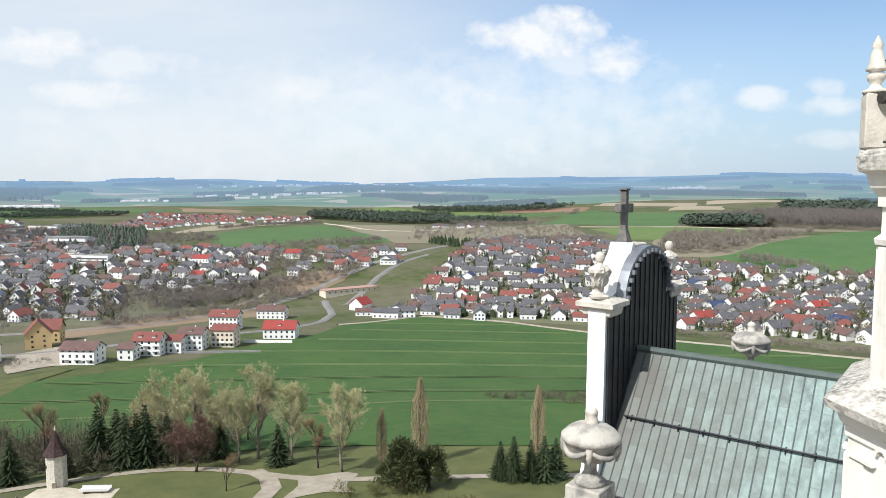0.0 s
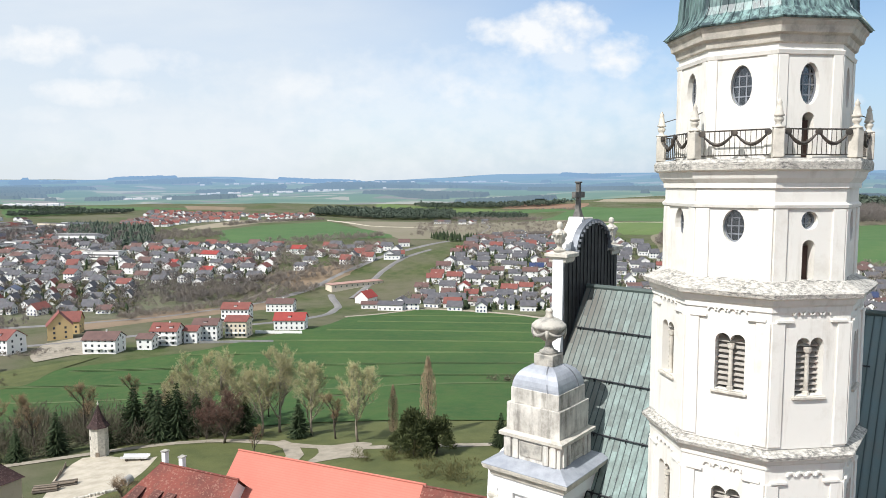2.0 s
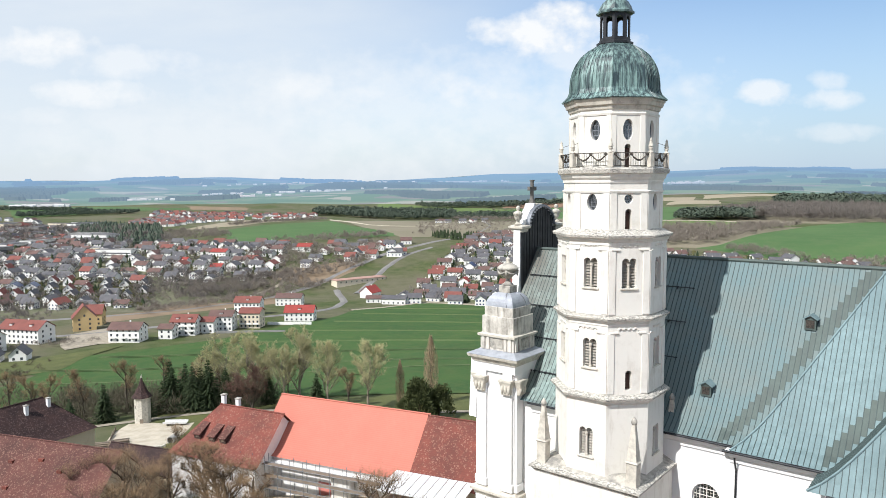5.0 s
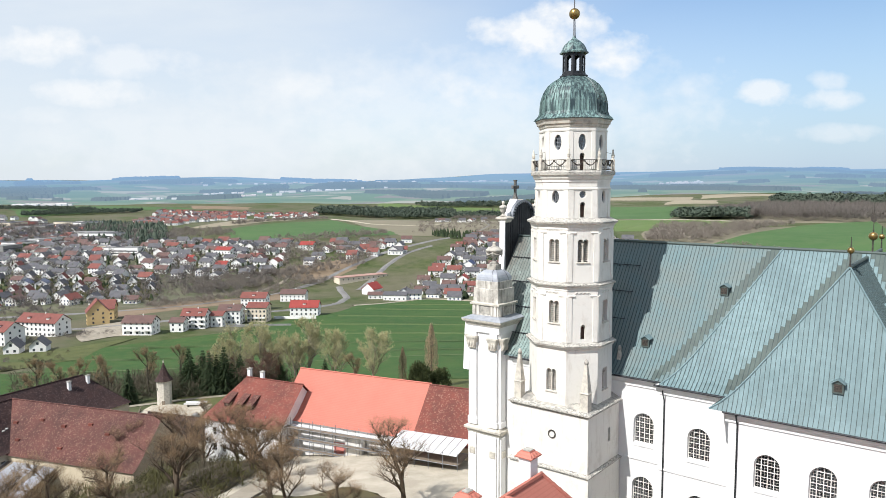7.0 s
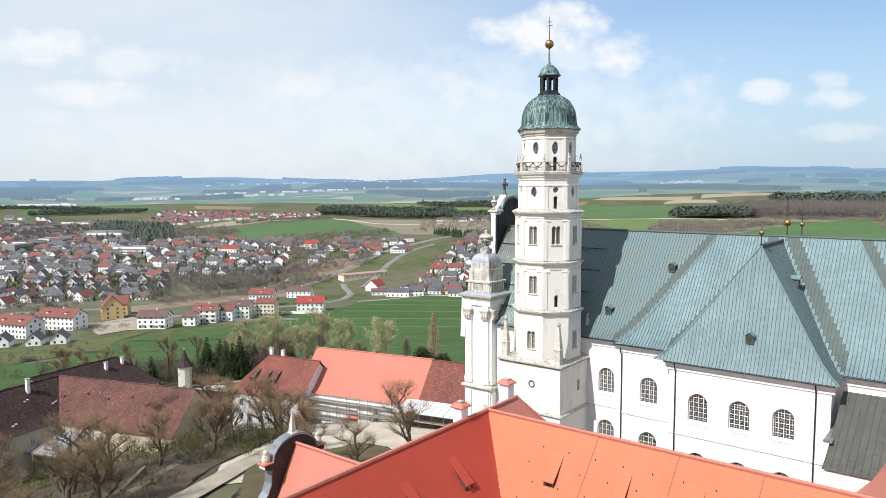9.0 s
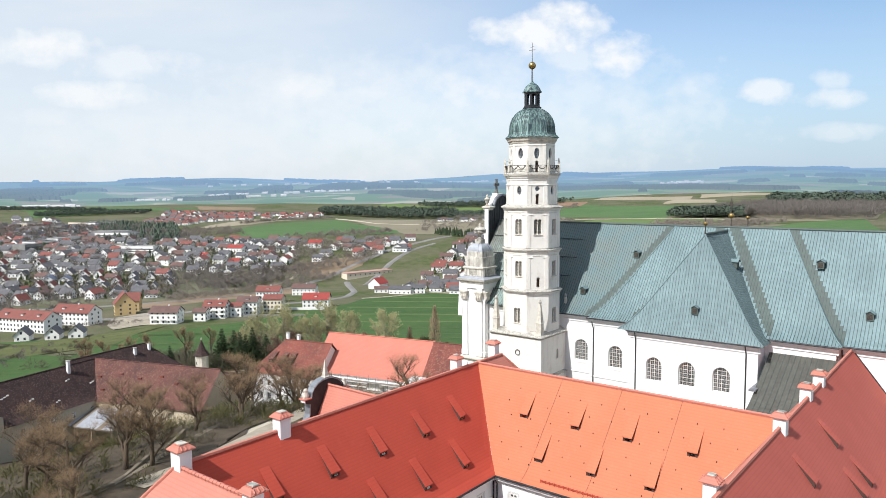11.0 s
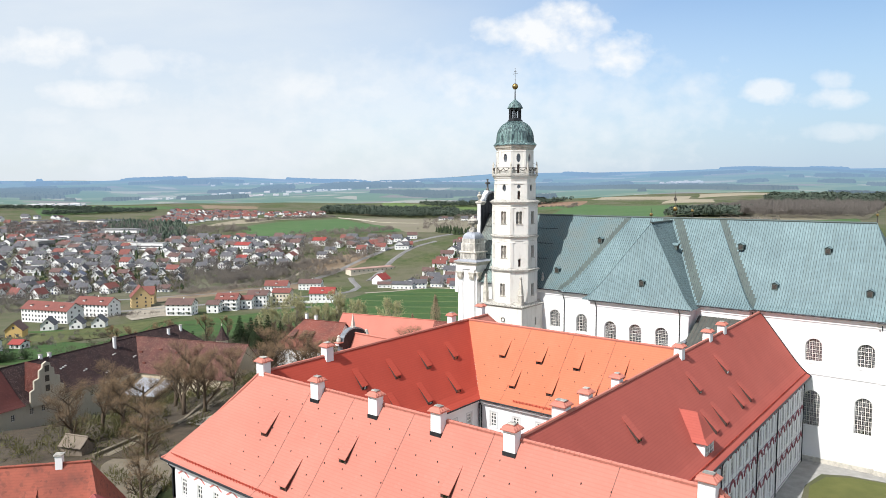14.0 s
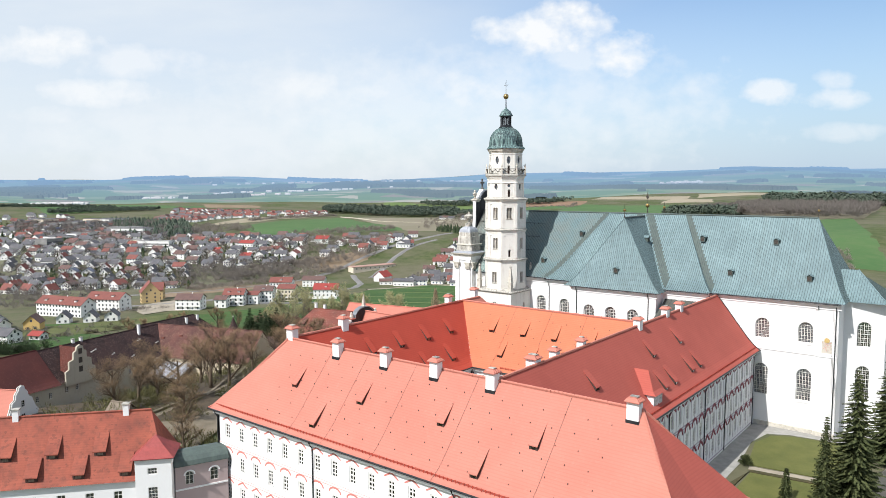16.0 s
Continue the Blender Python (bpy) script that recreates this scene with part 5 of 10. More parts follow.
def corner_turret(cx, cy, label):
    """A corner pier of the west front: pilasters, heavy cornice, attic and a lead-covered dome."""
    t = thing("corner_turret", label, "turret", pose(cx, cy, 0), "turrets of the west front")
    s = 2.1
    part("lower_pier", B(-s - 0.12, s + 0.12, -s - 0.12, s + 0.12, -6, 12.6, bevel=0.03), "white", t)
    part("lower_cornice", lathe(bmesh.new(), [(s - 0.3, 12.4), (s + 0.2, 12.4), (s + 0.3, 12.7), (s + 0.55, 12.85), (s + 0.55, 13.1), (s - 0.2, 13.5)], 4, 0, 0, 45), "stone_light", t)
    part("upper_pier", B(-s, s, -s, s, 13.2, 26.0, bevel=0.03), "white", t)
    for m in (pose(0, 0, 0), pose(0, 0, 0, 0, 0, 90), pose(0, 0, 0, 0, 0, -90), pose(0, 0, 0, 0, 0, 180)):
        for sx in (-1, 1):
            x = sx * (s - 0.62)
            p = part("pilaster", B(x - 0.52, x + 0.52, -s - 0.26, -s + 0.05, 14.2, 24.9, bevel=0.03), "white", t, "", m)
            part("pilaster_foot", B(x - 0.62, x + 0.62, -s - 0.36, -s + 0.05, 13.4, 14.2, bevel=0.06), "white", p)
            bm = lathe(bmesh.new(), [(0.46, 22.9), (0.52, 23.0), (0.50, 23.5), (0.62, 24.0), (0.70, 24.2), (0.70, 24.35)], 4, x, -s - 0.05, 45)
            part("capital", bm, "stone_light", p, "carved stone capital")
            for i in range(3):
                part("leaf", lathe(bmesh.new(), [(0, 23.0), (0.13, 23.15), (0.17, 23.5), (0.10, 23.85), (0, 24.0)], 7, x - 0.36 + 0.36 * i, -s - 0.55, corner=False), "stone_light", p, "", None, True)
            part("lower_strip", B(x - 0.5, x + 0.5, -s - 0.34, -s, -6, 12.3, bevel=0.03), "white", t, "", m)
            part("lower_capital", B(x - 0.42, x + 0.42, -s - 0.45, -s - 0.2, 9.7, 10.6, bevel=0.08), "stone_light", t, "", m)
    part("frieze", lathe(bmesh.new(), [(s + 0.1, 24.9), (s + 0.24, 24.9), (s + 0.24, 25.7), (s + 0.1, 25.8)], 4, 0, 0, 45), "white", t)
    part("cornice", lathe(bmesh.new(), [(s, 25.6), (s + 0.34, 25.7), (s + 0.42, 26.0), (s + 0.68, 26.15), (s + 0.74, 26.35), (s + 0.74, 26.42), (s - 0.3, 26.85)], 4, 0, 0, 45), "stone_light", t, "heavy projecting stone cornice")
    part("cornice_cover", lathe(bmesh.new(), [(s + 0.76, 26.42), (s + 0.76, 26.46), (s - 0.3, 26.92)], 4, 0, 0, 45, close=False), "lead_light", t, "sheet covering of the cornice")
    a = 1.9
    part("attic", B(-a, a, -a, a, 26.6, 28.3, bevel=0.03), "attic", t, "weathered grey attic block")
    for m in (pose(0, 0, 0), pose(0, 0, 0, 0, 0, 90), pose(0, 0, 0, 0, 0, -90)):
        for x in (-1.5, -1.0, 1.0, 1.5):
            part("attic_pilaster", B(x - 0.17, x + 0.17, -a - 0.12, -a, 26.9, 28.1, bevel=0.02), "attic", t, "", m)
        part("attic_relief", B(-0.75, 0.75, -a - 0.07, -a, 27.1, 28.0, bevel=0.05), "stone", t, "worn stone relief panel", m)
    part("attic_cornice", lathe(bmesh.new(), [(a, 28.05), (a + 0.2, 28.15), (a + 0.22, 28.35), (a - 0.05, 28.45)], 4, 0, 0, 45), "stone_light", t)
    b = 1.78
    part("upper_block", B(-b, b, -b, b, 28.4, 30.1, bevel=0.03), "attic", t, "streaked stone block under the dome")
    c = 1.6
    part("dome_drum", B(-c, c, -c, c, 30.1, 31.0, bevel=0.02), "attic", t)
    # four-sided dome: lead on two sides
    prof = [(1.56 * math.cos(math.pi / 2 * k / 8) ** 0.7, 30.9 + 1.45 * math.sin(math.pi / 2 * k / 8)) for k in range(8)] + [(0.45, 32.35)]
    part("dome", lathe(bmesh.new(), prof, 4, 0, 0, 45), "lead_light", t, "four-sided lead-covered dome", None, False)
    part("pedestal", B(-0.64, 0.64, -0.64, 0.64, 32.0, 32.95, bevel=0.04), "stone", t)
    for m in (pose(0, 0, 0), pose(0, 0, 0, 0, 0, 90), pose(0, 0, 0, 0, 0, -90)):
        for i in range(4):
            part("niche", prism(bmesh.new(), outline(-0.42 + 0.28 * i, 32.35, 0.17, 0.42, True), "y", -0.655, -0.63), "stone", t, "", m)
        part("dome_rib", tube(bmesh.new(), [(q, -r - 0.0, z) for (r, z), q in zip(prof[:-1], [0.9 - 0.08 * j for j in range(8)])], 0.05, 5), "lead", t, "", m)
    draped_urn(pose(cx, cy, 32.95) @ Matrix.Diagonal((0.86, 0.86, 0.9, 1)))
    return t


corner_turret(-11.6, 2.9, "white corner pier with lead dome and stone urn")
corner_turret(-11.6, NORTH - 1.2, "white corner pier with lead dome and stone urn")
# snow-guard rails and the ridge urn on the nave roof behind the gable
for z in (24.6, 27.4, 30.2, 33.0):
    q = q_at(z, AD, EZ, RZ)
    bm = bmesh.new()
    tube(bm, [(W0 + 0.3, ea + q - 0.1, z + 0.16), (4.0 if z > 27 else -3.2, ea + q - 0.1, z + 0.16)], 0.05, 6)
    for k in range(16):
        x = W0 + 0.6 + k * (16.6 if z > 27 else 9.2) / 16
        box(bm, x - 0.02, x + 0.02, ea + q - 0.12, ea + q + 0.15, z - 0.05, z + 0.2)
    part("snow_guard", bm, "dark_metal", church, "dark snow-guard rail")

# ---- convent: four wings round a court ----
CZ, CR = 13.1, 22.0                         # eaves and ridge
HW = 7.45                                   # half the roof's width
XW, XE, YS, YN = 11.65, 44.2, -67.8, -30.2   # ridge lines
SE = 59.8                                   # ridge end of the south wing
NE = 2.0                                    # the east wing meets the church here
OV = 0.7                                    # overhang
wing_s = thing("convent_south_wing", "three-storey white convent wing with painted red pediments and clay roof", "building", None, "convent wings")
wing_w = thing("convent_west_wing", "white convent wing with a clay-tiled roof", "building", None, "convent wings")
wing_n = thing("convent_north_wing", "white convent wing with a clay-tiled roof facing the court", "building", None, "convent wings")
wing_e = thing("convent_east_wing", "white convent wing with painted facade and clay roof", "building", None, "convent wings")

CW_F, CW_P = grid_window(1.05, 2.0, 2, 4, bar=0.15, depth=0.08, rim=0.19)
CURTAIN = mesh_of("blind", B(-0.5, 0.5, 0.3, 0.32, 0.05, 1.95), "frame")
FLOORS = (1.5, 5.5, 9.45)


def convent_wall(parent, x0, y0, length, deg, cols, top_z=CZ - 0.15, floors=FLOORS, painted=True, frame_paint=False, thick=0.6):
    """A facade with rows of windows; painted ones carry red pediments and belts."""
    m = turn_z(x0, y0, deg)
    holes = [outline(c, z, 1.05, 2.0) for c in cols for z in floors]
    part("wall", wall_mesh("wall", [(0, -3), (length, -3), (length, top_z), (0, top_z)], holes, thick, "conv"), None, parent, "", m)
    for c in cols:
        for i, z in enumerate(floors):
            w = part("window", CW_F, None, parent, "", m @ pose(c, 0.06, z))
            part("pane", CW_P, None, w)
            part("blind", CURTAIN, None, w)
            part("sill", SILL, None, w, "", pose(0, -0.06, 0))
            if painted:
                arc = (round(c * 10) + i) % 2 == 0
                part("painted_pediment", (PED_EAST if parent is wing_e else PEDIMENT)[i % 2], None, parent, "red painted pediment over the window", m @ pose(c, 0, z + 2.22))
            if frame_paint:
                part("painted_surround", SURROUND, None, parent, "grey painted window surround", m @ pose(c, 0, z))
    if painted:
        for z in (4.35, 8.35):
            part("painted_belt", B(0.2, length - 0.2, -0.012, 0.0, z, z + 0.10), "pink_pale", parent, "faded red painted belt", m)
            part("painted_belt", B(0.2, length - 0.2, -0.012, 0.0, z + 0.32, z + 0.38), "pink_pale", parent, "", m)
    part("eaves_board", B(-0.1, length + 0.1, -0.5, 0.05, top_z - 0.45, top_z - 0.05, bevel=0.05), "conv", parent, "", m)
    return m


M["pink_pale"] = plaster("faded_red_wall_paint", (0.62, 0.40, 0.37), (0.72, 0.62, 0.60), 0.9)
M["grey_paint"] = plaster("grey_wall_paint", (0.55, 0.55, 0.55), (0.66, 0.65, 0.63), 0.6)
SILL = mesh_of("sill", B(-0.62, 0.62, -0.07, 0.1, -0.10, 0.0, bevel=0.02), "conv")
bm = bmesh.new()
prism(bm, [(-0.85, 0.0), (-0.72, 0.0), (0.0, 0.42), (0.72, 0.0), (0.85, 0.0), (0.85, 0.1), (0.0, 0.62), (-0.85, 0.1)], "y", -0.03, 0.0)
bm.transform(Matrix.Diagonal((1.2, 1, 1.15, 1)))
ped_a = mesh_of("painted_pediment", bm, "pink")
bm = bmesh.new()
prism(bm, [(-0.85, 0.0), (-0.7, 0.0)] + [(-0.7 * math.cos(math.pi * k / 8), 0.42 * math.sin(math.pi * k / 8)) for k in range(1, 8)] + [(0.7, 0.0), (0.85, 0.0)] + [(0.85 * math.cos(math.pi * k / 8), 0.6 * math.sin(math.pi * k / 8)) for k in range(1, 8)], "y", -0.03, 0.0)
bm.transform(Matrix.Diagonal((1.2, 1, 1.15, 1)))
ped_b = mesh_of("painted_pediment", bm, "pink")
PEDIMENT = (ped_a, ped_b)
PED_EAST = []
for me in PEDIMENT:
    e = me.copy()
    e.materials[0] = M["maroon"]
    e.transform(Matrix.Diagonal((1.05, 3.2, 1.75, 1)))
    PED_EAST.append(e)
bm = bmesh.new()
for a in ((-0.72, -0.56, -0.15, 2.15), (0.56, 0.72, -0.15, 2.15), (-0.56, 0.56, 2.03, 2.15)):
    box(bm, a[0], a[1], -0.012, 0.0, a[2], a[3])
SURROUND = mesh_of("painted_surround", bm, "grey_paint")


def run(lo, hi, n):
    return [lo + (hi - lo) * (i + 0.5) / n for i in range(n)]


ys, xw = YS - HW + OV, XW - HW + OV
ee = XE + HW - OV
se = SE + HW - OV
convent_wall(wing_s, xw, ys, se - xw, 0, run(0.9, se - xw - 0.9, 21))
convent_wall(wing_s, se, ys, 2 * (HW - OV), 90, run(0.6, 2 * (HW - OV) - 0.6, 5))
convent_wall(wing_s, se, YS + HW - OV, se - ee, 180, [])
convent_wall(wing_s, xw, YS + 2.0, YS + 2.0 - ys, -90, run(0.6, 8.0, 3))
convent_wall(wing_w, xw, -21.5, -21.5 - YS - 2.0, -90, run(0.8, 43.0, 14))
convent_wall(wing_e, ee, YS + HW - OV, NE - 0.05 - (YS + HW - OV), 90, run(0.5, NE - (YS + HW - OV) - 0.5, 22))
# court sides
ix0, ix1, iy0, iy1 = XW + HW - OV, XE - HW + OV, YS + HW - OV, YN - HW + OV
convent_wall(wing_n, ix0, iy1, ix1 - ix0, 0, run(0.6, ix1 - ix0 - 0.6, 5), painted=False, frame_paint=True)
convent_wall(wing_w, ix0, iy0, iy1 - iy0, 90, run(0.6, iy1 - iy0 - 0.6, 7), painted=False, frame_paint=True)
convent_wall(wing_e, ix1, iy1, iy1 - iy0, -90, run(0.6, iy1 - iy0 - 0.6, 7), painted=False, frame_paint=True)
convent_wall(wing_s, ix1, iy0, ix1 - ix0, 180, run(0.6, ix1 - ix0 - 0.6, 5), painted=False, frame_paint=True)
part("outer_wall", B(XW + HW, XE - HW, YN + HW - OV - 0.6, YN + HW - OV, -2, CZ - 0.2), "conv", wing_n)
part("outer_wall", B(XE - HW + OV, XE - HW + OV + 0.6, YN + HW, NE, -2, CZ - 0.2), "conv", wing_e)


# roofs
def tiles(parent, origin, along, inward, poly, depth=HW, z0=CZ, z1=CR, material="clay_s", name="roof_slope", label=""):
    lo, hi = min(p for p, _ in poly), max(p for p, _ in poly)
    cols = sorted(set(even(lo, hi, 6.0) + [p for p, _ in poly]))
    return part(name, slope(origin, along, inward, depth, z0, z1, poly, cols), material, parent, label)


west, south, east = XW - HW, YS - HW, XE + HW
L = SE + HW - west
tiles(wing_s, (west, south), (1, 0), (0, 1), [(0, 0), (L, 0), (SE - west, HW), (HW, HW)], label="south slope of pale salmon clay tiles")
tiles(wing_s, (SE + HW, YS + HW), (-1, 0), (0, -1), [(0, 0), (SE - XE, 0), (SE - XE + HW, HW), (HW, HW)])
# same tiles as the south slope; this hip's shade is in the colour
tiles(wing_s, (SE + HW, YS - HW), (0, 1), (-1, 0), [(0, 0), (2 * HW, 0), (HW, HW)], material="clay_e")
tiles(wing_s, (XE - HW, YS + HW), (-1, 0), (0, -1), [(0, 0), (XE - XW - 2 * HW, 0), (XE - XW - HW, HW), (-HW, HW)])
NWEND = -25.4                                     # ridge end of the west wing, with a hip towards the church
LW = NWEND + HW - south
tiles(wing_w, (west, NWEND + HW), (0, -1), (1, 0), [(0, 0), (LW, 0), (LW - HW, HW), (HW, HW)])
tiles(wing_w, (XW + HW, YS + HW), (0, 1), (-1, 0), [(0, 0), (YN - YS - 2 * HW, 0), (YN - YS - HW, HW), (-HW, HW)], material="clay_w", label="court slope of deep red clay tiles, some shade painted in")
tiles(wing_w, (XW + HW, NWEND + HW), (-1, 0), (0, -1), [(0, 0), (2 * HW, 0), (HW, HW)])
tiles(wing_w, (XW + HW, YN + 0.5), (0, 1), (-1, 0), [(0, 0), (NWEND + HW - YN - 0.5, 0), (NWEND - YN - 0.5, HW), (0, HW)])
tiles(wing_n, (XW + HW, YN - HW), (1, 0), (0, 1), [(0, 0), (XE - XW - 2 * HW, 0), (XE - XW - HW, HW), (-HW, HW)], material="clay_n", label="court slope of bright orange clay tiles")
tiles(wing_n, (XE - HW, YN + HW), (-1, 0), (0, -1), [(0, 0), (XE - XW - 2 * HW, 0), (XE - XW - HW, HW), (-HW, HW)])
tiles(wing_e, (east, YS + HW), (0, 1), (-1, 0), [(0, 0), (NE - YS - HW, 0), (NE - YS - HW, HW), (-HW, HW)], material="clay_e", label="east slope of red clay tiles dulled by painted shade")
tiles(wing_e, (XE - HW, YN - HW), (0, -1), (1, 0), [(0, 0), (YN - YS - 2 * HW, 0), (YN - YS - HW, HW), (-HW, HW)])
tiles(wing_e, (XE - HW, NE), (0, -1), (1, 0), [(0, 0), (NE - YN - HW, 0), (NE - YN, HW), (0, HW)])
# gable end of the east wing against the church, with its dark verge
pts = [(XE - HW + 0.5, CZ - 0.3)] + [(XE - HW + HW * t, CZ + (CR - CZ) * flare(t) - 0.06) for t in (0, 0.1, 0.2, 0.3, 1.0)] + [(XE + HW - HW * t, CZ + (CR - CZ) * flare(t) - 0.06) for t in (0.3, 0.2, 0.1, 0)] + [(XE + HW - 0.5, CZ - 0.3)]
part("gable_end", prism(bmesh.new(), pts, "y", NE - 0.7, NE - 0.05), "conv", wing_e)
part("verge", hip_cap((east, NE - 0.05), CZ, (XE, NE - 0.05), CR, 0.10), "dark_metal", wing_e, "dark metal verge")


def ridge_tiles(parent, a, b, r=0.15, tile="clay_s"):
    """Half-round ridge tiles laid one over the other."""
    a, b = Vector(a), Vector(b)
    n = max(2, int((b - a).length / 0.42))
    bm = bmesh.new()
    for i in range(n):
        p, q = a + (b - a) * (i / n), a + (b - a) * ((i + 1.12) / n)
        tube(bm, [p, q], [r, r * 1.22], 6)
    return part("ridge_tiles", bm, tile, parent, "", None, False, "stuff")


def hip_tiles(parent, corner, apex, z0=CZ, z1=CR):
    bm = bmesh.new()
    last = None
    for k in range(25):
        t = k / 24
        p = Vector((corner[0] + (apex[0] - corner[0]) * t, corner[1] + (apex[1] - corner[1]) * t, z0 + (z1 - z0) * flare(t) + 0.03))
        if last is not None:
            tube(bm, [last, p + (p - last) * 0.12], [0.13, 0.16], 6)
        last = p
    return part("hip_tiles", bm, "clay_s", parent, "", None, False, "stuff")


ridge_tiles(wing_s, (XW, YS, CR + 0.02), (SE, YS, CR + 0.02))
ridge_tiles(wing_w, (XW, YS, CR + 0.02), (XW, NWEND, CR + 0.02))
ridge_tiles(wing_n, (XW, YN, CR + 0.02), (XE, YN, CR + 0.02))
ridge_tiles(wing_e, (XE, YS, CR + 0.02), (XE, NE - 0.1, CR + 0.02))
hip_tiles(wing_s, (west, south), (XW, YS))
hip_tiles(wing_s, (SE + HW, south), (SE, YS))
hip_tiles(wing_s, (SE + HW, YS + HW), (SE, YS))
hip_tiles(wing_w, (XW + HW, NWEND + HW), (XW, NWEND))
hip_tiles(wing_w, (west, NWEND + HW), (XW, NWEND))

# gutters and downpipes
for parent, a, b in ((wing_s, (west - 0.1, south - 0.08), (SE + HW + 0.1, south - 0.08)), (wing_e, (east + 0.08, YS + HW), (east + 0.08, NE)), (wing_n, (XW + HW, YN - HW - 0.06), (XE - HW, YN - HW - 0.06)),
                     (wing_w, (XW + HW + 0.06, YS + HW), (XW + HW + 0.06, YN - HW)), (wing_w, (west - 0.08, south), (west - 0.08, NWEND + HW)), (wing_s, (SE + HW + 0.08, south), (SE + HW + 0.08, YS + HW))):
    part("gutter", tube(bmesh.new(), [(*a, CZ - 0.06), (*b, CZ - 0.06)], 0.11, 8), "dark_metal", parent, "dark metal gutter")
for parent, x, y, dx, dy in ((wing_s, west + 1.0, ys, 0, -1), (wing_s, 23.6, ys, 0, -1), (wing_s, 44.0, ys, 0, -1), (wing_e, ee, -24.0, 1, 0), (wing_e, ee, -14.5, 1, 0), (wing_e, ee, 0.9, 1, 0), (wing_e, ee, -38, 1, 0), (wing_w, ix0 + 0.15, iy1 - 0.2, 0, 0), (wing_n, ix0 + 0.5, iy1, 0, -1)):
    part("downpipe", tube(bmesh.new(), [(x + dx * 0.65, y + dy * 0.65, CZ - 0.1), (x + dx * 0.5, y + dy * 0.5, CZ - 0.5), (x + dx * 0.12, y + dy * 0.12, CZ - 1.1), (x + dx * 0.12, y + dy * 0.12, -0.2)], 0.07, 8), "dark_metal", parent, "dark metal downpipe")


# dormers: long shed dormers like swallow tails
def swallow_dormer(parent, m, wide=0.86, reach=1.95, z=0.42, tile="clay"):
    """A shed dormer; local -y points down the slope, the origin lies on the tiles at its front."""
    bm = bmesh.new()
    k = (CR - CZ) / HW * 1.05
    lift = z
    vs = [bm.verts.new(p) for p in ((-wide / 2 - 0.08, -0.16, lift + 0.05), (wide / 2 + 0.08, -0.16, lift + 0.05), (wide / 2 + 0.05, reach, reach * k + 0.03), (-wide / 2 - 0.05, reach, reach * k + 0.03))]
    lo = [bm.verts.new(v.co - Vector((0, 0, 0.09))) for v in vs]
    bm.faces.new(vs)
    bm.faces.new(lo[::-1])
    for i in range(4):
        bm.faces.new((vs[i], lo[i], lo[(i + 1) % 4], vs[(i + 1) % 4]))
    d = part("dormer", bm, tile, parent, "shed dormer with a tiled lid", m)
    for s in (-1, 1):
        bm = bmesh.new()
        prism(bm, [(-0.02, -0.1), (-0.02, lift), (reach * 0.97, reach * k * 0.97)], "x", s * wide / 2 - 0.03, s * wide / 2 + 0.03)
        part("cheek", bm, "wood_dark", d, "dark boarded cheek")
    part("front", B(-wide / 2, wide / 2, 0.0, 0.05, -0.1, lift), "wood_dark", d)
    part("pane", B(-wide / 2 + 0.22, wide / 2 - 0.22, -0.03, 0.0, 0.08, lift - 0.1), "glass", d)
    return d


def on_slope(z):
    return q_at(z, HW, CZ, CR)


def dormers(parent, spots, side):
    for p, z in spots:
        q = on_slope(z)
        m = {"s": pose(p, YS - HW + q, z), "n": pose(p, YN - HW + q, z), "e": pose(XE + HW - q, p, z, 0, 0, 90), "w": pose(XW + HW - q, p, z, 0, 0, 90)}[side]
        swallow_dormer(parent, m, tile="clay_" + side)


dormers(wing_s, [(16.9, 17.2), (22.8, 14.1), (28.1, 17.2), (39.8, 17.2), (45.8, 14.1), (50.8, 17.3)], "s")
dormers(wing_n, [(19.7, 18.0), (25.6, 18.0), (31.1, 18.0), (37.2, 18.0), (22.9, 14.8), (28.6, 14.8), (34.3, 14.9)], "n")
dormers(wing_w, [(-37.4, 17.9), (-43.3, 17.8), (-49.4, 17.8), (-55.3, 17.8), (-61.2, 17.8), (-40.4, 14.4), (-46.4, 14.3), (-52.0, 14.3), (-57.8, 14.3)], "w")
dormers(wing_e, [(-23.6, 18.2), (-33.8, 18.1), (-51.6, 17.7), (-22.3, 14.8), (-25.7, 14.8), (-32.7, 14.6), (-36.1, 14.6)], "e")


# chimneys
def chimney(parent, x, y, z, h, w=1.0, d=1.0, material="conv"):
    """A plastered stack with a little tiled roof of its own."""
    c = part("chimney", B(-w / 2, w / 2, -d / 2, d / 2, -1.8, h, bevel=0.02), material, parent, "white plastered chimney with a small tiled cap", pose(x, y, z))
    part("flashing", B(-w / 2 - 0.05, w / 2 + 0.05, -d / 2 - 0.05, d / 2 + 0.05, -1.9, -0.78), "dark_metal", c)
    k = (w + d) / 4
    part("cap", lathe(bmesh.new(), [(k + 0.19, h), (k + 0.21, h + 0.07), (k + 0.02, h + 0.26), (k - 0.14, h + 0.38), (k - 0.14, h + 0.44)], 4, 0, 0, 45), "clay_s", c)
    for sx in (-1, 1):
        for i in range(3):
            part("cap_tile", tube(bmesh.new(), [(sx * (k + 0.18), -0.36 + 0.36 * i, h + 0.11), (sx * (k - 0.07), -0.3 + 0.3 * i, h + 0.35)], [0.09, 0.07], 5), "clay_s", c)
    part("flue_cover", B(-w / 2 + 0.2, w / 2 - 0.2, -d / 2 + 0.2, d / 2 - 0.2, h + 0.42, h + 0.52, bevel=0.03), "stone", c)
    return c


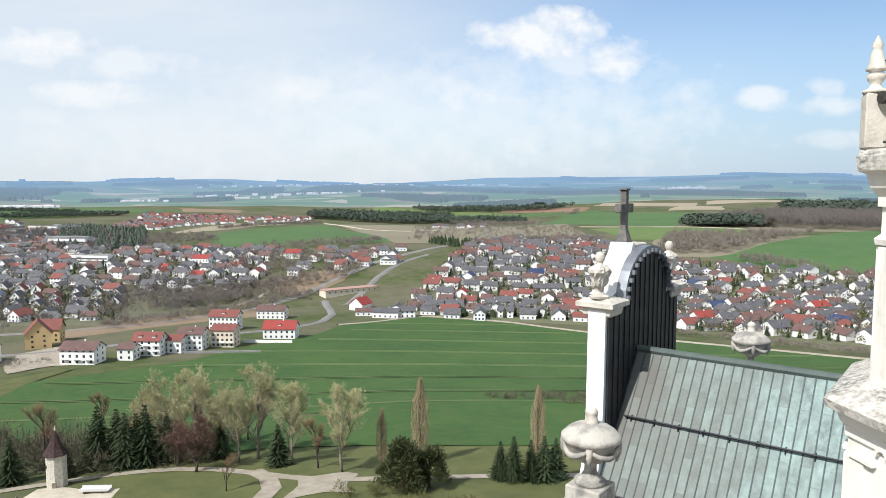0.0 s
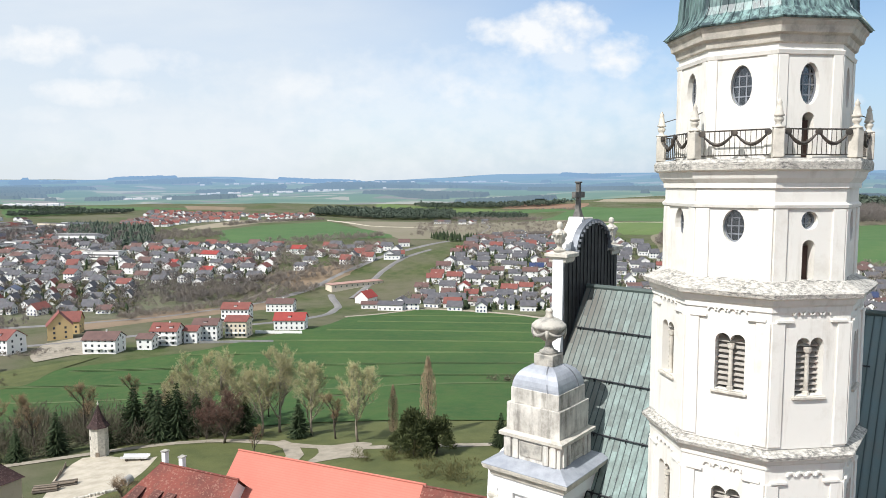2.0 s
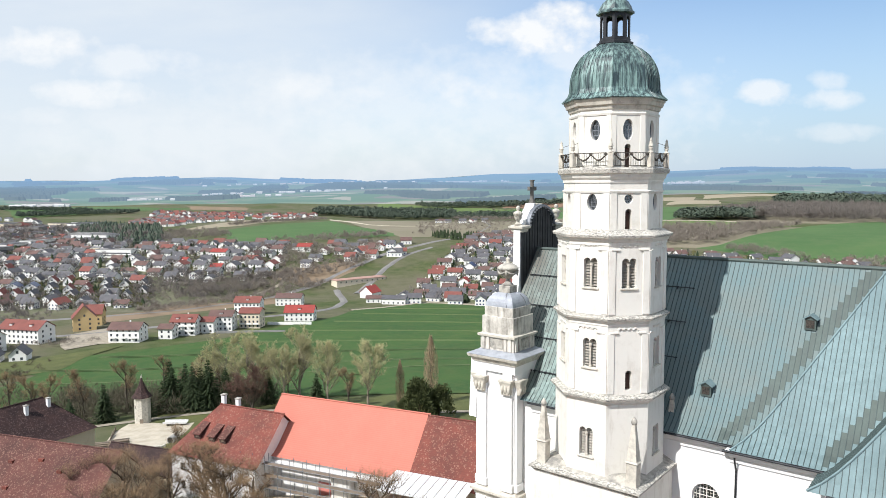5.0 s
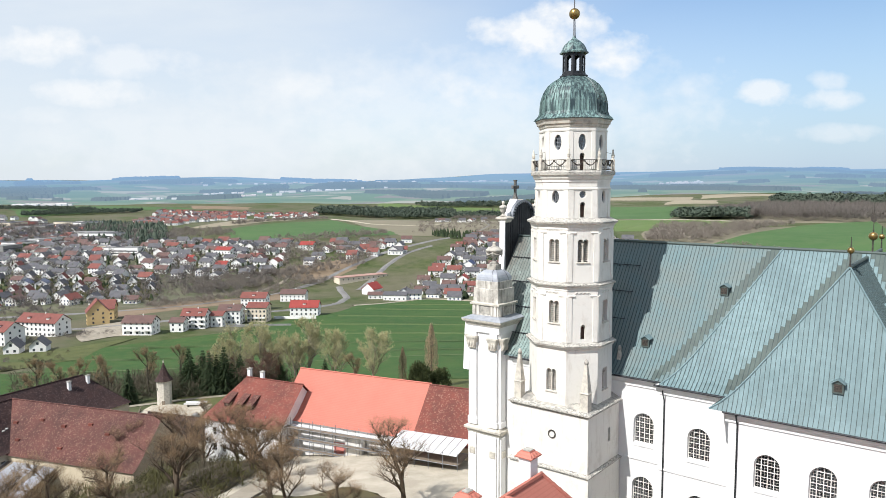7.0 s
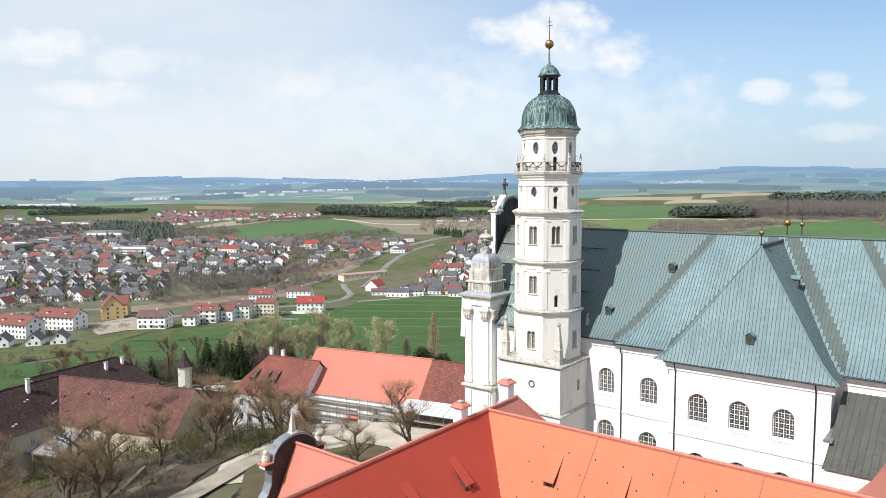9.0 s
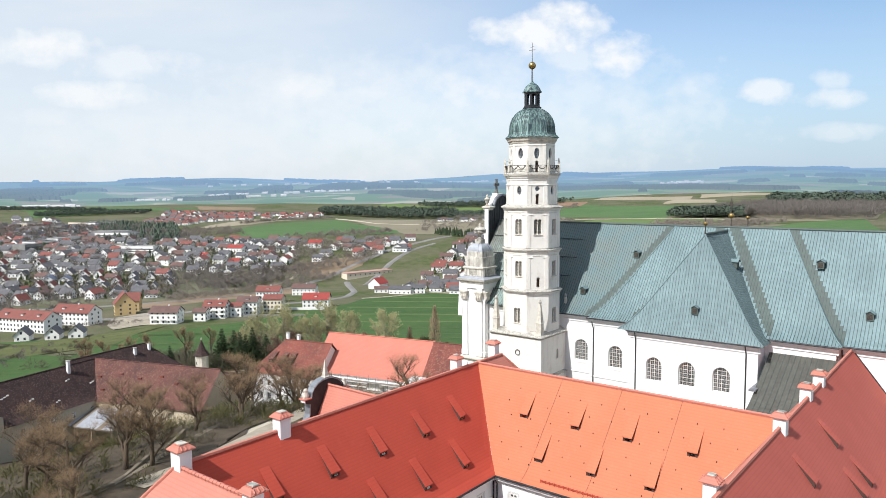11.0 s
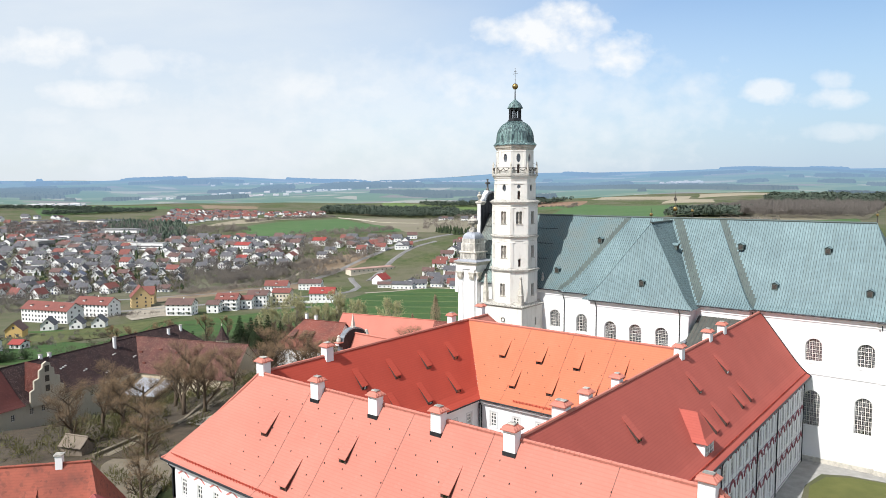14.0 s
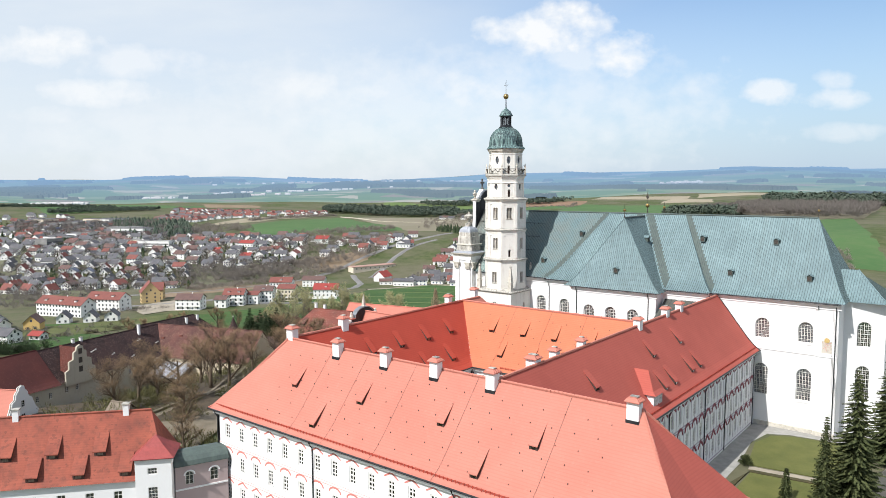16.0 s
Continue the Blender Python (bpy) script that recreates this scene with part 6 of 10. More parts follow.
for x in (21.3, 29.2, 36.6, 44.0):
    chimney(wing_s, x, YS - 0.45, CR - 0.1, 0.95, 1.1, 0.9)
chimney(wing_s, SE - 0.6, YS - 0.4, CR - 0.1, 0.85, 1.15, 0.9)
chimney(wing_s, XW + 0.2, YS + 0.3, CR, 1.2, 1.2, 1.0)
chimney(wing_w, XW, -58.2, CR, 1.1, 1.0, 1.1)
chimney(wing_w, XW - 0.6, -33.5, CR - 0.2, 1.2, 0.9, 1.0)
chimney(wing_w, XW - 0.8, NWEND - 0.5, CR - 0.2, 1.5, 1.0, 1.0)
chimney(wing_e, XE, -32.6, CR, 0.85, 1.0, 1.0)
chimney(wing_e, XE - 0.2, -22.0, CR, 0.85, 1.0, 1.0)
chimney(wing_e, XE - 0.2, -16.2, CR, 0.85, 1.0, 1.0)
chimney(wing_e, 43.6, -48.3, 21.5, 1.05, 0.9, 0.9)
chimney(wing_e, 43.5, -54.8, 21.5, 1.0, 0.95, 0.9)
chimney(wing_e, 43.5, -59.5, 21.5, 1.0, 1.4, 1.0)

# lift dormer on the east wing
ld = part("roof_house", B(-1.6, 1.6, -0.2, 3.2, -1.2, 2.45), "conv", wing_e, "white roof house with a hipped tile roof", pose(XE + HW - 1.35, -40.6, 13.0, 0, 0, 90) @ Matrix.Diagonal((0.88, 0.98, 1.02, 1)))
bm = bmesh.new()
vs = [bm.verts.new(p) for p in ((-2.0, -0.6, 2.3), (2.0, -0.6, 2.3), (1.55, -0.1, 2.75), (-1.55, -0.1, 2.75), (2.0, 4.4, 2.3), (-2.0, 4.4, 2.3), (1.55, 4.4, 2.75), (-1.55, 4.4, 2.75), (0, 1.2, 5.0), (0, 4.4, 5.0))]
for f in ((0, 1, 2, 3), (3, 2, 8), (1, 4, 6, 2), (2, 6, 9, 8), (5, 0, 3, 7), (7, 3, 8, 9), (0, 5, 4, 1)):
    bm.faces.new([vs[i] for i in f])
part("roof", bm, "clay_e", ld)
for x in (-0.8, 0.8):
    w = part("window", CW_F, None, ld, "", pose(x, -0.28, 0.25))
    part("pane", CW_P, None, w)

# west porch gable with volutes, in front of the west wing
porch = thing("west_gable_bay", "projecting bay with a curved gable and tiled roof", "bay")
GY, GX = -45.2, 2.9
part("roof", slope((GX, GY - 3.9), (1, 0), (0, 1), 3.9, 14.6, 21.35, [(0, 0), (8.6, 0), (8.6, 3.9), (0, 3.9)], [0, 4.3, 8.6]), "clay_s", porch)
part("roof", slope((GX + 8.6, GY + 3.9), (-1, 0), (0, -1), 3.9, 14.6, 21.35, [(0, 0), (8.6, 0), (8.6, 3.9), (0, 3.9)], [0, 4.3, 8.6]), "clay_s", porch)
bm = bmesh.new()
for k in range(22):
    tube(bm, [(GX + 0.1 + 0.38 * k, GY, 21.42), (GX + 0.52 + 0.38 * k, GY, 21.40)], [0.15, 0.12], 6)
part("ridge_tiles", bm, "clay_s", porch)
gp = [(GY - 4.4, -3), (GY - 4.4, 15.4), (GY - 4.2, 16.4), (GY - 3.5, 17.3), (GY - 2.8, 18.0), (GY - 2.45, 18.8), (GY - 2.4, 19.9), (GY - 3.1, 20.1), (GY - 3.1, 20.4), (GY - 2.25, 20.45)] + [(GY - 2.2 * math.cos(math.pi * k / 10), 20.5 + 1.6 * math.sin(math.pi * k / 10)) for k in range(11)]
gp += [(2 * GY - a, b) for a, b in reversed(gp[:10])]
part("gable_wall", prism(bmesh.new(), gp, "x", GX - 0.6, GX + 0.06), "conv", porch)
part("gable_back", prism(bmesh.new(), [(a * 0.98 + GY * 0.02, min(b, 16 + (b - 16) * 0.985)) for a, b in gp], "x", GX + 0.06, GX + 0.12), "dark_metal", porch, "dark sheet on the back of the gable")
for run_of in (gp[2:7], gp[9:22], gp[24:29]):
    bm = bmesh.new()
    for (ya, za), (yb, zb) in zip(run_of, run_of[1:]):
        up = Vector((0, za - zb, yb - ya)).normalized() * 0.05
        vs = [bm.verts.new(Vector((x, y, z)) + up * f) for x in (GX - 0.72, GX + 0.16) for y, z, f in ((ya, za, 0.4), (yb, zb, 0.4), (yb, zb, 1.6), (ya, za, 1.6))]
        for f in ((0, 1, 2, 3), (7, 6, 5, 4), (0, 4, 5, 1), (1, 5, 6, 2), (2, 6, 7, 3), (3, 7, 4, 0)):
            bm.faces.new([vs[i] for i in f])
    part("gable_coping", bm, "lead", porch, "grey metal coping")
part("obelisk", lathe(bmesh.new(), [(0.30, 22.0), (0.32, 22.2), (0.24, 22.3), (0.03, 24.0), (0, 24.05)], 4, GX - 0.25, GY, 45), "stone_light", porch)
for s in (-1, 1):
    part("ledge", B(GX - 0.75, GX + 0.2, GY + s * 2.75 - 0.5, GY + s * 2.75 + 0.5, 20.38, 20.52, bevel=0.03), "clay_s", porch, "small tiled ledge")
    part("finial", lathe(bmesh.new(), [(0.30, 20.5), (0.34, 20.75), (0.26, 21.0), (0.20, 21.12), (0.22, 21.3), (0.12, 21.45), (0, 21.5)], 10, GX - 0.3, GY + s * 2.7, corner=False), "stone_light", porch)


# snow hooks in rows over the tiles, conductor lines and snow fences
def snow_hooks(parent, side, lo, hi, heights, step=2.35):
    bm = bmesh.new()
    for r, z in enumerate(heights):
        q = on_slope(z)
        p = lo + (step / 2 if r % 2 else 0.3)
        while p < hi:
            x, y = {"s": (p, YS - HW + q), "n": (p, YN - HW + q), "e": (XE + HW - q, p), "w": (XW + HW - q, p)}[side]
            box(bm, x - 0.03, x + 0.03, y - 0.04, y + 0.04, z - 0.1, z + 0.09)
            p += step
    part("snow_hook_row", bm, "dark_metal", parent, "small dark snow hooks", None, False, "stuff")


HOOKS = (14.4, 15.6, 16.8, 18.0, 19.2, 20.4)
snow_hooks(wing_s, "s", 14.0, 58.0, HOOKS)
snow_hooks(wing_n, "n", 17.0, 41.0, HOOKS)


def conductor(parent, side, p, lean=0.6):
    """A thin lightning conductor laid down a slope."""
    pts = []
    for k in range(13):
        t = k / 12
        q, z = HW * t, CZ + (CR - CZ) * flare(t) + 0.05
        d = p + lean * t
        pts.append({"s": (d, YS - HW + q, z), "n": (d, YN - HW + q, z), "e": (XE + HW - q, d, z)}[side])
    part("conductor", tube(bmesh.new(), pts, 0.012, 4), "copper_dull", parent, "thin metal conductor line")


for p in (19.6, 25.5, 33.0, 41.5, 52.3):
    conductor(wing_s, "s", p)
for p in (22.0, 28.6, 34.6):
    conductor(wing_n, "n", p)
for parent, a, b, dx, dy in ((wing_s, (west + 1.0, south + 0.55), (SE + HW - 1.0, south + 0.55), 0, 1), (wing_e, (east - 0.55, YS + HW + 1), (east - 0.55, NE - 0.5), 1, 0), (wing_n, (24.0, YN - HW + 0.55), (33.0, YN - HW + 0.55), 0, 1)):
    bm = bmesh.new()
    z = CZ + (CR - CZ) * flare(0.55 / HW) + 0.24
    for h in (0.0, -0.12):
        tube(bm, [(*a, z + h), (*b, z + h)], 0.03, 4)
    n = int(math.hypot(b[0] - a[0], b[1] - a[1]) / 0.5)
    for i in range(n + 1):
        px, py = a[0] + (b[0] - a[0]) * i / n, a[1] + (b[1] - a[1]) * i / n
        box(bm, px - 0.03, px + 0.03, py - 0.03, py + 0.03, z - 0.3, z + 0.06)
    part("snow_fence", bm, "clay_w", parent, "red snow fence above the gutter", None, False, "stuff")
# painted pilaster strips between the windows of the east facade
ym = YS + HW - OV
lenE = NE - 0.05 - ym
M["mauve_line"] = plaster("mauve_wall_paint", (0.36, 0.31, 0.36), (0.50, 0.46, 0.50), 0.8)
for z in (0.35, 4.35, 4.72, 8.35, 8.72):
    part("painted_belt", B(0.1, NE - ym - 0.2, -0.035, -0.013, z, z + 0.16), "mauve_line", wing_e, "mauve painted belt", turn_z(ee, ym, 90))
for i in range(45):
    c = 0.4 + (NE - ym - 0.8) * i / 44
    for z0, z1 in ((0.8, 4.2), (4.9, 8.2), (8.9, 12.3)):
        part("painted_pilaster", B(c - 0.07, c + 0.07, -0.012, 0.0, z0, z1), "mauve_line", wing_e, "thin mauve painted pilaster", turn_z(ee, ym, 90))

# ---- farm buildings and yards round the abbey ----
HOUSE_F, HOUSE_P = grid_window(0.95, 1.5, 2, 3, bar=0.06, depth=0.07, rim=0.07)


def gabled(name, label, category, cx, cy, deg, length, wide, ground, eave, ridge, roof, wall, hip=(0, 0), cols=(), floors=(), both=False, over=0.5, group="", rear=True):
    """A house with a pitched roof along its own x; hip gives the hip's reach at either end, 0 for a gable."""
    h = thing(name, label, category, pose(cx, cy, 0, 0, 0, deg), group)
    l, w = length / 2, wide / 2
    holes = [outline(c + l, z, 0.95, 1.5) for c in cols for z in floors]
    wi, li = w - over, l - (over if hip[0] or hip[1] else 0.15)
    part("wall", wall_mesh("wall", [(l - li, ground), (l + li, ground), (l + li, eave), (l - li, eave)], holes, 0.5, wall), None, h, "", pose(-l, -wi, 0))
    part("wall", B(-li, li, wi - 0.5, wi, ground, eave), wall, h)
    for s, reach in ((-1, hip[0]), (1, hip[1])):
        if reach:
            pts = [(-wi + 0.51, ground), (wi - 0.51, ground), (wi - 0.51, eave), (-wi + 0.51, eave)]
        else:
            pts = [(-wi + 0.51, ground), (wi - 0.51, ground), (wi - 0.51, eave + 0.1), (0, ridge - 0.25), (-wi + 0.51, eave + 0.1)]
        part("end_wall", prism(bmesh.new(), pts, "x", s * li - (0.5 if s > 0 else 0), s * li + (0.5 if s < 0 else 0)), wall, h)
    for c in cols:
        for z in floors:
            win = part("window", HOUSE_F, None, h, "", pose(c, -wi + 0.12, z))
            part("pane", HOUSE_P, None, win)
    a, b = hip
    part("roof", slope((-l, -w), (1, 0), (0, 1), w, eave, ridge, [(0, 0), (length, 0), (length - b, w), (a, w)], sorted(set(even(0, length, 5.0) + [a, length - b]))), roof, h)
    part("roof", slope((l, w), (-1, 0), (0, -1), w, eave, ridge, [(0, 0), (length, 0), (length - a, w), (b, w)], sorted(set(even(0, length, 5.0) + [b, length - a]))), roof, h)
    if a:
        part("hip", slope((-l, w), (0, -1), (1, 0), a, eave, ridge, [(0, 0), (wide, 0), (w, a)], [0, w, wide]), roof, h)
    if b:
        part("hip", slope((l, -w), (0, 1), (-1, 0), b, eave, ridge, [(0, 0), (wide, 0), (w, b)], [0, w, wide]), roof, h)
    bm = bmesh.new()
    tube(bm, [(-l + a, 0, ridge + 0.03), (l - b, 0, ridge + 0.03)], 0.16, 6)
    part("ridge_tiles", bm, roof, h)
    return h


def simple_chimney(parent, x, y, z, h, w=0.7, material="conv"):
    c = part("chimney", B(x - w / 2, x + w / 2, y - w / 2, y + w / 2, z - 1.5, z + h, bevel=0.02), material, parent, "plastered chimney")
    part("chimney_cap", B(x - w / 2 - 0.1, x + w / 2 + 0.1, y - w / 2 - 0.1, y + w / 2 + 0.1, z + h, z + h + 0.15), "stone", c)


def lid_dormer(parent, x, y, z, wide, roof, k=0.86, reach=2.4):
    """A wooden shed dormer on a slope that faces -y."""
    bm = bmesh.new()
    prism(bm, [(-0.35, 0.70), (reach, reach * k + 0.08), (reach, reach * k - 0.04), (-0.35, 0.58)], "x", -wide / 2 - 0.15, wide / 2 + 0.15)
    d = part("dormer", bm, roof, parent, "shed dormer", pose(x, y, z))
    part("front", B(-wide / 2, wide / 2, 0, 0.06, -0.2, 0.7), "wood_dark", d)
    part("pane", B(-wide / 2 + 0.3, wide / 2 - 0.3, -0.03, 0, 0.1, 0.42), "wood", d)
    for s in (-1, 1):
        part("cheek", prism(bmesh.new(), [(0, -0.2), (0, 0.66), (reach * 0.96, reach * k * 0.96)], "x", s * wide / 2 - 0.03, s * wide / 2 + 0.03), "wood_dark", d)


# barn with a freshly laid roof, scaffolded, and its neighbours
barn = gabled("barn", "long barn with a fresh bright clay roof under repair", "barn", -60.2, 29.3, 14.3, 29.5, 17.0, -10, -2.6, 5.3, "clay_bright", "white")
part("upper_band", B(-14.6, 14.6, -8.9, -8.2, -3.9, -3.2), "white", barn, "white board band under the eaves")
part("barn_door", B(-1.8, 1.0, -8.1, -7.9, -8.5, -5.6), M["pink"], barn, "red barn door")
part("tarp", B(1.6, 5.2, -9.8, -8.3, -9.0, -3.3, bevel=0.2), "frame", barn, "white sheeted scaffold bay")
annex = gabled("barn", "barn end with old mottled clay tiles beside scaffold tubes", "barn", -38.4, 34.6, 14.3, 16.0, 16.8, -10, -2.6, 5.2, "clay_old", "cream")
oldhouse = gabled("farmhouse", "white farmhouse with an old mottled clay roof and three dormers", "house", -78.2, 19.4, 13.6, 19.0, 16.0, -12, -3.2, 3.7, "clay_old", "white", (5.0, 0), (-6.5, -4.2, -1.5, 1.0, 4.0), (-6.2, -9.4))
for x in (-5.2, -2.0, 0.4):
    lid_dormer(oldhouse, x, -5.2, 3.7 - 6.9 * 0.66, 1.3, "clay_brown")
simple_chimney(oldhouse, -4.0, 0.4, 3.7, 1.6)
simple_chimney(oldhouse, -0.8, 0.4, 3.7, 1.3)


def scaffold(cx, cy, deg, length, z0, z1, deep, label):
    """Scaffold of steel tubes with boards."""
    s = thing("scaffold", label, "scaffold", pose(cx, cy, 0, 0, 0, deg))
    n = max(2, int(length / 2.5))
    for i in range(n + 1):
        x = -length / 2 + length * i / n
        for y in (0, -deep):
            part("standard", tube(bmesh.new(), [(x, y, z0), (x, y, z1)], 0.05, 5), "lead", s)
    z = z0 + 2.0
    while z < z1:
        for y in (0, -deep):
            part("ledger", tube(bmesh.new(), [(-length / 2, y, z), (length / 2, y, z)], 0.045, 5), "lead", s)
        part("deck", B(-length / 2, length / 2, -deep + 0.05, -0.05, z - 0.08, z - 0.02), "wood", s)
        z += 2.0
    return s


scaffold(-58.0, 19.6, 14.3, 30, -9, -1.5, 1.1, "steel scaffold along the eaves of the barn")
cage = scaffold(-38.5, 24.6, 14.3, 13.0, -9, -1.0, 5.5, "scaffold cage with pale netting beside the church")
for i in range(9):
    part("roof_sheet", B(-6.5 + i * 1.45, -5.15 + i * 1.45, -5.9, 0.4, -0.75, -0.70), M["grey_paint"], cage, "pale translucent sheet", pose(0, 0, 0, 6))

# brown farmyard range in an L
range_e = gabled("farm_range", "long farm range with a mottled brown tile roof", "barn", -106.5, -3.4, 20.2, 38.5, 17.5, -20, -9.8, -1.8, "clay_brown", "cream")
for k, (x, z) in enumerate(((-14, 0.62), (-8, 0.72), (-2, 0.66), (4, 0.74), (9, 0.62), (-11, 0.34), (0, 0.3))):
    y = -8.75 + 8.75 * z
    part("pale_tiles", B(x - 0.5, x + 0.5, y - 0.45, y + 0.45, -9.8 + 8 * flare(z) - 0.35, -9.8 + 8 * flare(z) + 0.12), "clay_old", range_e, "patch of paler tiles", None)
range_s = gabled("farm_range", "long two-storey farm range with a dark tile roof", "barn", -119.7, -29.5, 102.9, 41.0, 18.5, -24, -9.5, -1.8, "clay_dark", "old_wall", (0, 0), (-18.5, -15.5, -5.5, -2.0, 1.6, 7.0, 12.0), (-12.4,))
gabled("farm_range", "farm range with a dark maroon tile roof and small windows", "barn", -110.4, -69.9, 102.9, 42.0, 19.4, -26, -9.7, -1.5, "clay_maroon", "old_wall", (0, 0), [-18 + 3.6 * i for i in range(11)], (-12.6,))
simple_chimney(range_s, 11.4, -1.5, -2.6, 2.3, 0.7)
simple_chimney(range_s, -9.5, 0.2, -1.8, 1.0)
simple_chimney(range_s, -7.0, 0.2, -1.8, 1.0)
for i in range(14):
    x, q = -12 + (i * 5.3) % 31, 2.2 + (i * 3.7) % 5.5
    part("pale_tile", B(x, x + 0.5, -9.25 + q, -9.25 + q + 0.35, -9.5 + 7.7 * flare(q / 9.25) + 0.02, -9.5 + 7.7 * flare(q / 9.25) + 0.24), "frame", range_s)
# baroque cross gable on the dark range
xg = -14.6
gz = [(-4.4, -10.6), (-4.4, -6.9), (-3.4, -6.4), (-3.3, -4.4), (-2.0, -4.0), (-1.9, -2.2), (-1.1, -1.8), (-0.9, -0.8), (0, -0.3)]
gz += [(-a, b) for a, b in reversed(gz[:-1])]
zg = part("cross_gable", prism(bmesh.new(), [(xg + a, b) for a, b in gz], "y", -9.4, -8.8), "old_wall", range_s, "weathered curved gable with loading hatches")
for z in (-7.6, -5.2, -2.8):
    part("hatch", B(xg - 0.55, xg + 0.55, -9.45, -9.41, z, z + 1.5), "iron", zg, "dark loading hatch")
for s in (-1, 1):
    bm = bmesh.new()
    vs = [bm.verts.new(p) for p in ((xg + s * 4.2, -8.9, -7.2), (xg, -8.9, -1.2), (xg, -1.2, -1.2), (xg + s * 4.2, -7.0, -6.6))]
    bm.faces.new(vs)
    bmesh.ops.solidify(bm, geom=bm.faces[:], thickness=0.12)
    part("cross_roof", bm, "clay_old", zg)
back_barn = gabled("farm_house", "farm building with a dark hipped roof and two small chimneys", "barn", -134.7, 1.7, 99.7, 30, 18.0, -26, -10.2, -3.0, "clay_dark", "cream", (0, 6.5))
simple_chimney(back_barn, 3.5, -2.2, -4.6, 1.4)
simple_chimney(back_barn, 8.6, -1.8, -4.4, 1.4)
gabled("shed", "low shed with a dark tile roof", "shed", -98, 14.0, 20, 20, 9, -16, -9.8, -6.6, "clay_dark", "cream")
gate_house = gabled("gate_house", "house with a salmon tile roof and a white curved gable", "house", -93.5, -70.5, 28, 22, 8.6, -24, -9.0, -3.0, "clay_s", "white")
vg = [(-4.4, -20), (-4.4, -9.0), (-4.7, -8.4), (-3.9, -7.6), (-3.2, -6.2), (-2.9, -5.2), (-1.9, -4.6), (-1.7, -3.6), (-0.9, -2.8), (-0.8, -2.2), (0, -1.9)]
vg += [(-a, b) for a, b in reversed(vg[:-1])]
vo = part("curved_gable", prism(bmesh.new(), vg, "x", 10.9, 11.5), "white", gate_house, "white curved gable with a grey edge")
part("gable_edge", tube(bmesh.new(), [(11.2, a, b) for a, b in vg[1:-1]], 0.16, 6), "stone", vo)
for zz in (-6.6, -9.6):
    wv = part("window", HOUSE_F, None, vo, "", pose(11.64, 0, zz, 0, 0, 90))
    part("pane", HOUSE_P, None, wv)
# pale lean-to roof in the angle of the L
lean = thing("lean_to", "lean-to with a pale corrugated metal roof", "shed", pose(-106.5, -3.4, 0, 0, 0, 20.2))
for i in range(12):
    x = -17.0 + i * 1.5
    part("roof_sheet", prism(bmesh.new(), [(-16.2, -13.55), (-8.3, -11.15), (-8.3, -11.09), (-16.2, -13.49)], "x", x, x + 1.46), M["lead_light"] if i not in (4, 9) else M["wood"], lean, "" if i not in (4, 9) else "bare board strip of the roof")
part("front_beam", B(-17.0, 1.0, -16.1, -15.9, -13.85, -13.6), "wood", lean)
for x in (-16.8, -9.8, -5.0, 0.8):
    part("post", B(x - 0.12, x + 0.12, -16.1, -15.86, -22, -13.85), "wood", lean)

# lower house south-west of the convent, its stair tower and the bridge to the south wing
lower = gabled("prelature_house", "house with a weathered red clay roof and shed dormers", "house", -8.2, -90.1, 49, 30, 10.4, -4, 6.2, 13.4, "clay_mot", "conv", (0, 2.6), [-10 + 3.2 * i for i in range(7)], (3.4, -0.4))
for x, t in ((-9.1, 0.42), (-3.7, 0.42), (1.5, 0.42), (6.9, 0.42), (-5.7, 0.12), (-0.4, 0.12), (4.8, 0.12), (10.1, 0.12)):
    lid_dormer(lower, x, -5.2 + 5.2 * t, 6.2 + 7.2 * flare(t), 1.25, "clay_mot", 1.5, 1.6)
simple_chimney(lower, -3.4, 0.0, 13.4, 0.9)
simple_chimney(lower, 9.4, 0.0, 13.4, 0.9)
stair = thing("stair_tower", "white stair tower with a red pyramid roof", "tower", pose(3.0, -82.0, 0, 0, 0, 49))
part("wall", wall_mesh("wall", [(-2.1, -3), (2.1, -3), (2.1, 8.9), (-2.1, 8.9)], [outline(-0.1, 6.9, 1.1, 0.8), outline(-0.1, 3.6, 1.1, 1.7)], 0.4, "conv"), None, stair, "", pose(0, -2.1, 0))
part("wall", B(-2.1, 2.1, -1.69, 2.1, -3, 8.9), "conv", stair)
part("roof", lathe(bmesh.new(), [(2.45, 8.85), (2.5, 8.95), (1.2, 10.0), (0.0, 11.2)], 4, 0, 0, 45), "red_sheet", stair, "red sheet-metal pyramid roof")
for z, hgt in ((6.9, 0.8), (3.6, 1.7)):
    f, p = grid_window(1.1, hgt, 3, 2 if hgt < 1 else 4, rim=0.07)
    w = part("window", f, None, stair, "", pose(-0.1, -2.0, z))
    part("pane", p, None, w)
bridge = thing("link_building", "narrow mauve link building with a grey-green barrel roof", "building", pose(4.6, -77.2, 0, 0, 0, 68))
part("wall", wall_mesh("wall", [(-3.2, -3), (3.2, -3), (3.2, 7.2), (-3.2, 7.2)], [outline(-1.5, 4.6, 1.0, 1.7, True), outline(1.5, 4.6, 1.0, 1.7, True)], 0.4, plaster("mauve_plaster", (0.42, 0.33, 0.32), (0.34, 0.27, 0.26), 0.5)), None, bridge, "", pose(0, -1.9, 0))
part("back_wall", B(-3.2, 3.2, -1.4, 1.9, -3, 7.1), "conv", bridge)
bm = bmesh.new()
prism(bm, [(-2.2, 7.1)] + [(-2.2 * math.cos(math.pi * k / 8), 7.2 + 1.3 * math.sin(math.pi * k / 8)) for k in range(9)] + [(2.2, 7.1)], "x", -3.3, 3.3)
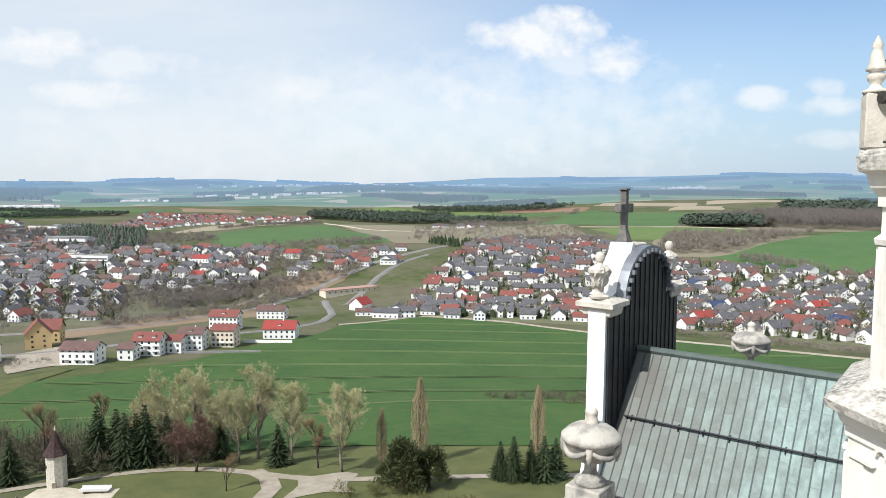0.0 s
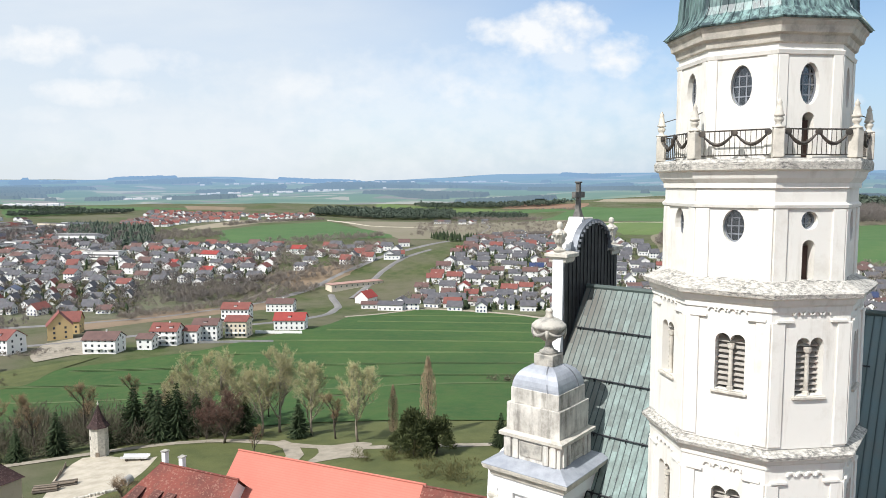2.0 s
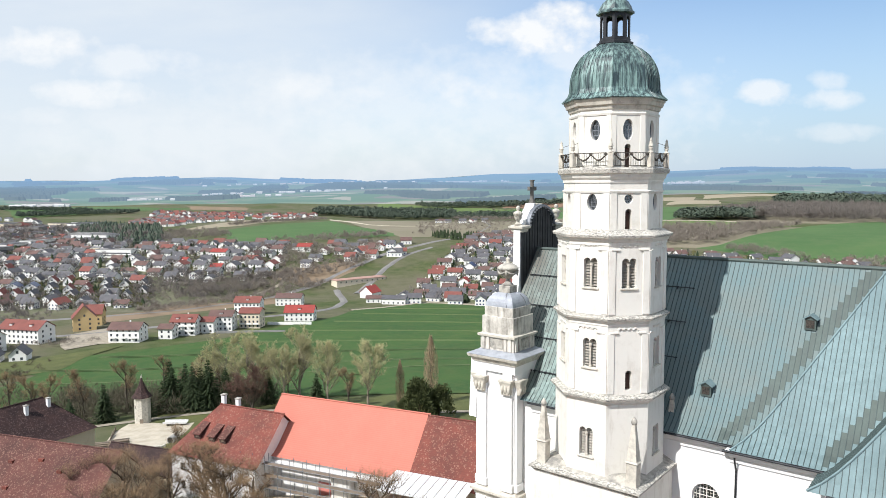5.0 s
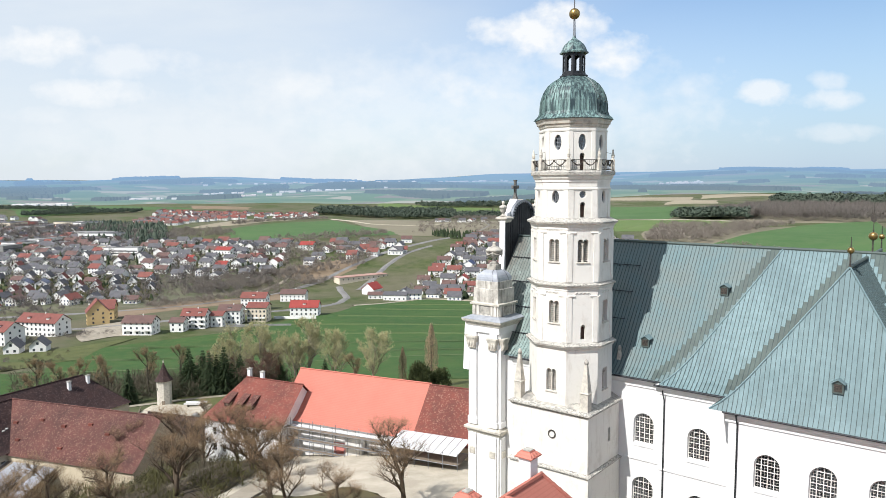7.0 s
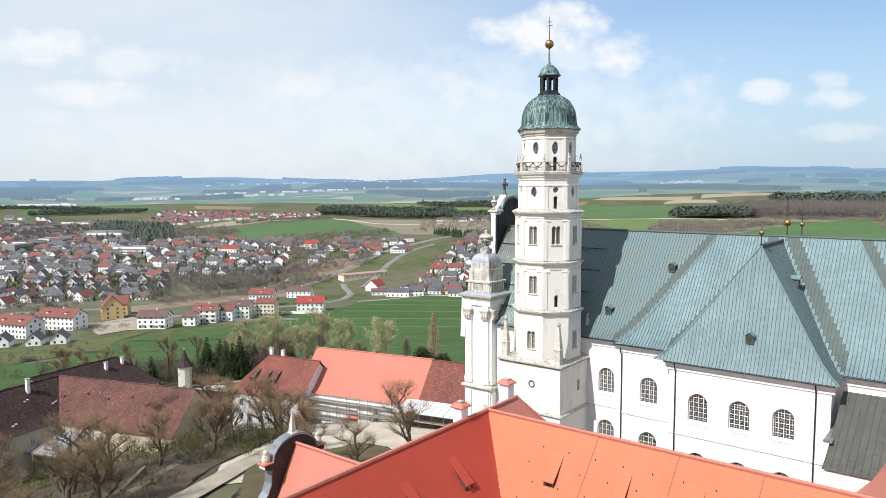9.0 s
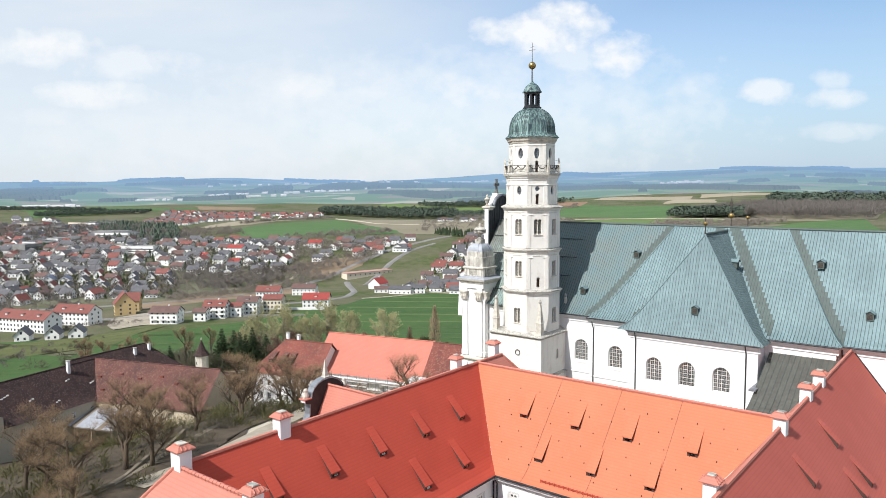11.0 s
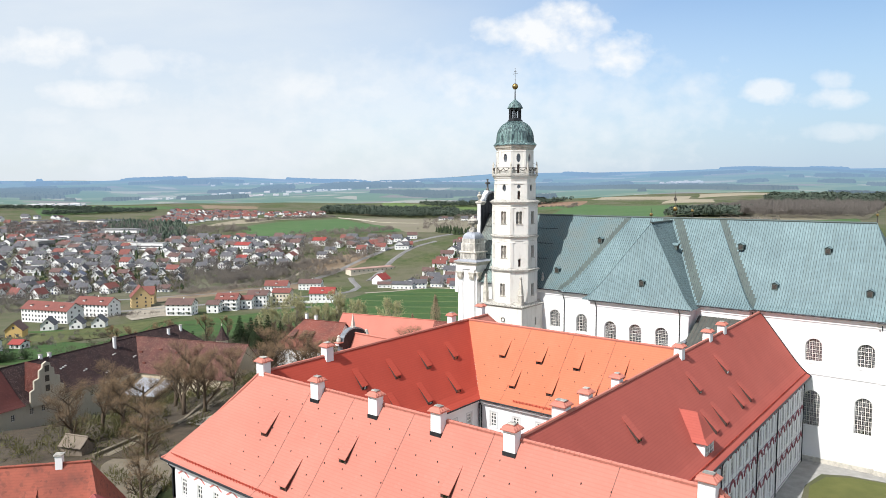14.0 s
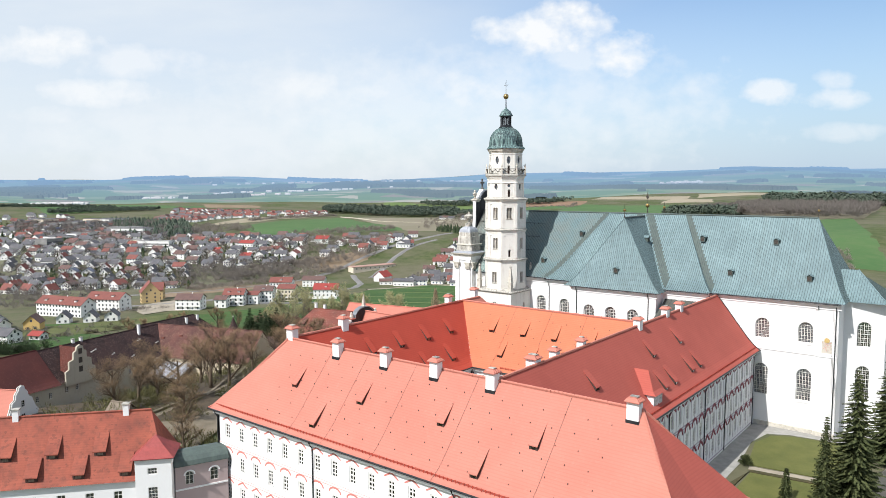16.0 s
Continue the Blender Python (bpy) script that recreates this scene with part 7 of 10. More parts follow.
part("barrel_roof", bm, "copper_brown", bridge, "grey-green barrel roof")
for x in (-1.5, 1.5):
    f, p = grid_window(1.0, 1.7, 2, 3, arch=True, rim=0.07)
    w = part("window", f, None, bridge, "", pose(x, -1.8, 4.6))
    part("pane", p, None, w)
    bm = bmesh.new()
    tube(bm, [(x + 0.62 * math.cos(math.pi * k / 8), -1.95, 5.85 + 0.55 * math.sin(math.pi * k / 8)) for k in range(9)], 0.1, 6)
    part("window_arch", bm, "conv", bridge)
part("string_course", B(-3.2, 3.2, -2.0, -1.85, 4.0, 4.2), "conv", bridge)
# wing beyond the apse
beyond = gabled("east_range", "white range with a green copper roof beyond the choir", "building", 84, 17, 0, 28, 12, -2, 18.0, 23.0, "copper", "white", (0, 0), [-13 + 3.0 * i for i in range(8)], (14.0, 10.0, 4.0))

# garden turret on the slope
gx, gy = -177.4, 54.8
gz0 = land(gx, gy)
turret = thing("garden_turret", "slim pale tower with a pointed dark tile roof on the lawn", "tower", pose(gx, gy, gz0 - 0.3))
part("wall", lathe(bmesh.new(), [(2.15, 0), (2.15, 8.2), (2.3, 8.3), (2.3, 8.6)], 8, 0, 0, 10), "stone_light", turret)
part("roof", lathe(bmesh.new(), [(2.75, 8.4), (2.7, 8.55), (1.75, 9.8), (1.0, 11.6), (0.45, 13.2), (0.12, 14.2), (0, 14.3)], 8, 0, 0, 10), "clay_dark", turret, "flared pointed roof of dark tiles")
part("finial", lathe(bmesh.new(), [(0.1, 14.1), (0.22, 14.4), (0.2, 14.7), (0.08, 14.9), (0.05, 15.3), (0, 15.4)], 8, corner=False), "stone_light", turret)
part("door", B(-0.1, 0.9, -2.3, -2.1, 0.2, 2.0), "wood", turret, "", pose(0, 0, 0, 0, 0, 40))
part("window", B(-0.3, 0.3, -2.25, -2.1, 5.2, 6.1), "iron", turret, "", pose(0, 0, 0, 0, 0, -5))


# ---- paths, yards and lawns ----
def ribbon(name, pts, wide, lift, material, label, category, kind="structure", step=8.0):
    """A road or path that follows the land through (ahead, across) points."""
    line = []
    for (a, b), (c, d) in zip(pts, pts[1:]):
        n = max(1, int(math.hypot(c - a, d - b) / step))
        line += [(a + (c - a) * i / n, b + (d - b) * i / n) for i in range(n)]
    line.append(pts[-1])
    for _ in range(3):
        line = [line[0]] + [((p[0] + 2 * q[0] + r[0]) / 4, (p[1] + 2 * q[1] + r[1]) / 4) for p, q, r in zip(line, line[1:], line[2:])] + [line[-1]]
    verts, faces = [], []
    for i, (u, v) in enumerate(line):
        a, b = line[max(0, i - 1)], line[min(len(line) - 1, i + 1)]
        d = math.hypot(b[0] - a[0], b[1] - a[1])
        nx, ny = -(b[1] - a[1]) / d, (b[0] - a[0]) / d
        for s in (-0.5, -0.17, 0.17, 0.5):
            w = wide * s * (1 + 0.1 * math.sin(i * 1.7 + s * 9))
            x, y = place(u + nx * w, v + ny * w)
            verts.append((x, y, land(x, y) + (0.05 if u > 320 and abs(s) > 0.4 else lift + u * 0.00025)))
    for i in range(len(line) - 1):
        for j in range(3):
            k = i * 4 + j
            faces.append((k, k + 1, k + 5, k + 4))
    me = bpy.data.meshes.new(name)
    me.from_pydata(verts, [], faces)
    me.materials.append(M[material] if isinstance(material, str) else material)
    return tagged(new(name, me), label, category, "", kind)


def patch(name, corners, n, lift, material, label, category, kind="structure", wobble=0.0):
    """A draped four-cornered piece of ground in (ahead, across) corners, near left, near right, far right, far left."""
    verts, faces = [], []
    (a, b, c, d) = corners
    for i in range(n + 1):
        s = i / n
        for j in range(n + 1):
            t = j / n
            u = (a[0] * (1 - t) + b[0] * t) * (1 - s) + (d[0] * (1 - t) + c[0] * t) * s
            v = (a[1] * (1 - t) + b[1] * t) * (1 - s) + (d[1] * (1 - t) + c[1] * t) * s
            if wobble and (i in (0, n) or j in (0, n)):
                u += wobble * math.sin(7 * t + 5 * s + a[0])
                v += wobble * math.sin(6 * s + 4 * t + b[1])
            x, y = place(u, v)
            rim = u > 320 and (i in (0, n) or j in (0, n))
            verts.append((x, y, land(x, y) + (0.04 if rim else lift + max(0, u) * 0.0002)))
    for i in range(n):
        for j in range(n):
            k = i * (n + 1) + j
            faces.append((k, k + 1, k + n + 2, k + n + 1))
    me = bpy.data.meshes.new(name)
    me.from_pydata(verts, [], faces)
    me.materials.append(M[material] if isinstance(material, str) else material)
    for p in me.polygons:
        p.use_smooth = True
    return tagged(new(name, me), label, category, "", kind)


def level(name, pts, z, material, label, category, kind="structure"):
    """A flat piece of ground beside the church, outlined in x and y."""
    bm = bmesh.new()
    prism(bm, pts, "z", z - 0.3, z)
    ob = new(name, mesh_of(name, bm, material))
    return tagged(ob, label, category, "", kind)


patch("courtyard", [(6, -52), (4, -4), (68, -6), (82, -62)], 14, 0.10, "yard_gravel", "pale gravel courtyard before the west front", "courtyard", wobble=1.5)
patch("lawn", [(-2, -45), (2, -18), (24, -22), (25, -41)], 14, 0.42, "bed", "round bed with bare trees in the courtyard", "lawn", wobble=2.0)
patch("builders_yard", [(102, -100), (104, -88), (147, -88), (150, -109)], 10, 0.12, "yard_gravel", "pale gravel yard beside the garden turret", "yard", wobble=1.5)
patch("meadow", [(96, -84), (96, 60), (176, 70), (176, -110)], 22, 0.05, "meadow", "mown meadow on the abbey slope", "meadow")
ribbon("path", [(142, -134), (148, -123), (160, -97), (166, -81), (158, -60), (150, -50), (143, -38), (146, -26), (149, -5), (150, 30), (150, 70)], 3.4, 0.16, "gravel", "pale gravel path across the meadow", "path")
ribbon("path", [(158, -60), (146, -46), (132, -50), (118, -62)], 4.5, 0.17, "gravel", "pale gravel loop of the path", "path")
patch("gravel_spread", [(136, -46), (138, -33), (152, -34), (152, -48)], 6, 0.18, "gravel", "pale gravel at the fork of the path", "path", wobble=1.2)
patch("leaf_litter", [(-62, -100), (-52, -50), (30, -50), (40, -112)], 18, 0.30, "litter", "brown leaf litter below bare trees", "ground", wobble=3)
patch("leaf_litter", [(-6, -62), (-6, -50.5), (66, -46), (60, -84)], 16, 0.37, "litter", "brown leaf litter below bare trees", "ground", wobble=2)
patch("gravel_spread", [(-46, -60), (-44, -50), (-24, -54), (-30, -64)], 8, 0.42, "dirt", "pale stony ground in the gap between buildings", "path", wobble=1.5)
ribbon("path", [(-28, -66), (-12, -59.5), (8, -58), (24, -58), (44, -58), (58, -57)], 1.5, 0.40, "dirt", "narrow earth lane under the trees", "path")
ribbon("path", [(-14, -57), (-6, -51.5), (1, -48.3), (9, -46.6), (16, -45.6), (24, -44.5), (32, -42)], 4.2, 0.46, "gravel", "pale gravel lane round the lawn", "path")
gwall = thing("terrace_wall", "low old brown wall under the trees", "wall")
for i, ((ua, va), (ub, vb)) in enumerate((((-28, -68), (-21, -65.2)), ((-21, -65.2), (-13, -60.6)), ((-13, -60.6), (0, -60.4)), ((0, -60.4), (14, -60.6)))):
    (xa, ya), (xb, yb) = place(ua, va), place(ub, vb)
    za = (land(xa, ya) + land(xb, yb)) / 2
    part("wall", B(0, math.hypot(xb - xa, yb - ya), -0.3, 0.3, za - 2, za + 0.8, bevel=0.06), "dirt", gwall, "", pose(xa, ya, 0, 0, 0, math.degrees(math.atan2(yb - ya, xb - xa))))
hx, hy = place(-25, -72)
hut = gabled("garden_hut", "small weathered wooden hut under the trees", "hut", hx, hy, 20, 4.6, 3.6, land(hx, hy) - 1, land(hx, hy) + 1.8, land(hx, hy) + 3.2, "wood", "wood")
# garden east of the convent
level("garden_lawn", [(55.6, -18), (54.0, -8), (55.2, -3.2), (58, -1.6), (66, -0.2), (69.6, 0.6), (69.8, -13), (68.0, -16.6)], 0.10, "lawn", "short lawn before the choir", "lawn")
level("garden_lawn", [(56.8, -52), (56.8, -21.0), (67.4, -19.6), (70.5, -22), (70.5, -52)], 0.10, "lawn", "short lawn beside the convent garden bed", "lawn")
level("pavement", [(51.0, -60), (54.6, -60), (54.6, -18.6), (53.4, -8), (54.4, -2.4), (57.6, -0.7), (72, 1.0), (72, 8), (51.0, 2.2)], 0.04, "paving", "grey paved walk along the convent", "pavement")
level("garden_bed", [(54.9, -30), (56.2, -30), (56.6, -20.0), (67.0, -18.6), (67.2, -19.4), (56.6, -20.9)], 0.16, "hedge", "bare brown garden bed with low plants", "garden bed")
level("garden_path", [(56.0, -18.6), (67.5, -17.0), (67.3, -18.3), (56.2, -19.8)], 0.07, "gravel", "pale gravel strip beside the bed", "path")
level("garden_drive", [(71.2, -52), (78, -52), (78, 2), (73.2, -1.0), (71.6, -10)], 0.08, "gravel", "pale gravel drive east of the lawn", "path")
level("court_floor", [(19.0, -60.5), (37.0, -60.5), (37.0, -36.5), (19.0, -36.5)], 0.03, "paving", "paved convent court", "court")

# things left in the builders' yard
def log_pile(u, v, deg, rows, label):
    """A stack of trunks lying side by side."""
    x, y = place(u, v)
    t = thing("log_pile", label, "logs", pose(x, y, land(x, y) + 0.2, 0, 0, deg), "stacked trunks")
    rg = random.Random(int(u * 7))
    for r in range(rows):
        for i in range(5 - r):
            yy = (i - (4 - r) / 2) * 0.52
            k = rg.uniform(0.2, 0.27)
            part("log", tube(bmesh.new(), [(-2.6 + rg.uniform(-0.3, 0.3), yy, 0.25 + r * 0.44), (2.6 + rg.uniform(-0.3, 0.3), yy, 0.25 + r * 0.44)], [k, k * 0.9], 8), "wood" if (i + r) % 3 else "bark_log", t)
    return t


M["bark_log"] = plain("dark_log_bark", (0.12, 0.10, 0.08), (0.07, 0.06, 0.05), 3.0, 0.95, 0, 20, 0.6)
log_pile(122.5, -103.5, 55, 3, "stack of grey tree trunks on the gravel yard")
log_pile(126.5, -101.5, 60, 2, "low stack of dark trunks on the gravel yard")
x, y = place(145.6, -93.4)
trailer = thing("flat_trailer", "pale flat trailer at the edge of the yard", "trailer", pose(x, y, land(x, y) + 0.1, 0, 0, 40))
part("bed", B(-3.4, 3.4, -1.1, 1.1, 0.75, 0.95, bevel=0.03), "frame", trailer)
for s in (-1, 1):
    part("side_board", B(-3.4, 3.4, s * 1.1 - 0.03, s * 1.1 + 0.03, 0.95, 1.4), "grey_paint", trailer)
    for xx in (-2.0, 2.0):
        part("wheel", lathe(bmesh.new(), [(0, -0.12), (0.34, -0.12), (0.38, -0.06), (0.38, 0.06), (0.34, 0.12), (0, 0.12)], 14, corner=False), "iron", trailer, "", pose(xx, s * 0.85, 0.38, 90))
x, y = place(125, -86.3)
pipe = thing("concrete_pipe", "short wide concrete pipe lying on gravel", "pipe", pose(x, y, land(x, y) + 1.0, 90, 0, 30))
part("ring", lathe(bmesh.new(), [(0.8, -1.2), (1.0, -1.2), (1.0, 1.2), (0.8, 1.2)], 20, corner=False, close=False), "paving", pipe)
rg = random.Random(9)
for i in range(12):
    u, v = 115.0 + 5.3 * i / 11, -93.1 + 6.3 * i / 11
    x, y = place(u, v)
    st = thing("boulder", "pale squared boulder in a row beside the yard", "stone", pose(x, y, land(x, y) + 0.2, 0, 0, rg.uniform(0, 90)), "row of boulders")
    part("block", B(-0.42 * rg.uniform(0.7, 1.1), 0.42, -0.35, 0.35 * rg.uniform(0.7, 1.1), -0.3, rg.uniform(0.35, 0.6), bevel=0.09), "stone_light", st)
rail = thing("yard_fence", "low dark board fence along the yard", "fence")
for (ua, va), (ub, vb) in (((136, -107.5), (143, -110)), ((128, -104.8), (136, -107.5))):
    (xa, ya), (xb, yb) = place(ua, va), place(ub, vb)
    za = (land(xa, ya) + land(xb, yb)) / 2
    part("board", B(0, math.hypot(xb - xa, yb - ya), -0.06, 0.06, za - 0.6, za + 0.9), "wood", rail, "", pose(xa, ya, 0, 0, 0, math.degrees(math.atan2(yb - ya, xb - xa))))

# ---- trees ----
def foliage(name, a, b, rough=0.9):
    n = Nodes(name)
    isl = n.island()
    c = n.mix(isl, a, b)
    c = n.mix(n.math("MULTIPLY", n.random(), 0.35), c, n.mix(0.5, a, (0.02, 0.02, 0.01)))
    return n.done(c, rough, 0, None, 0, 0, 0.2)


M["bark"] = plain("grey_bark", (0.10, 0.082, 0.062), (0.06, 0.05, 0.04), 3.0, 0.95, 0, 25, 0.6, 0.35, 0.65, (1, 1, 0.3))
M["bark_brown"] = plain("brown_bark", (0.135, 0.100, 0.068), (0.085, 0.064, 0.045), 3.0, 0.95, 0, 25, 0.5, 0.35, 0.65, (1, 1, 0.3))
M["bark_pale"] = plain("pale_bark", (0.30, 0.26, 0.20), (0.20, 0.17, 0.13), 3.0, 0.95, 0, 25, 0.5, 0.35, 0.65, (1, 1, 0.3))
M["twig"] = foliage("bare_twigs", (0.225, 0.150, 0.088), (0.32, 0.22, 0.13))
M["twig_red"] = foliage("reddish_twigs", (0.13, 0.075, 0.06), (0.19, 0.11, 0.085))
M["bud"] = foliage("budding_leaves", (0.34, 0.32, 0.16), (0.46, 0.43, 0.24))
M["poplar"] = foliage("poplar_twigs", (0.34, 0.25, 0.16), (0.44, 0.34, 0.22))
M["needle"] = foliage("spruce_needles", (0.026, 0.042, 0.022), (0.060, 0.082, 0.036))
M["needle_light"] = foliage("light_needles", (0.040, 0.052, 0.022), (0.095, 0.108, 0.042))
M["scrub"] = foliage("bare_scrub", (0.088, 0.078, 0.055), (0.145, 0.126, 0.088))
M["scrub_green"] = foliage("greening_scrub", (0.085, 0.085, 0.035), (0.15, 0.135, 0.055))


def blade(bm, p, d, length, wide, rnd):
    """A thin two-sided sliver for a twig or a leaf."""
    s = d.orthogonal().normalized()
    s = (s * math.cos(rnd) + d.cross(s) * math.sin(rnd)) * wide
    vs = [bm.verts.new(q) for q in (p - s * 0.5, p + s * 0.5, p + d * length + s * 0.2, p + d * length - s * 0.2)]
    bm.faces.new(vs)


def grow(rg, height, trunk_r, spread, levels, kids, upward, fork=0.28):
    """Branches as lists of points and radii, and the tips where twigs sit."""
    limbs, tips = [], []

    def branch(p, d, length, r, lev):
        pts, rad = [p], [r]
        n = 5 if lev < 2 else 3
        for i in range(n):
            d = (d + Vector((rg.uniform(-1, 1), rg.uniform(-1, 1), rg.uniform(-0.4, 0.6 + upward))) * 0.16 * (1 + lev * 0.3)).normalized()
            p = p + d * (length / n)
            pts.append(p)
            rad.append(r * (1 - 0.62 * (i + 1) / n))
            if lev >= 1:
                tips.append((p, d, lev))
        limbs.append((pts, rad, lev))
        if lev < levels:
            for k in range(kids[lev]):
                t = fork + (1 - fork) * (k + rg.random()) / kids[lev]
                i = min(n - 1, int(t * n))
                q = pts[i].lerp(pts[i + 1], t * n - i)
                a = rg.uniform(0, 2 * math.pi)
                side = Vector((math.cos(a), math.sin(a), 0))
                nd = (d * (0.55 + upward * 0.6) + side * spread + Vector((0, 0, upward))).normalized()
                branch(q, nd, length * rg.uniform(0.42, 0.66) * (1.1 - 0.45 * t), rad[i] * 0.58, lev + 1)
    branch(Vector((0, 0, -0.3)), Vector((0, 0, 1)), height * 0.72, trunk_r, 0)
    return limbs, tips


def broadleaf(name, label, seed, height, trunk_r, spread, kids, upward, twigs, twig_len, wood, crown, wide=0.05, levels=3, fork=0.28, streak=0.8, rise=-0.5):
    rg = random.Random(seed)
    limbs, tips = grow(rg, height, trunk_r, spread, levels, kids, upward, fork)
    t = thing(name, label, "tree")
    bm = bmesh.new()
    for pts, rad, lev in limbs:
        tube(bm, pts, [max(0.018, r) for r in rad], 6 if lev < 2 else 3)
    part("trunk", bm, wood, t, "", None, True)
    bm = bmesh.new()
    for _ in range(twigs):
        p, d, lev = tips[rg.randrange(len(tips))]
        nd = (d * streak + Vector((rg.uniform(-1, 1), rg.uniform(-1, 1), rg.uniform(rise, 0.9)))).normalized()
        blade(bm, p + nd * rg.uniform(0, twig_len * 0.4), nd, twig_len * rg.uniform(0.5, 1.2), wide * rg.uniform(0.6, 1.4), rg.uniform(0, 3.14))
    part("crown", bm, crown, t)
    return t


def poplar_tree(seed, height):
    rg = random.Random(seed)
    t = thing("poplar", "bare brown columnar poplar on the meadow", "tree", None, "columnar poplars")
    bm = bmesh.new()
    tube(bm, [(0, 0, -0.3), (0.1, 0, height * 0.5), (0, 0.1, height * 0.95)], [0.28, 0.18, 0.03], 6)
    for _ in range(60):
        z = rg.uniform(0.06, 0.85) * height
        a = rg.uniform(0, 6.28)
        l = height * rg.uniform(0.12, 0.26)
        r = 0.9 * math.sin(math.pi * min(1, z / height + 0.15)) ** 0.6
        tube(bm, [(0, 0, z), (r * 0.7 * math.cos(a), r * 0.7 * math.sin(a), z + l * 0.5), (r * math.cos(a), r * math.sin(a), z + l)], [0.06, 0.035, 0.01], 3)
    part("trunk", bm, "bark", t)
    bm = bmesh.new()
    for _ in range(3000):
        z = rg.uniform(0.05, 0.97) * height
        r = (0.7 + 1.35 * math.sin(math.pi * min(1.0, z / height * 0.9 + 0.1)) ** 0.7) * rg.random() ** 0.5 * (1 - max(0, z / height - 0.7) * 2.6)
        a = rg.uniform(0, 6.28)
        d = Vector((0.12 * math.cos(a), 0.12 * math.sin(a), 1)).normalized()
        blade(bm, Vector((r * math.cos(a), r * math.sin(a), z)), d, rg.uniform(0.6, 1.4), 0.06, rg.uniform(0, 3))
    part("crown", bm, "poplar", t)
    return t


def spruce_tree(seed, height, width, mat="needle", label="dark green spruce", whorls=34, fine=1.0):
    rg = random.Random(seed)
    t = thing("spruce", label, "tree", None, "spruces")
    part("trunk", tube(bmesh.new(), [(0, 0, -0.3), (0, 0, height * 0.95)], [0.02 * height, 0.02], 6), "bark", t)
    bm = bmesh.new()
    for i in range(whorls):
        k = (i + rg.uniform(-0.3, 0.3)) / whorls
        z = height * (0.05 + 0.94 * k)
        reach = width / 2 * (1 - k) ** 0.85 * rg.uniform(0.8, 1.15) + 0.12
        n = max(5, int(13 * (1 - k * 0.6)))
        for j in range(n):
            a = 2 * math.pi * (j + rg.uniform(-0.4, 0.4)) / n + i * 1.3
            r = reach * rg.uniform(0.7, 1.12)
            c, s = math.cos(a), math.sin(a)
            m = max(3, int(r * 3.2 * fine))
            for q in range(m):
                f = (q + 0.7) / m
                p = Vector((c * r * f, s * r * f, z - 0.32 * r * f + 0.12 * r * f * f))
                wd = (0.55 * (1 - f) + 0.14) * min(1.2, r * 0.55) / fine ** 0.5
                for sd in (-1, 1):
                    d = Vector((c * 0.8 - sd * s * 0.8, s * 0.8 + sd * c * 0.8, rg.uniform(-0.55, 0.05))).normalized()
                    blade(bm, p, d, wd * rg.uniform(0.7, 1.3) + 0.14, 0.30 / fine ** 0.5, rg.uniform(-0.5, 0.5) + 1.57)
    part("crown", bm, mat, t)
    return t


def clump_mesh(rg, bm, p, r, h, count, wide):
    """A loose bush of slivers."""
    for _ in range(count):
        a, e = rg.uniform(0, 6.28), rg.uniform(0.15, 1.5)
        d = Vector((math.cos(a) * math.cos(e), math.sin(a) * math.cos(e), math.sin(e)))
        k = rg.random() ** 0.6
        q = Vector((p[0] + d.x * r * k, p[1] + d.y * r * k, p[2] + d.z * h * k))
        blade(bm, q, (d + Vector((rg.uniform(-0.5, 0.5), rg.uniform(-0.5, 0.5), rg.uniform(-0.2, 0.6)))).normalized(), h * rg.uniform(0.12, 0.3), wide * rg.uniform(0.6, 1.5), rg.uniform(0, 3))


def set_down(proto, spots, scale_range=(0.85, 1.15), seed=1):
    """Copies of a tree on the land; spots are (ahead, across) or (ahead, across, scale)."""
    rg = random.Random(seed)
    first = True
    for sp in spots:
        x, y = place(sp[0], sp[1])
        k = sp[2] if len(sp) > 2 else rg.uniform(*scale_range)
        m = pose(x, y, land(x, y), 0, 0, rg.uniform(0, 360)) @ Matrix.Diagonal((k, k, k, 1))
        if first:
            proto.matrix_world = m
            first = False
        else:
            s = proto.scale.copy()
            proto.scale = (1, 1, 1)
            copy_thing(proto, m)
            proto.scale = s


court_a = broadleaf("bare_tree", "wide bare broadleaf tree with a dark trunk", 3, 13.5, 0.42, 1.0, (7, 6, 5, 4), 0.30, 3800, 1.2, "bark_brown", "twig", 0.015, 4, 0.18, 1.1, -0.1)
court_b = broadleaf("bare_tree", "spreading bare broadleaf tree with fine twigs", 8, 12.0, 0.38, 1.08, (7, 6, 5, 4), 0.28, 3800, 1.15, "bark_brown", "twig", 0.015, 4, 0.16, 1.1, -0.1)
set_down(court_a, [(18, -19, 1.0), (13, -34, 0.8), (24, -39, 0.85), (86, -68, 0.9), (30, -55, 1.05), (58, -74, 1.0), (-6, -62, 1.05), (-7, -77, 1.0), (28, -54.4, 1.0), (43.5, -47, 0.95), (-4.8, -58.5, 0.95), (52, -52, 0.9)], seed=4)
set_down(court_b, [(11, -27, 0.75), (42, -46, 0.95), (-18, -64, 1.05), (-20, -76, 1.05), (70, -62, 0.9), (10, -70, 1.1), (56, -60, 0.95), (24, -90, 1.0), (19, -60.4, 0.95), (18, -68, 1.0), (-11.5, -71.3, 0.95), (-30.5, -58.4, 0.85), (36, -40, 0.85), (62, -50, 0.85), (-45, -53, 0.7)], seed=5)
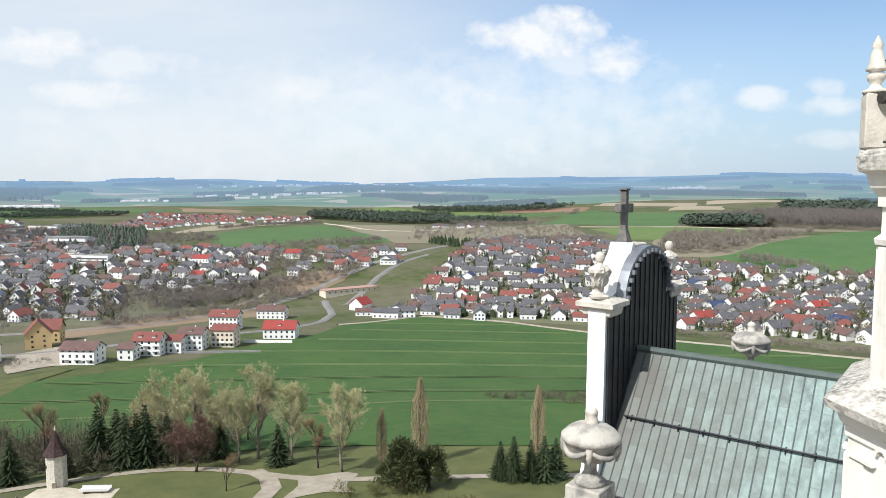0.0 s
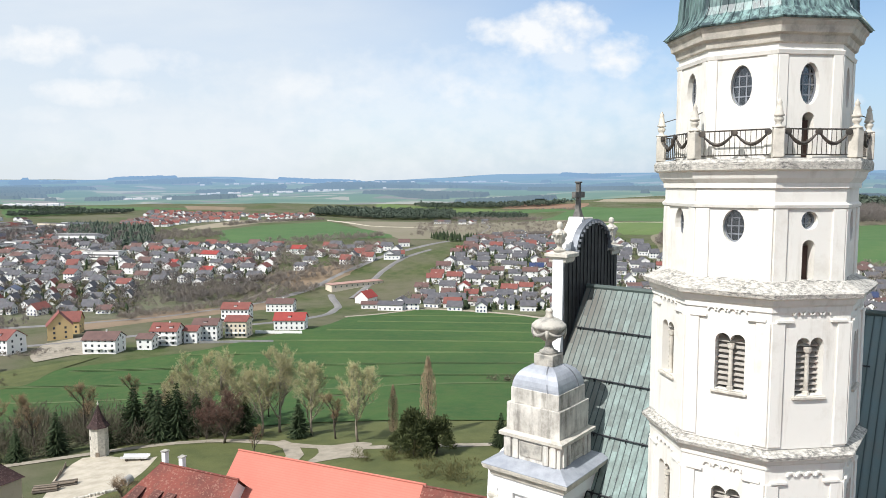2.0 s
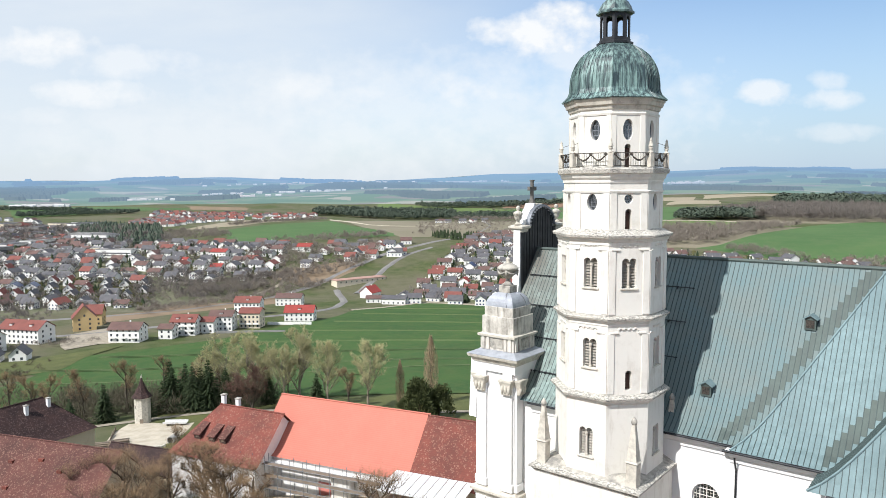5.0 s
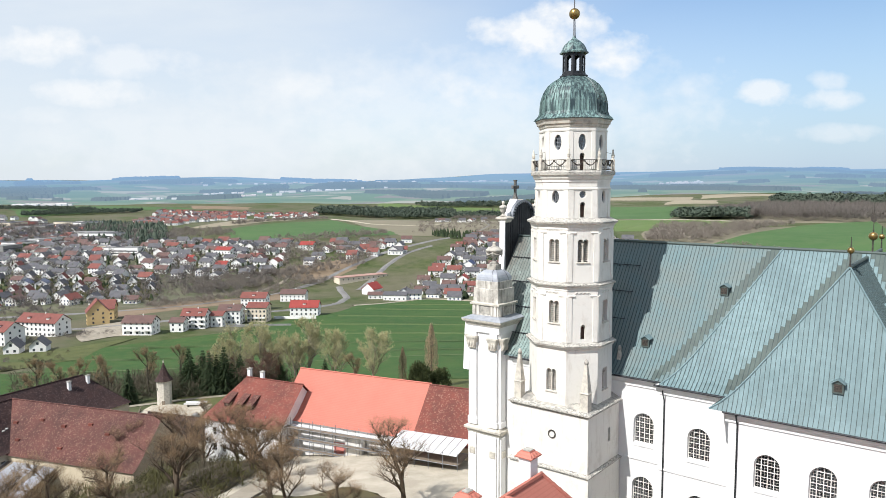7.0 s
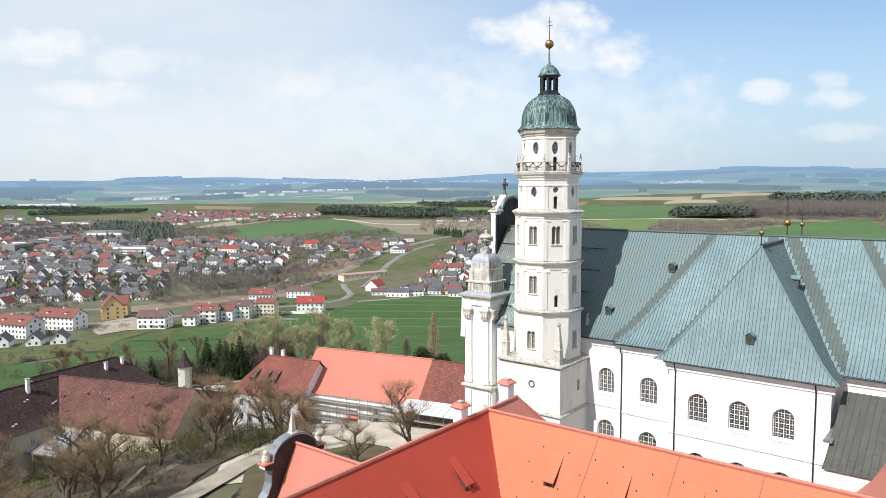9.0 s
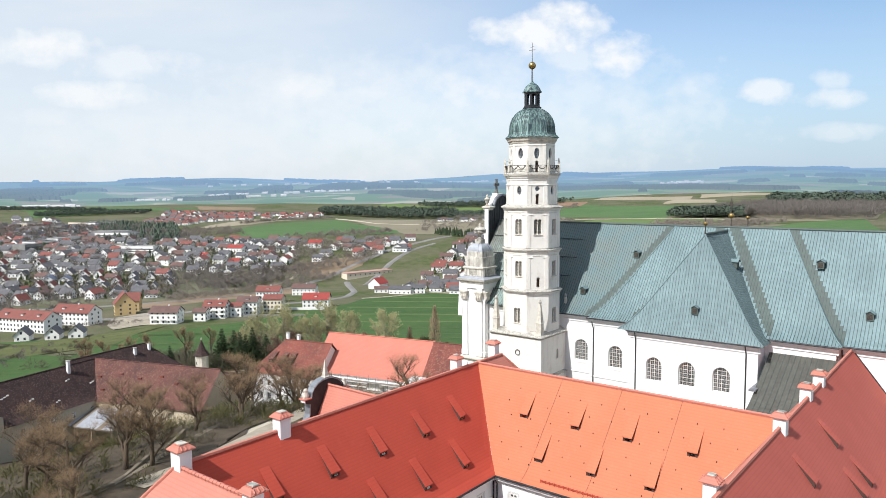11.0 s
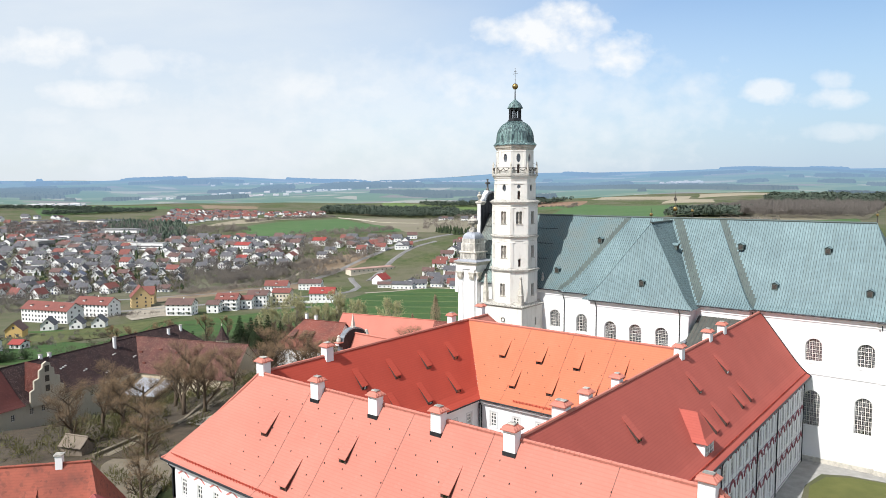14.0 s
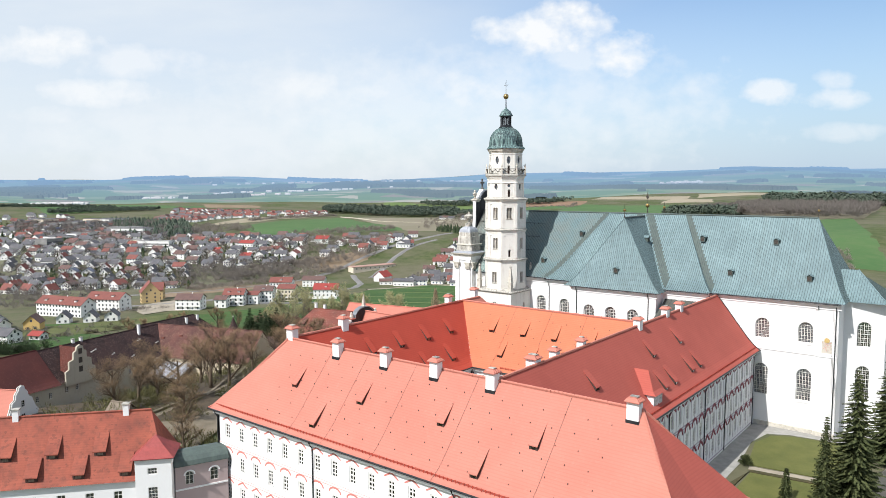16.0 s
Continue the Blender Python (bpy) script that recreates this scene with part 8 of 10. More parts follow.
bud_a = broadleaf("budding_tree", "tall pale-barked tree in yellow-green bud", 11, 25.0, 0.46, 0.92, (11, 7, 6), 0.34, 10000, 0.8, "bark_pale", "bud", 0.06, 3, 0.22, 0.7, -0.3)
bud_b = broadleaf("budding_tree", "tall slender tree in yellow-green bud", 14, 21.0, 0.36, 0.78, (10, 7, 6), 0.38, 7500, 0.75, "bark_pale", "bud", 0.06, 3, 0.2, 0.7, -0.3)
set_down(bud_a, [(169.5, -61.7, 1.05), (173.7, -80, 1.02), (176, -88, 0.95), (174, -72, 0.8)], seed=6)
set_down(bud_b, [(163, -51, 1.05), (154, -37, 1.06), (166, -66, 1.0), (178, -95, 0.9)], seed=7)
bare_c = broadleaf("bare_tree", "tall bare tree with a light crown", 21, 17.0, 0.34, 0.6, (7, 6, 5), 0.35, 3000, 0.9, "bark", "twig", 0.035)
set_down(bare_c, [(170.5, -118.5, 1.15), (157, -126.4, 1.05), (158.2, -43.6, 0.85), (151.4, -134.5, 1.0), (170, -150, 0.9), (182, -165, 0.9), (150, -148, 0.8), (205, -120, 0.9), (196, -105, 0.85), (143, -62, 0.55), (190, -70, 0.8)], seed=8)
copper_tree = broadleaf("bare_tree", "dense reddish-brown bare tree", 31, 14.0, 0.35, 0.75, (12, 8, 6), 0.2, 4800, 0.9, "bark", "twig_red", 0.06, 3, 0.12)
set_down(copper_tree, [(159.4, -74.8, 1.12), (166, -82, 0.9), (178, -100, 0.9), (186, -92, 0.85)], seed=9)
pop = poplar_tree(41, 19.0)
set_down(pop, [(159.7, -27.8, 0.74), (159, -18.1, 1.15), (163, 12, 1.0)], seed=10)
spr = spruce_tree(51, 15.5, 10.0, "needle", "dark green spruce on the meadow edge")
set_down(spr, [(167, -103, 1.12), (168, -98.5, 1.05), (166, -95.5, 1.0), (168, -91, 1.1), (170, -86, 0.9), (162, -54.6, 0.74), (171.6, -72.4, 0.76), (160, -108, 0.6), (155.6, -119.3, 0.8), (150, -127, 0.6), (149, -134, 0.65),
               (172, -95, 0.9), (145, 8, 0.66), (145, 11, 0.72), (147, 14, 0.66), (146, 1, 0.62), (145, 4, 0.72), (150, 40, 0.7), (151, 46, 0.6)], seed=11)
yew = thing("evergreen", "broad rounded dark evergreen beside the path", "tree", None, "evergreens by the path")
rg = random.Random(58)
bm = bmesh.new()
for _ in range(34):
    a, k, z = rg.uniform(0, 6.28), rg.random() ** 0.5, rg.random()
    reach = 5.0 * (1 - 0.55 * z) * k
    clump_mesh(rg, bm, (reach * math.cos(a), reach * math.sin(a), 0.4 + 9.0 * z), 2.0, 2.6, 170, 0.30)
part("crown", bm, "needle_light", yew)
part("trunk", tube(bmesh.new(), [(0, 0, -0.3), (0.1, 0, 9.0)], [0.35, 0.06], 6), "bark", yew)
set_down(yew, [(138, -21, 1.05), (140, -15.5, 0.85), (141, -25, 0.55)], seed=12)
big_spruce = spruce_tree(61, 18.0, 7.6, "needle_light", "tall spruce in the convent garden", 46, 1.7)
for x, y, k in ((70.2, -23.5, 1.02), (71.8, -4.0, 0.98)):
    m = pose(x, y, 0, 0, 0, x * 7) @ Matrix.Diagonal((k, k, k, 1))
    if k > 1:
        big_spruce.matrix_world = m
    else:
        s = big_spruce.scale.copy()
        big_spruce.scale = (1, 1, 1)
        copy_thing(big_spruce, m)
        big_spruce.scale = s
slim = spruce_tree(63, 12.0, 3.2, "needle_light", "slim young spruce in the convent garden", 40, 1.7)
slim.matrix_world = pose(67.2, -25.8, 0)
mini = spruce_tree(64, 4.5, 1.6, "needle_light", "small young conifer on the lawn", 22, 1.5)
mini.matrix_world = pose(63.0, -27.5, 0.1)
rg = random.Random(5)
bm = bmesh.new()
clump_mesh(rg, bm, (0, 0, 0.1), 0.95, 1.3, 900, 0.12)
bush = thing("round_bush", "small clipped round bush beside the garden bed", "bush", pose(55.4, -18.4, 0))
part("crown", bm, "needle_light", bush)


# scrub along the slope and round the yards
def scrub(name, label, zones, material, seed, wide=0.10, count=60):
    """zones: (ahead, across, half length, half depth, number, height)."""
    rg = random.Random(seed)
    bm = bmesh.new()
    for u0, v0, du, dv, n, h in zones:
        for _ in range(n):
            u, v = u0 + rg.uniform(-du, du), v0 + rg.uniform(-dv, dv)
            x, y = place(u, v)
            hh = h * rg.uniform(0.6, 1.25)
            clump_mesh(rg, bm, (x, y, land(x, y)), hh * 0.8, hh, count, wide)
    ob = new(name, mesh_of(name, bm, material))
    return tagged(ob, label, "scrub", "", "stuff")


scrub("scrub", "bare brown bushes along the foot of the slope", [(188, -112, 10, 40, 90, 5.0), (196, -150, 14, 40, 60, 5.0), (172, -90, 8, 16, 40, 6.5), (172, -124, 12, 26, 90, 6.5), (160, -140, 10, 22, 50, 5.5)], "scrub", 71, 0.13, 90)
scrub("hedge_row", "dark bare hedge in the field", [(246, 22, 5, 20, 40, 2.4), (238, 50, 5, 20, 30, 2.4), (204, -223, 4, 3, 10, 1.6), (217, -216, 4, 3, 12, 1.8), (231, -208, 4, 3, 12, 2.0), (246, -200, 5, 3, 14, 2.2), (262, -206, 14, 10, 16, 1.6)], "scrub", 72, 0.16, 70)
scrub("evergreen_scrub", "dark evergreen bushes behind the farm ranges", [(156, -207, 5, 4, 14, 5.0), (166, -202, 6, 4, 12, 4.5), (148, -215, 6, 5, 12, 5.0)], "needle", 75, 0.16, 150)
scrub("brushwood", "bare brown brushwood below the trees of the court", [(10, -56, 14, 3, 26, 1.8), (34, -58, 14, 6, 40, 2.2), (50, -64, 10, 10, 30, 2.2), (0, -66, 14, 5, 26, 1.8), (44, -46, 8, 4, 16, 1.6)], "scrub", 74, 0.05, 120)
scrub("undergrowth", "greening bushes below the trees of the abbey", [(4, -66, 20, 10, 20, 2.2), (40, -72, 26, 12, 30, 2.4), (20, -90, 26, 10, 30, 2.6), (-26, -68, 16, 12, 40, 2.6), (-10, -78, 18, 8, 30, 2.6), (40, -50, 20, 8, 40, 2.4), (-44, -54, 6, 5, 14, 2.2), (136, -30, 4, 6, 9, 2.6), (128, -12, 5, 8, 9, 2.2), (118, -66, 6, 8, 8, 2.0), (117, -15, 3, 4, 8, 4.0), (112, -9, 3, 4, 6, 3.4), (134, -23, 2, 3, 5, 4.0), (50, -78, 12, 5, 34, 3.4), (38, -62, 14, 4, 24, 2.6)], "scrub_green", 73, 0.09, 110)

# ---- fields ----
def crop(name, a, b, c, scale=0.03, lines=0.0):
    n = Nodes(name)
    big = n.ramp(n.noise(scale, 5, 0.6), 0.36, 0.66)
    mid = n.ramp(n.noise(scale * 7, 4, 0.65), 0.40, 0.75)
    col = n.mix(big, a, b)
    col = n.mix(n.math("MULTIPLY", mid, 0.45), col, c)
    fine = n.noise(2.2, 3, 0.7)
    col = n.mix(n.math("MULTIPLY", fine, 0.22), col, (0.02, 0.025, 0.008))
    return n.done(col, 0.95, 0, fine, 0.3, 0.1, 0.15)


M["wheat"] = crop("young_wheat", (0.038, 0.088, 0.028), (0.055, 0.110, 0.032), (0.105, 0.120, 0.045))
# paler copy of the young wheat, distance haze put into its tone
M["wheat_far"] = crop("hazed_young_wheat", (0.062, 0.128, 0.046), (0.080, 0.148, 0.054), (0.13, 0.16, 0.075), 0.008)
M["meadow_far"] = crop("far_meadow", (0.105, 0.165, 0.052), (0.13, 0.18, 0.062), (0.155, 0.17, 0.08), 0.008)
M["straw"] = crop("stubble_field", (0.32, 0.275, 0.20), (0.28, 0.24, 0.175), (0.36, 0.32, 0.24), 0.008)
# brown land lightened to stand in for haze over the valley
M["rough_land"] = crop("rough_brown_land", (0.205, 0.180, 0.130), (0.24, 0.205, 0.155), (0.18, 0.19, 0.105), 0.012)
M["pasture"] = crop("pasture", (0.080, 0.125, 0.030), (0.115, 0.145, 0.045), (0.14, 0.14, 0.06), 0.02)
M["garden"] = crop("garden_ground", (0.105, 0.128, 0.058), (0.145, 0.138, 0.09), (0.26, 0.235, 0.185), 0.05)
M["soil_red"] = crop("ploughed_soil", (0.26, 0.16, 0.11), (0.21, 0.135, 0.09), (0.30, 0.20, 0.14), 0.01)
M["soil"] = crop("bare_embankment", (0.25, 0.18, 0.125), (0.20, 0.15, 0.10), (0.28, 0.22, 0.15), 0.03)
M["track"] = crop("worn_track", (0.105, 0.145, 0.062), (0.080, 0.122, 0.048), (0.19, 0.19, 0.10), 0.05)

EDGE = [(-260, 262), (-216, 276), (-185, 294), (-140, 330), (-89, 416), (-82, 461), (-30, 507), (35, 482), (82, 440), (203, 335), (330, 270)]


def field_top(v):
    for (a, p), (b, q) in zip(EDGE, EDGE[1:]):
        if v <= b:
            return p + (q - p) * max(0, (v - a) / (b - a))
    return EDGE[-1][1]


me = bpy.data.meshes.new("crop_field")
verts, faces = [], []
NV, NU = 90, 40
for j in range(NV + 1):
    v = -255 + 580 * j / NV
    for i in range(NU + 1):
        s = i / NU
        lo = 222 + 8 * math.sin(v / 60) - 0.12 * min(v, 0) if v < 60 else 222 - (v - 60) * 0.35
        u = lo + (field_top(v) - lo) * s
        x, y = place(u, v)
        verts.append((x, y, land(x, y) + 0.28))
for j in range(NV):
    for i in range(NU):
        k = j * (NU + 1) + i
        faces.append((k, k + NU + 1, k + NU + 2, k + 1))
me.from_pydata(verts, [], faces)
me.materials.append(M["wheat"])
for p in me.polygons:
    p.use_smooth = True
tagged(new("crop_field", me), "wide field of young green wheat in the valley", "field", "", "structure")
patch("crop_field", [(178, -60), (178, 100), (240, 110), (216, -66)], 16, 0.22, "wheat", "strip of young wheat below the hedge", "field", wobble=2)
# tramlines: pairs of wheel tracks through the wheat
for k, (u0, bend) in enumerate(((252, 6), (282, 10), (312, 12), (345, 16), (380, 20), (418, 22), (456, 16))):
    reach = [v for v in range(-240, 300, 14) if field_top(v) > u0 + bend * math.cos(v / 130) + 6]
    runs = [reach] if reach else []
    for rr in runs:
        for off in (0, 2.6):
            ribbon("tramline", [(u0 + off + bend * math.cos(v / 130), v) for v in rr], 0.9, 0.42, "track", "pale wheel track through the wheat", "track", "structure", 14.0)
ribbon("field_edge", [(226, -200), (228, -120), (234, -60), (240, 0), (236, 60), (214, 120)], 2.2, 0.34, "track", "grassy strip between the fields", "track")

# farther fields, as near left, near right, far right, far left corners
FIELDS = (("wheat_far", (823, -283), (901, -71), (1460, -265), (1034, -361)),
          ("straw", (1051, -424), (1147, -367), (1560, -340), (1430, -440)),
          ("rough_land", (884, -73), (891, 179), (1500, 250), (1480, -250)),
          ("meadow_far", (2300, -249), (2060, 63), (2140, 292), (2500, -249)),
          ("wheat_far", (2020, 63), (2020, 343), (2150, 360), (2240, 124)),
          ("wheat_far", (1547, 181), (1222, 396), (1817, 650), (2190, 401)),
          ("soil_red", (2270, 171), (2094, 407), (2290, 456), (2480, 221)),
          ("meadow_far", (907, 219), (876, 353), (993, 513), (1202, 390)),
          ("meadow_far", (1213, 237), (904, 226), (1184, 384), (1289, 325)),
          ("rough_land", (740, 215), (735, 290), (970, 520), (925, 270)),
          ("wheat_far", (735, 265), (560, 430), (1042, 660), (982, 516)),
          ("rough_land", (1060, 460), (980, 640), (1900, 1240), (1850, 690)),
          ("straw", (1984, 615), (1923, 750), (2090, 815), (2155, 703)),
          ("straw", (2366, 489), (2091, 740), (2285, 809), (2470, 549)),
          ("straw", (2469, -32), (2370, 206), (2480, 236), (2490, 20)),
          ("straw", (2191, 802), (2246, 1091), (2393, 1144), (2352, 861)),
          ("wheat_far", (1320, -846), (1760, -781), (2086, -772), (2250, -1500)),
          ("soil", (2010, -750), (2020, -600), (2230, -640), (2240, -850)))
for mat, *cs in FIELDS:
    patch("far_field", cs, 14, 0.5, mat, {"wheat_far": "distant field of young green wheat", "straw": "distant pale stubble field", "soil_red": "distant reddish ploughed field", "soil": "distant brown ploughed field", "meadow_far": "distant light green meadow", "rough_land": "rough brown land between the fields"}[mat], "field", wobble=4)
ribbon("field_track", [(1559, -275), (1412, -222), (1222, -145), (1127, -71), (1163, -8)], 7.0, 0.9, "yard_gravel", "pale farm track beside the far wheat", "path")
ribbon("field_track", [(1300, 240), (1250, 330), (1199, 393), (1060, 470)], 7.0, 0.9, "gravel", "pale farm track along the wood", "path")
patch("embankment", [(400, -235), (520, -140), (560, -150), (430, -262)], 12, 0.25, "soil", "bare brown earth bank beside the railway road", "bank", wobble=3)
patch("embankment", [(585, -150), (640, -100), (700, -110), (640, -190)], 10, 0.25, "soil", "bare brown slope beside the road", "bank", wobble=4)

patch("crop_field", [(170, -200), (178, -58), (244, -64), (262, -190)], 14, 0.2, "wheat", "young wheat above the hedge of the slope", "field", wobble=2)
# plot colours carry a haze lift over their own tone
M["plots"] = crop("town_plots", (0.105, 0.120, 0.062), (0.14, 0.13, 0.09), (0.25, 0.23, 0.19), 0.06)
patch("town_ground", [(455, -420), (455, -225), (800, -175), (860, -420)], 18, 0.2, "plots", "garden plots and yards between the houses", "garden", wobble=6)
patch("town_ground", [(540, -640), (470, -421), (862, -421), (1000, -760)], 18, 0.2, "plots", "garden plots and yards of the town", "garden", wobble=6)
patch("crop_field", [(150, -250), (158, -176), (222, -190), (222, -244)], 10, 0.25, "wheat", "strip of young wheat behind the farm ranges", "field", wobble=2)

patch("rough_grass", [(196, -228), (256, -191), (316, -188), (232, -262)], 12, 0.30, "meadow", "rough olive grass between the wheat and the houses", "meadow", wobble=2)

# ---- roads ----
ribbon("road", [(340, -270), (352, -225), (372, -200), (395, -167), (430, -122), (470, -98), (520, -96), (575, -112)], 6.0, 0.45, "asphalt", "village road past the apartment houses", "road")
ribbon("road", [(408, -330), (418, -287), (433, -249), (458, -212), (508, -183), (557, -157), (602, -131), (653, -111), (709, -85), (767, -53), (860, -2), (938, 30), (1100, 60), (1300, 60)], 8.0, 0.5, "asphalt", "country road climbing through the valley", "road")
ribbon("road", [(560, -92), (600, -84), (651, -75), (700, -61), (760, -30)], 6.0, 0.5, "asphalt", "side road into the housing estate", "road")
patch("bare_yard", [(455, -232), (500, -150), (536, -150), (490, -235)], 10, 0.32, "soil", "bare brown earth between the road and the houses", "bank", wobble=3)
patch("bare_yard", [(306, -213), (330, -186), (385, -215), (352, -239)], 8, 0.32, "gravel", "pale gravel forecourt of the apartment houses", "yard", wobble=2)
ribbon("field_track", [(461, -84), (478, -60), (511, -30), (500, 5), (486, 35), (444, 82), (395, 140), (339, 203), (275, 330)], 4.5, 0.5, "gravel", "pale farm track round the field", "path")
ribbon("farm_track", [(620, -205), (640, -180), (610, -165), (570, -175), (540, -190)], 4.0, 0.5, "gravel", "winding pale track on the slope", "path")
for s, pts in enumerate((((525, 0), (640, 40), (760, 70), (870, 110)), ((540, -40), (560, 40), (530, 110)), ((640, -20), (650, 80), (600, 140)), ((740, 20), (740, 90), (720, 160)), ((430, 180), (520, 240), (640, 300)), ((500, 150), (470, 240), (420, 280)), ((600, 200), (560, 300), (520, 350)))):
    ribbon("street", pts, 5.0, 0.5, "asphalt", "residential street between the houses", "road")
patch("house_gardens", [(500, -50), (470, 110), (880, 180), (900, 30)], 16, 0.2, "garden", "gardens and lawns of the housing estate", "garden", wobble=5)
patch("house_gardens", [(440, 150), (350, 250), (620, 400), (720, 220)], 16, 0.2, "garden", "gardens and lawns of the housing estate", "garden", wobble=5)

# ---- houses of the town ----
# dark, brown and red roofs lightened to stand in for valley haze
HM = {"dark": plain("dark_roof_tiles", (0.085, 0.085, 0.095), (0.125, 0.120, 0.125), 0.3, 0.7, 0, 3, 0.3),
      "brown": plain("brown_roof_tiles", (0.155, 0.092, 0.080), (0.12, 0.072, 0.064), 0.3, 0.75, 0, 3, 0.3),
      "red": plain("red_roof_tiles", (0.23, 0.078, 0.062), (0.18, 0.066, 0.055), 0.3, 0.75, 0, 3, 0.3),
      "bright": plain("bright_red_roof_tiles", (0.32, 0.055, 0.045), (0.27, 0.05, 0.042), 0.3, 0.7, 0, 3, 0.3),
      "blue": plain("solar_panels", (0.035, 0.050, 0.11), (0.05, 0.07, 0.15), 0.3, 0.3, 0.1, 3, 0.1),
      "wall": plaster("house_plaster", (0.78, 0.77, 0.74), (0.62, 0.59, 0.53), 0.4),
      "yellow": plaster("yellow_plaster", (0.62, 0.42, 0.16), (0.5, 0.34, 0.14), 0.4),
      "ochre": plaster("ochre_plaster", (0.55, 0.40, 0.20), (0.46, 0.33, 0.17), 0.4),
      "beige": plaster("beige_plaster", (0.66, 0.58, 0.46), (0.55, 0.47, 0.37), 0.4),
      "flat": plain("flat_roof_gravel", (0.30, 0.29, 0.28), (0.22, 0.22, 0.21), 0.2, 0.9, 0, 3, 0.3)}
PANE = mesh_of("window", box(bmesh.new(), -0.55, 0.55, -0.06, 0.02, 0, 1.3), M["glass_dark"] if "glass_dark" in M else plain("dark_window_glass", (0.045, 0.05, 0.06), (0.07, 0.08, 0.09), 0.5, 0.15, 0, 3, 0.0, spec=0.6))
BALCONY = mesh_of("balcony", box(box(bmesh.new(), -1.6, 1.6, -1.3, 0, -0.12, 0.0), -1.6, 1.6, -1.3, -1.24, 0.0, 0.95), HM["wall"])


def pitched(bm, l, w, z0, z1, over):
    """A closed gable roof body with overhang."""
    k = (z1 - z0) / w
    prism(bm, [(-w - over, z0 - over * k), (0, z1), (w + over, z0 - over * k), (w + over, z0 - over * k + 0.2), (0, z1 + 0.22), (-w - over, z0 - over * k + 0.2)], "x", -l - over, l + over)
    return bm


def dwelling(name, label, l, w, eave, ridge, roof, wall="wall", windows=2, chim=True, floors=1, group="houses of the valley", gable_windows=True, balcony=0, dorm=0):
    """A house along its own x, windows on the -y side and on the +x gable."""
    h = thing(name, label, "house", None, group)
    part("wall", prism(bmesh.new(), [(-w, -4), (w, -4), (w, eave), (0, ridge - 0.12), (-w, eave)], "x", -l, l), HM[wall], h)
    part("roof", pitched(bmesh.new(), l, w, eave, ridge, 0.6), HM[roof], h)
    if chim:
        part("chimney", box(bmesh.new(), 1.2, 1.8, -0.3, 0.3, ridge - 1, ridge + 0.9), HM["wall"], h)
    for f in range(floors):
        z = 0.9 + 2.75 * f
        for i in range(windows):
            part("window", PANE, None, h, "", pose(-l + 2 * l * (i + 0.5) / windows, -w, z))
        if gable_windows:
            for i in (-1, 1):
                part("window", PANE, None, h, "", pose(l, i * w * 0.45, z, 0, 0, 90))
    if gable_windows:
        part("window", PANE, None, h, "", pose(l, 0, eave + 0.5, 0, 0, 90))
    for i in range(balcony):
        part("balcony", BALCONY, None, h, "", pose(-l + 2 * l * (i % 3 + 0.5) / 3, -w, 2.8 * (1 + i // 3)))
    for i in range(dorm):
        x = -l + 2 * l * (i + 0.5) / dorm
        d = part("dormer", box(bmesh.new(), x - 0.9, x + 0.9, -w * 0.7, -w * 0.1, eave, eave + (ridge - eave) * 0.62), HM["wall"], h)
        part("dormer_roof", box(bmesh.new(), x - 1.1, x + 1.1, -w * 0.76, 0, eave + (ridge - eave) * 0.62, eave + (ridge - eave) * 0.62 + 0.18), HM[roof], d)
    return h


HOUSE_AT = []


def lay(h, u, v, deg):
    x, y = place(u, v)
    HOUSE_AT.append((u, v))
    return pose(x, y, land(x, y) + 0.1, 0, 0, deg)


protos = []
for roof, word in (("dark", "dark grey"), ("brown", "brown"), ("red", "red"), ("bright", "bright red")):
    for l, w, e, r, kind in ((5.8, 4.9, 4.3, 7.4, "low"), (6.8, 5.3, 5.6, 9.0, "two-storey")):
        protos.append((roof, dwelling("house", "white %s house with a %s gabled roof" % (kind, word), l, w, e, r, roof, "wall", 2, True, 1 if e < 5 else 2)))
for roof, word in (("dark", "dark grey"), ("red", "red")):
    protos.append((roof, dwelling("house", "white house with a steep %s gabled roof" % word, 5.4, 4.2, 4.0, 8.6, roof, "wall", 2, True, 1)))
used = {i: False for i in range(len(protos))}
solar = dwelling("house", "white house with blue solar panels on its roof", 6.6, 5.2, 4.8, 8.2, "blue", "wall", 2, False, 1)
solar_used = [False]


def put_house(i, m):
    h = protos[i][1]
    if used[i]:
        return copy_thing(h, m)
    used[i] = True
    h.matrix_world = m
    return h


def estate(corners, rows, cols, weights, turn, seed, skip=0.12, jit=0.28, turns=(0, 0, 0, 90)):
    """Houses in loose rows over a four-cornered piece of the valley."""
    rg = random.Random(seed)
    a, b, c, d = corners
    for i in range(rows):
        for j in range(cols):
            if rg.random() < skip:
                continue
            s, t = (i + 0.5 + rg.uniform(-jit, jit)) / rows, (j + 0.5 + (0.35 if i % 2 else 0) + rg.uniform(-jit, jit)) / cols
            u = (a[0] * (1 - t) + b[0] * t) * (1 - s) + (d[0] * (1 - t) + c[0] * t) * s
            v = (a[1] * (1 - t) + b[1] * t) * (1 - s) + (d[1] * (1 - t) + c[1] * t) * s
            deg = turn + rg.choice(turns) + rg.uniform(-7, 7)
            k = rg.choices(range(len(weights)), weights)[0]
            if rg.random() < 0.04:
                if solar_used[0]:
                    copy_thing(solar, lay(None, u, v, deg))
                else:
                    solar.matrix_world = lay(None, u, v, deg)
                    solar_used[0] = True
            else:
                put_house(k, lay(None, u, v, deg))


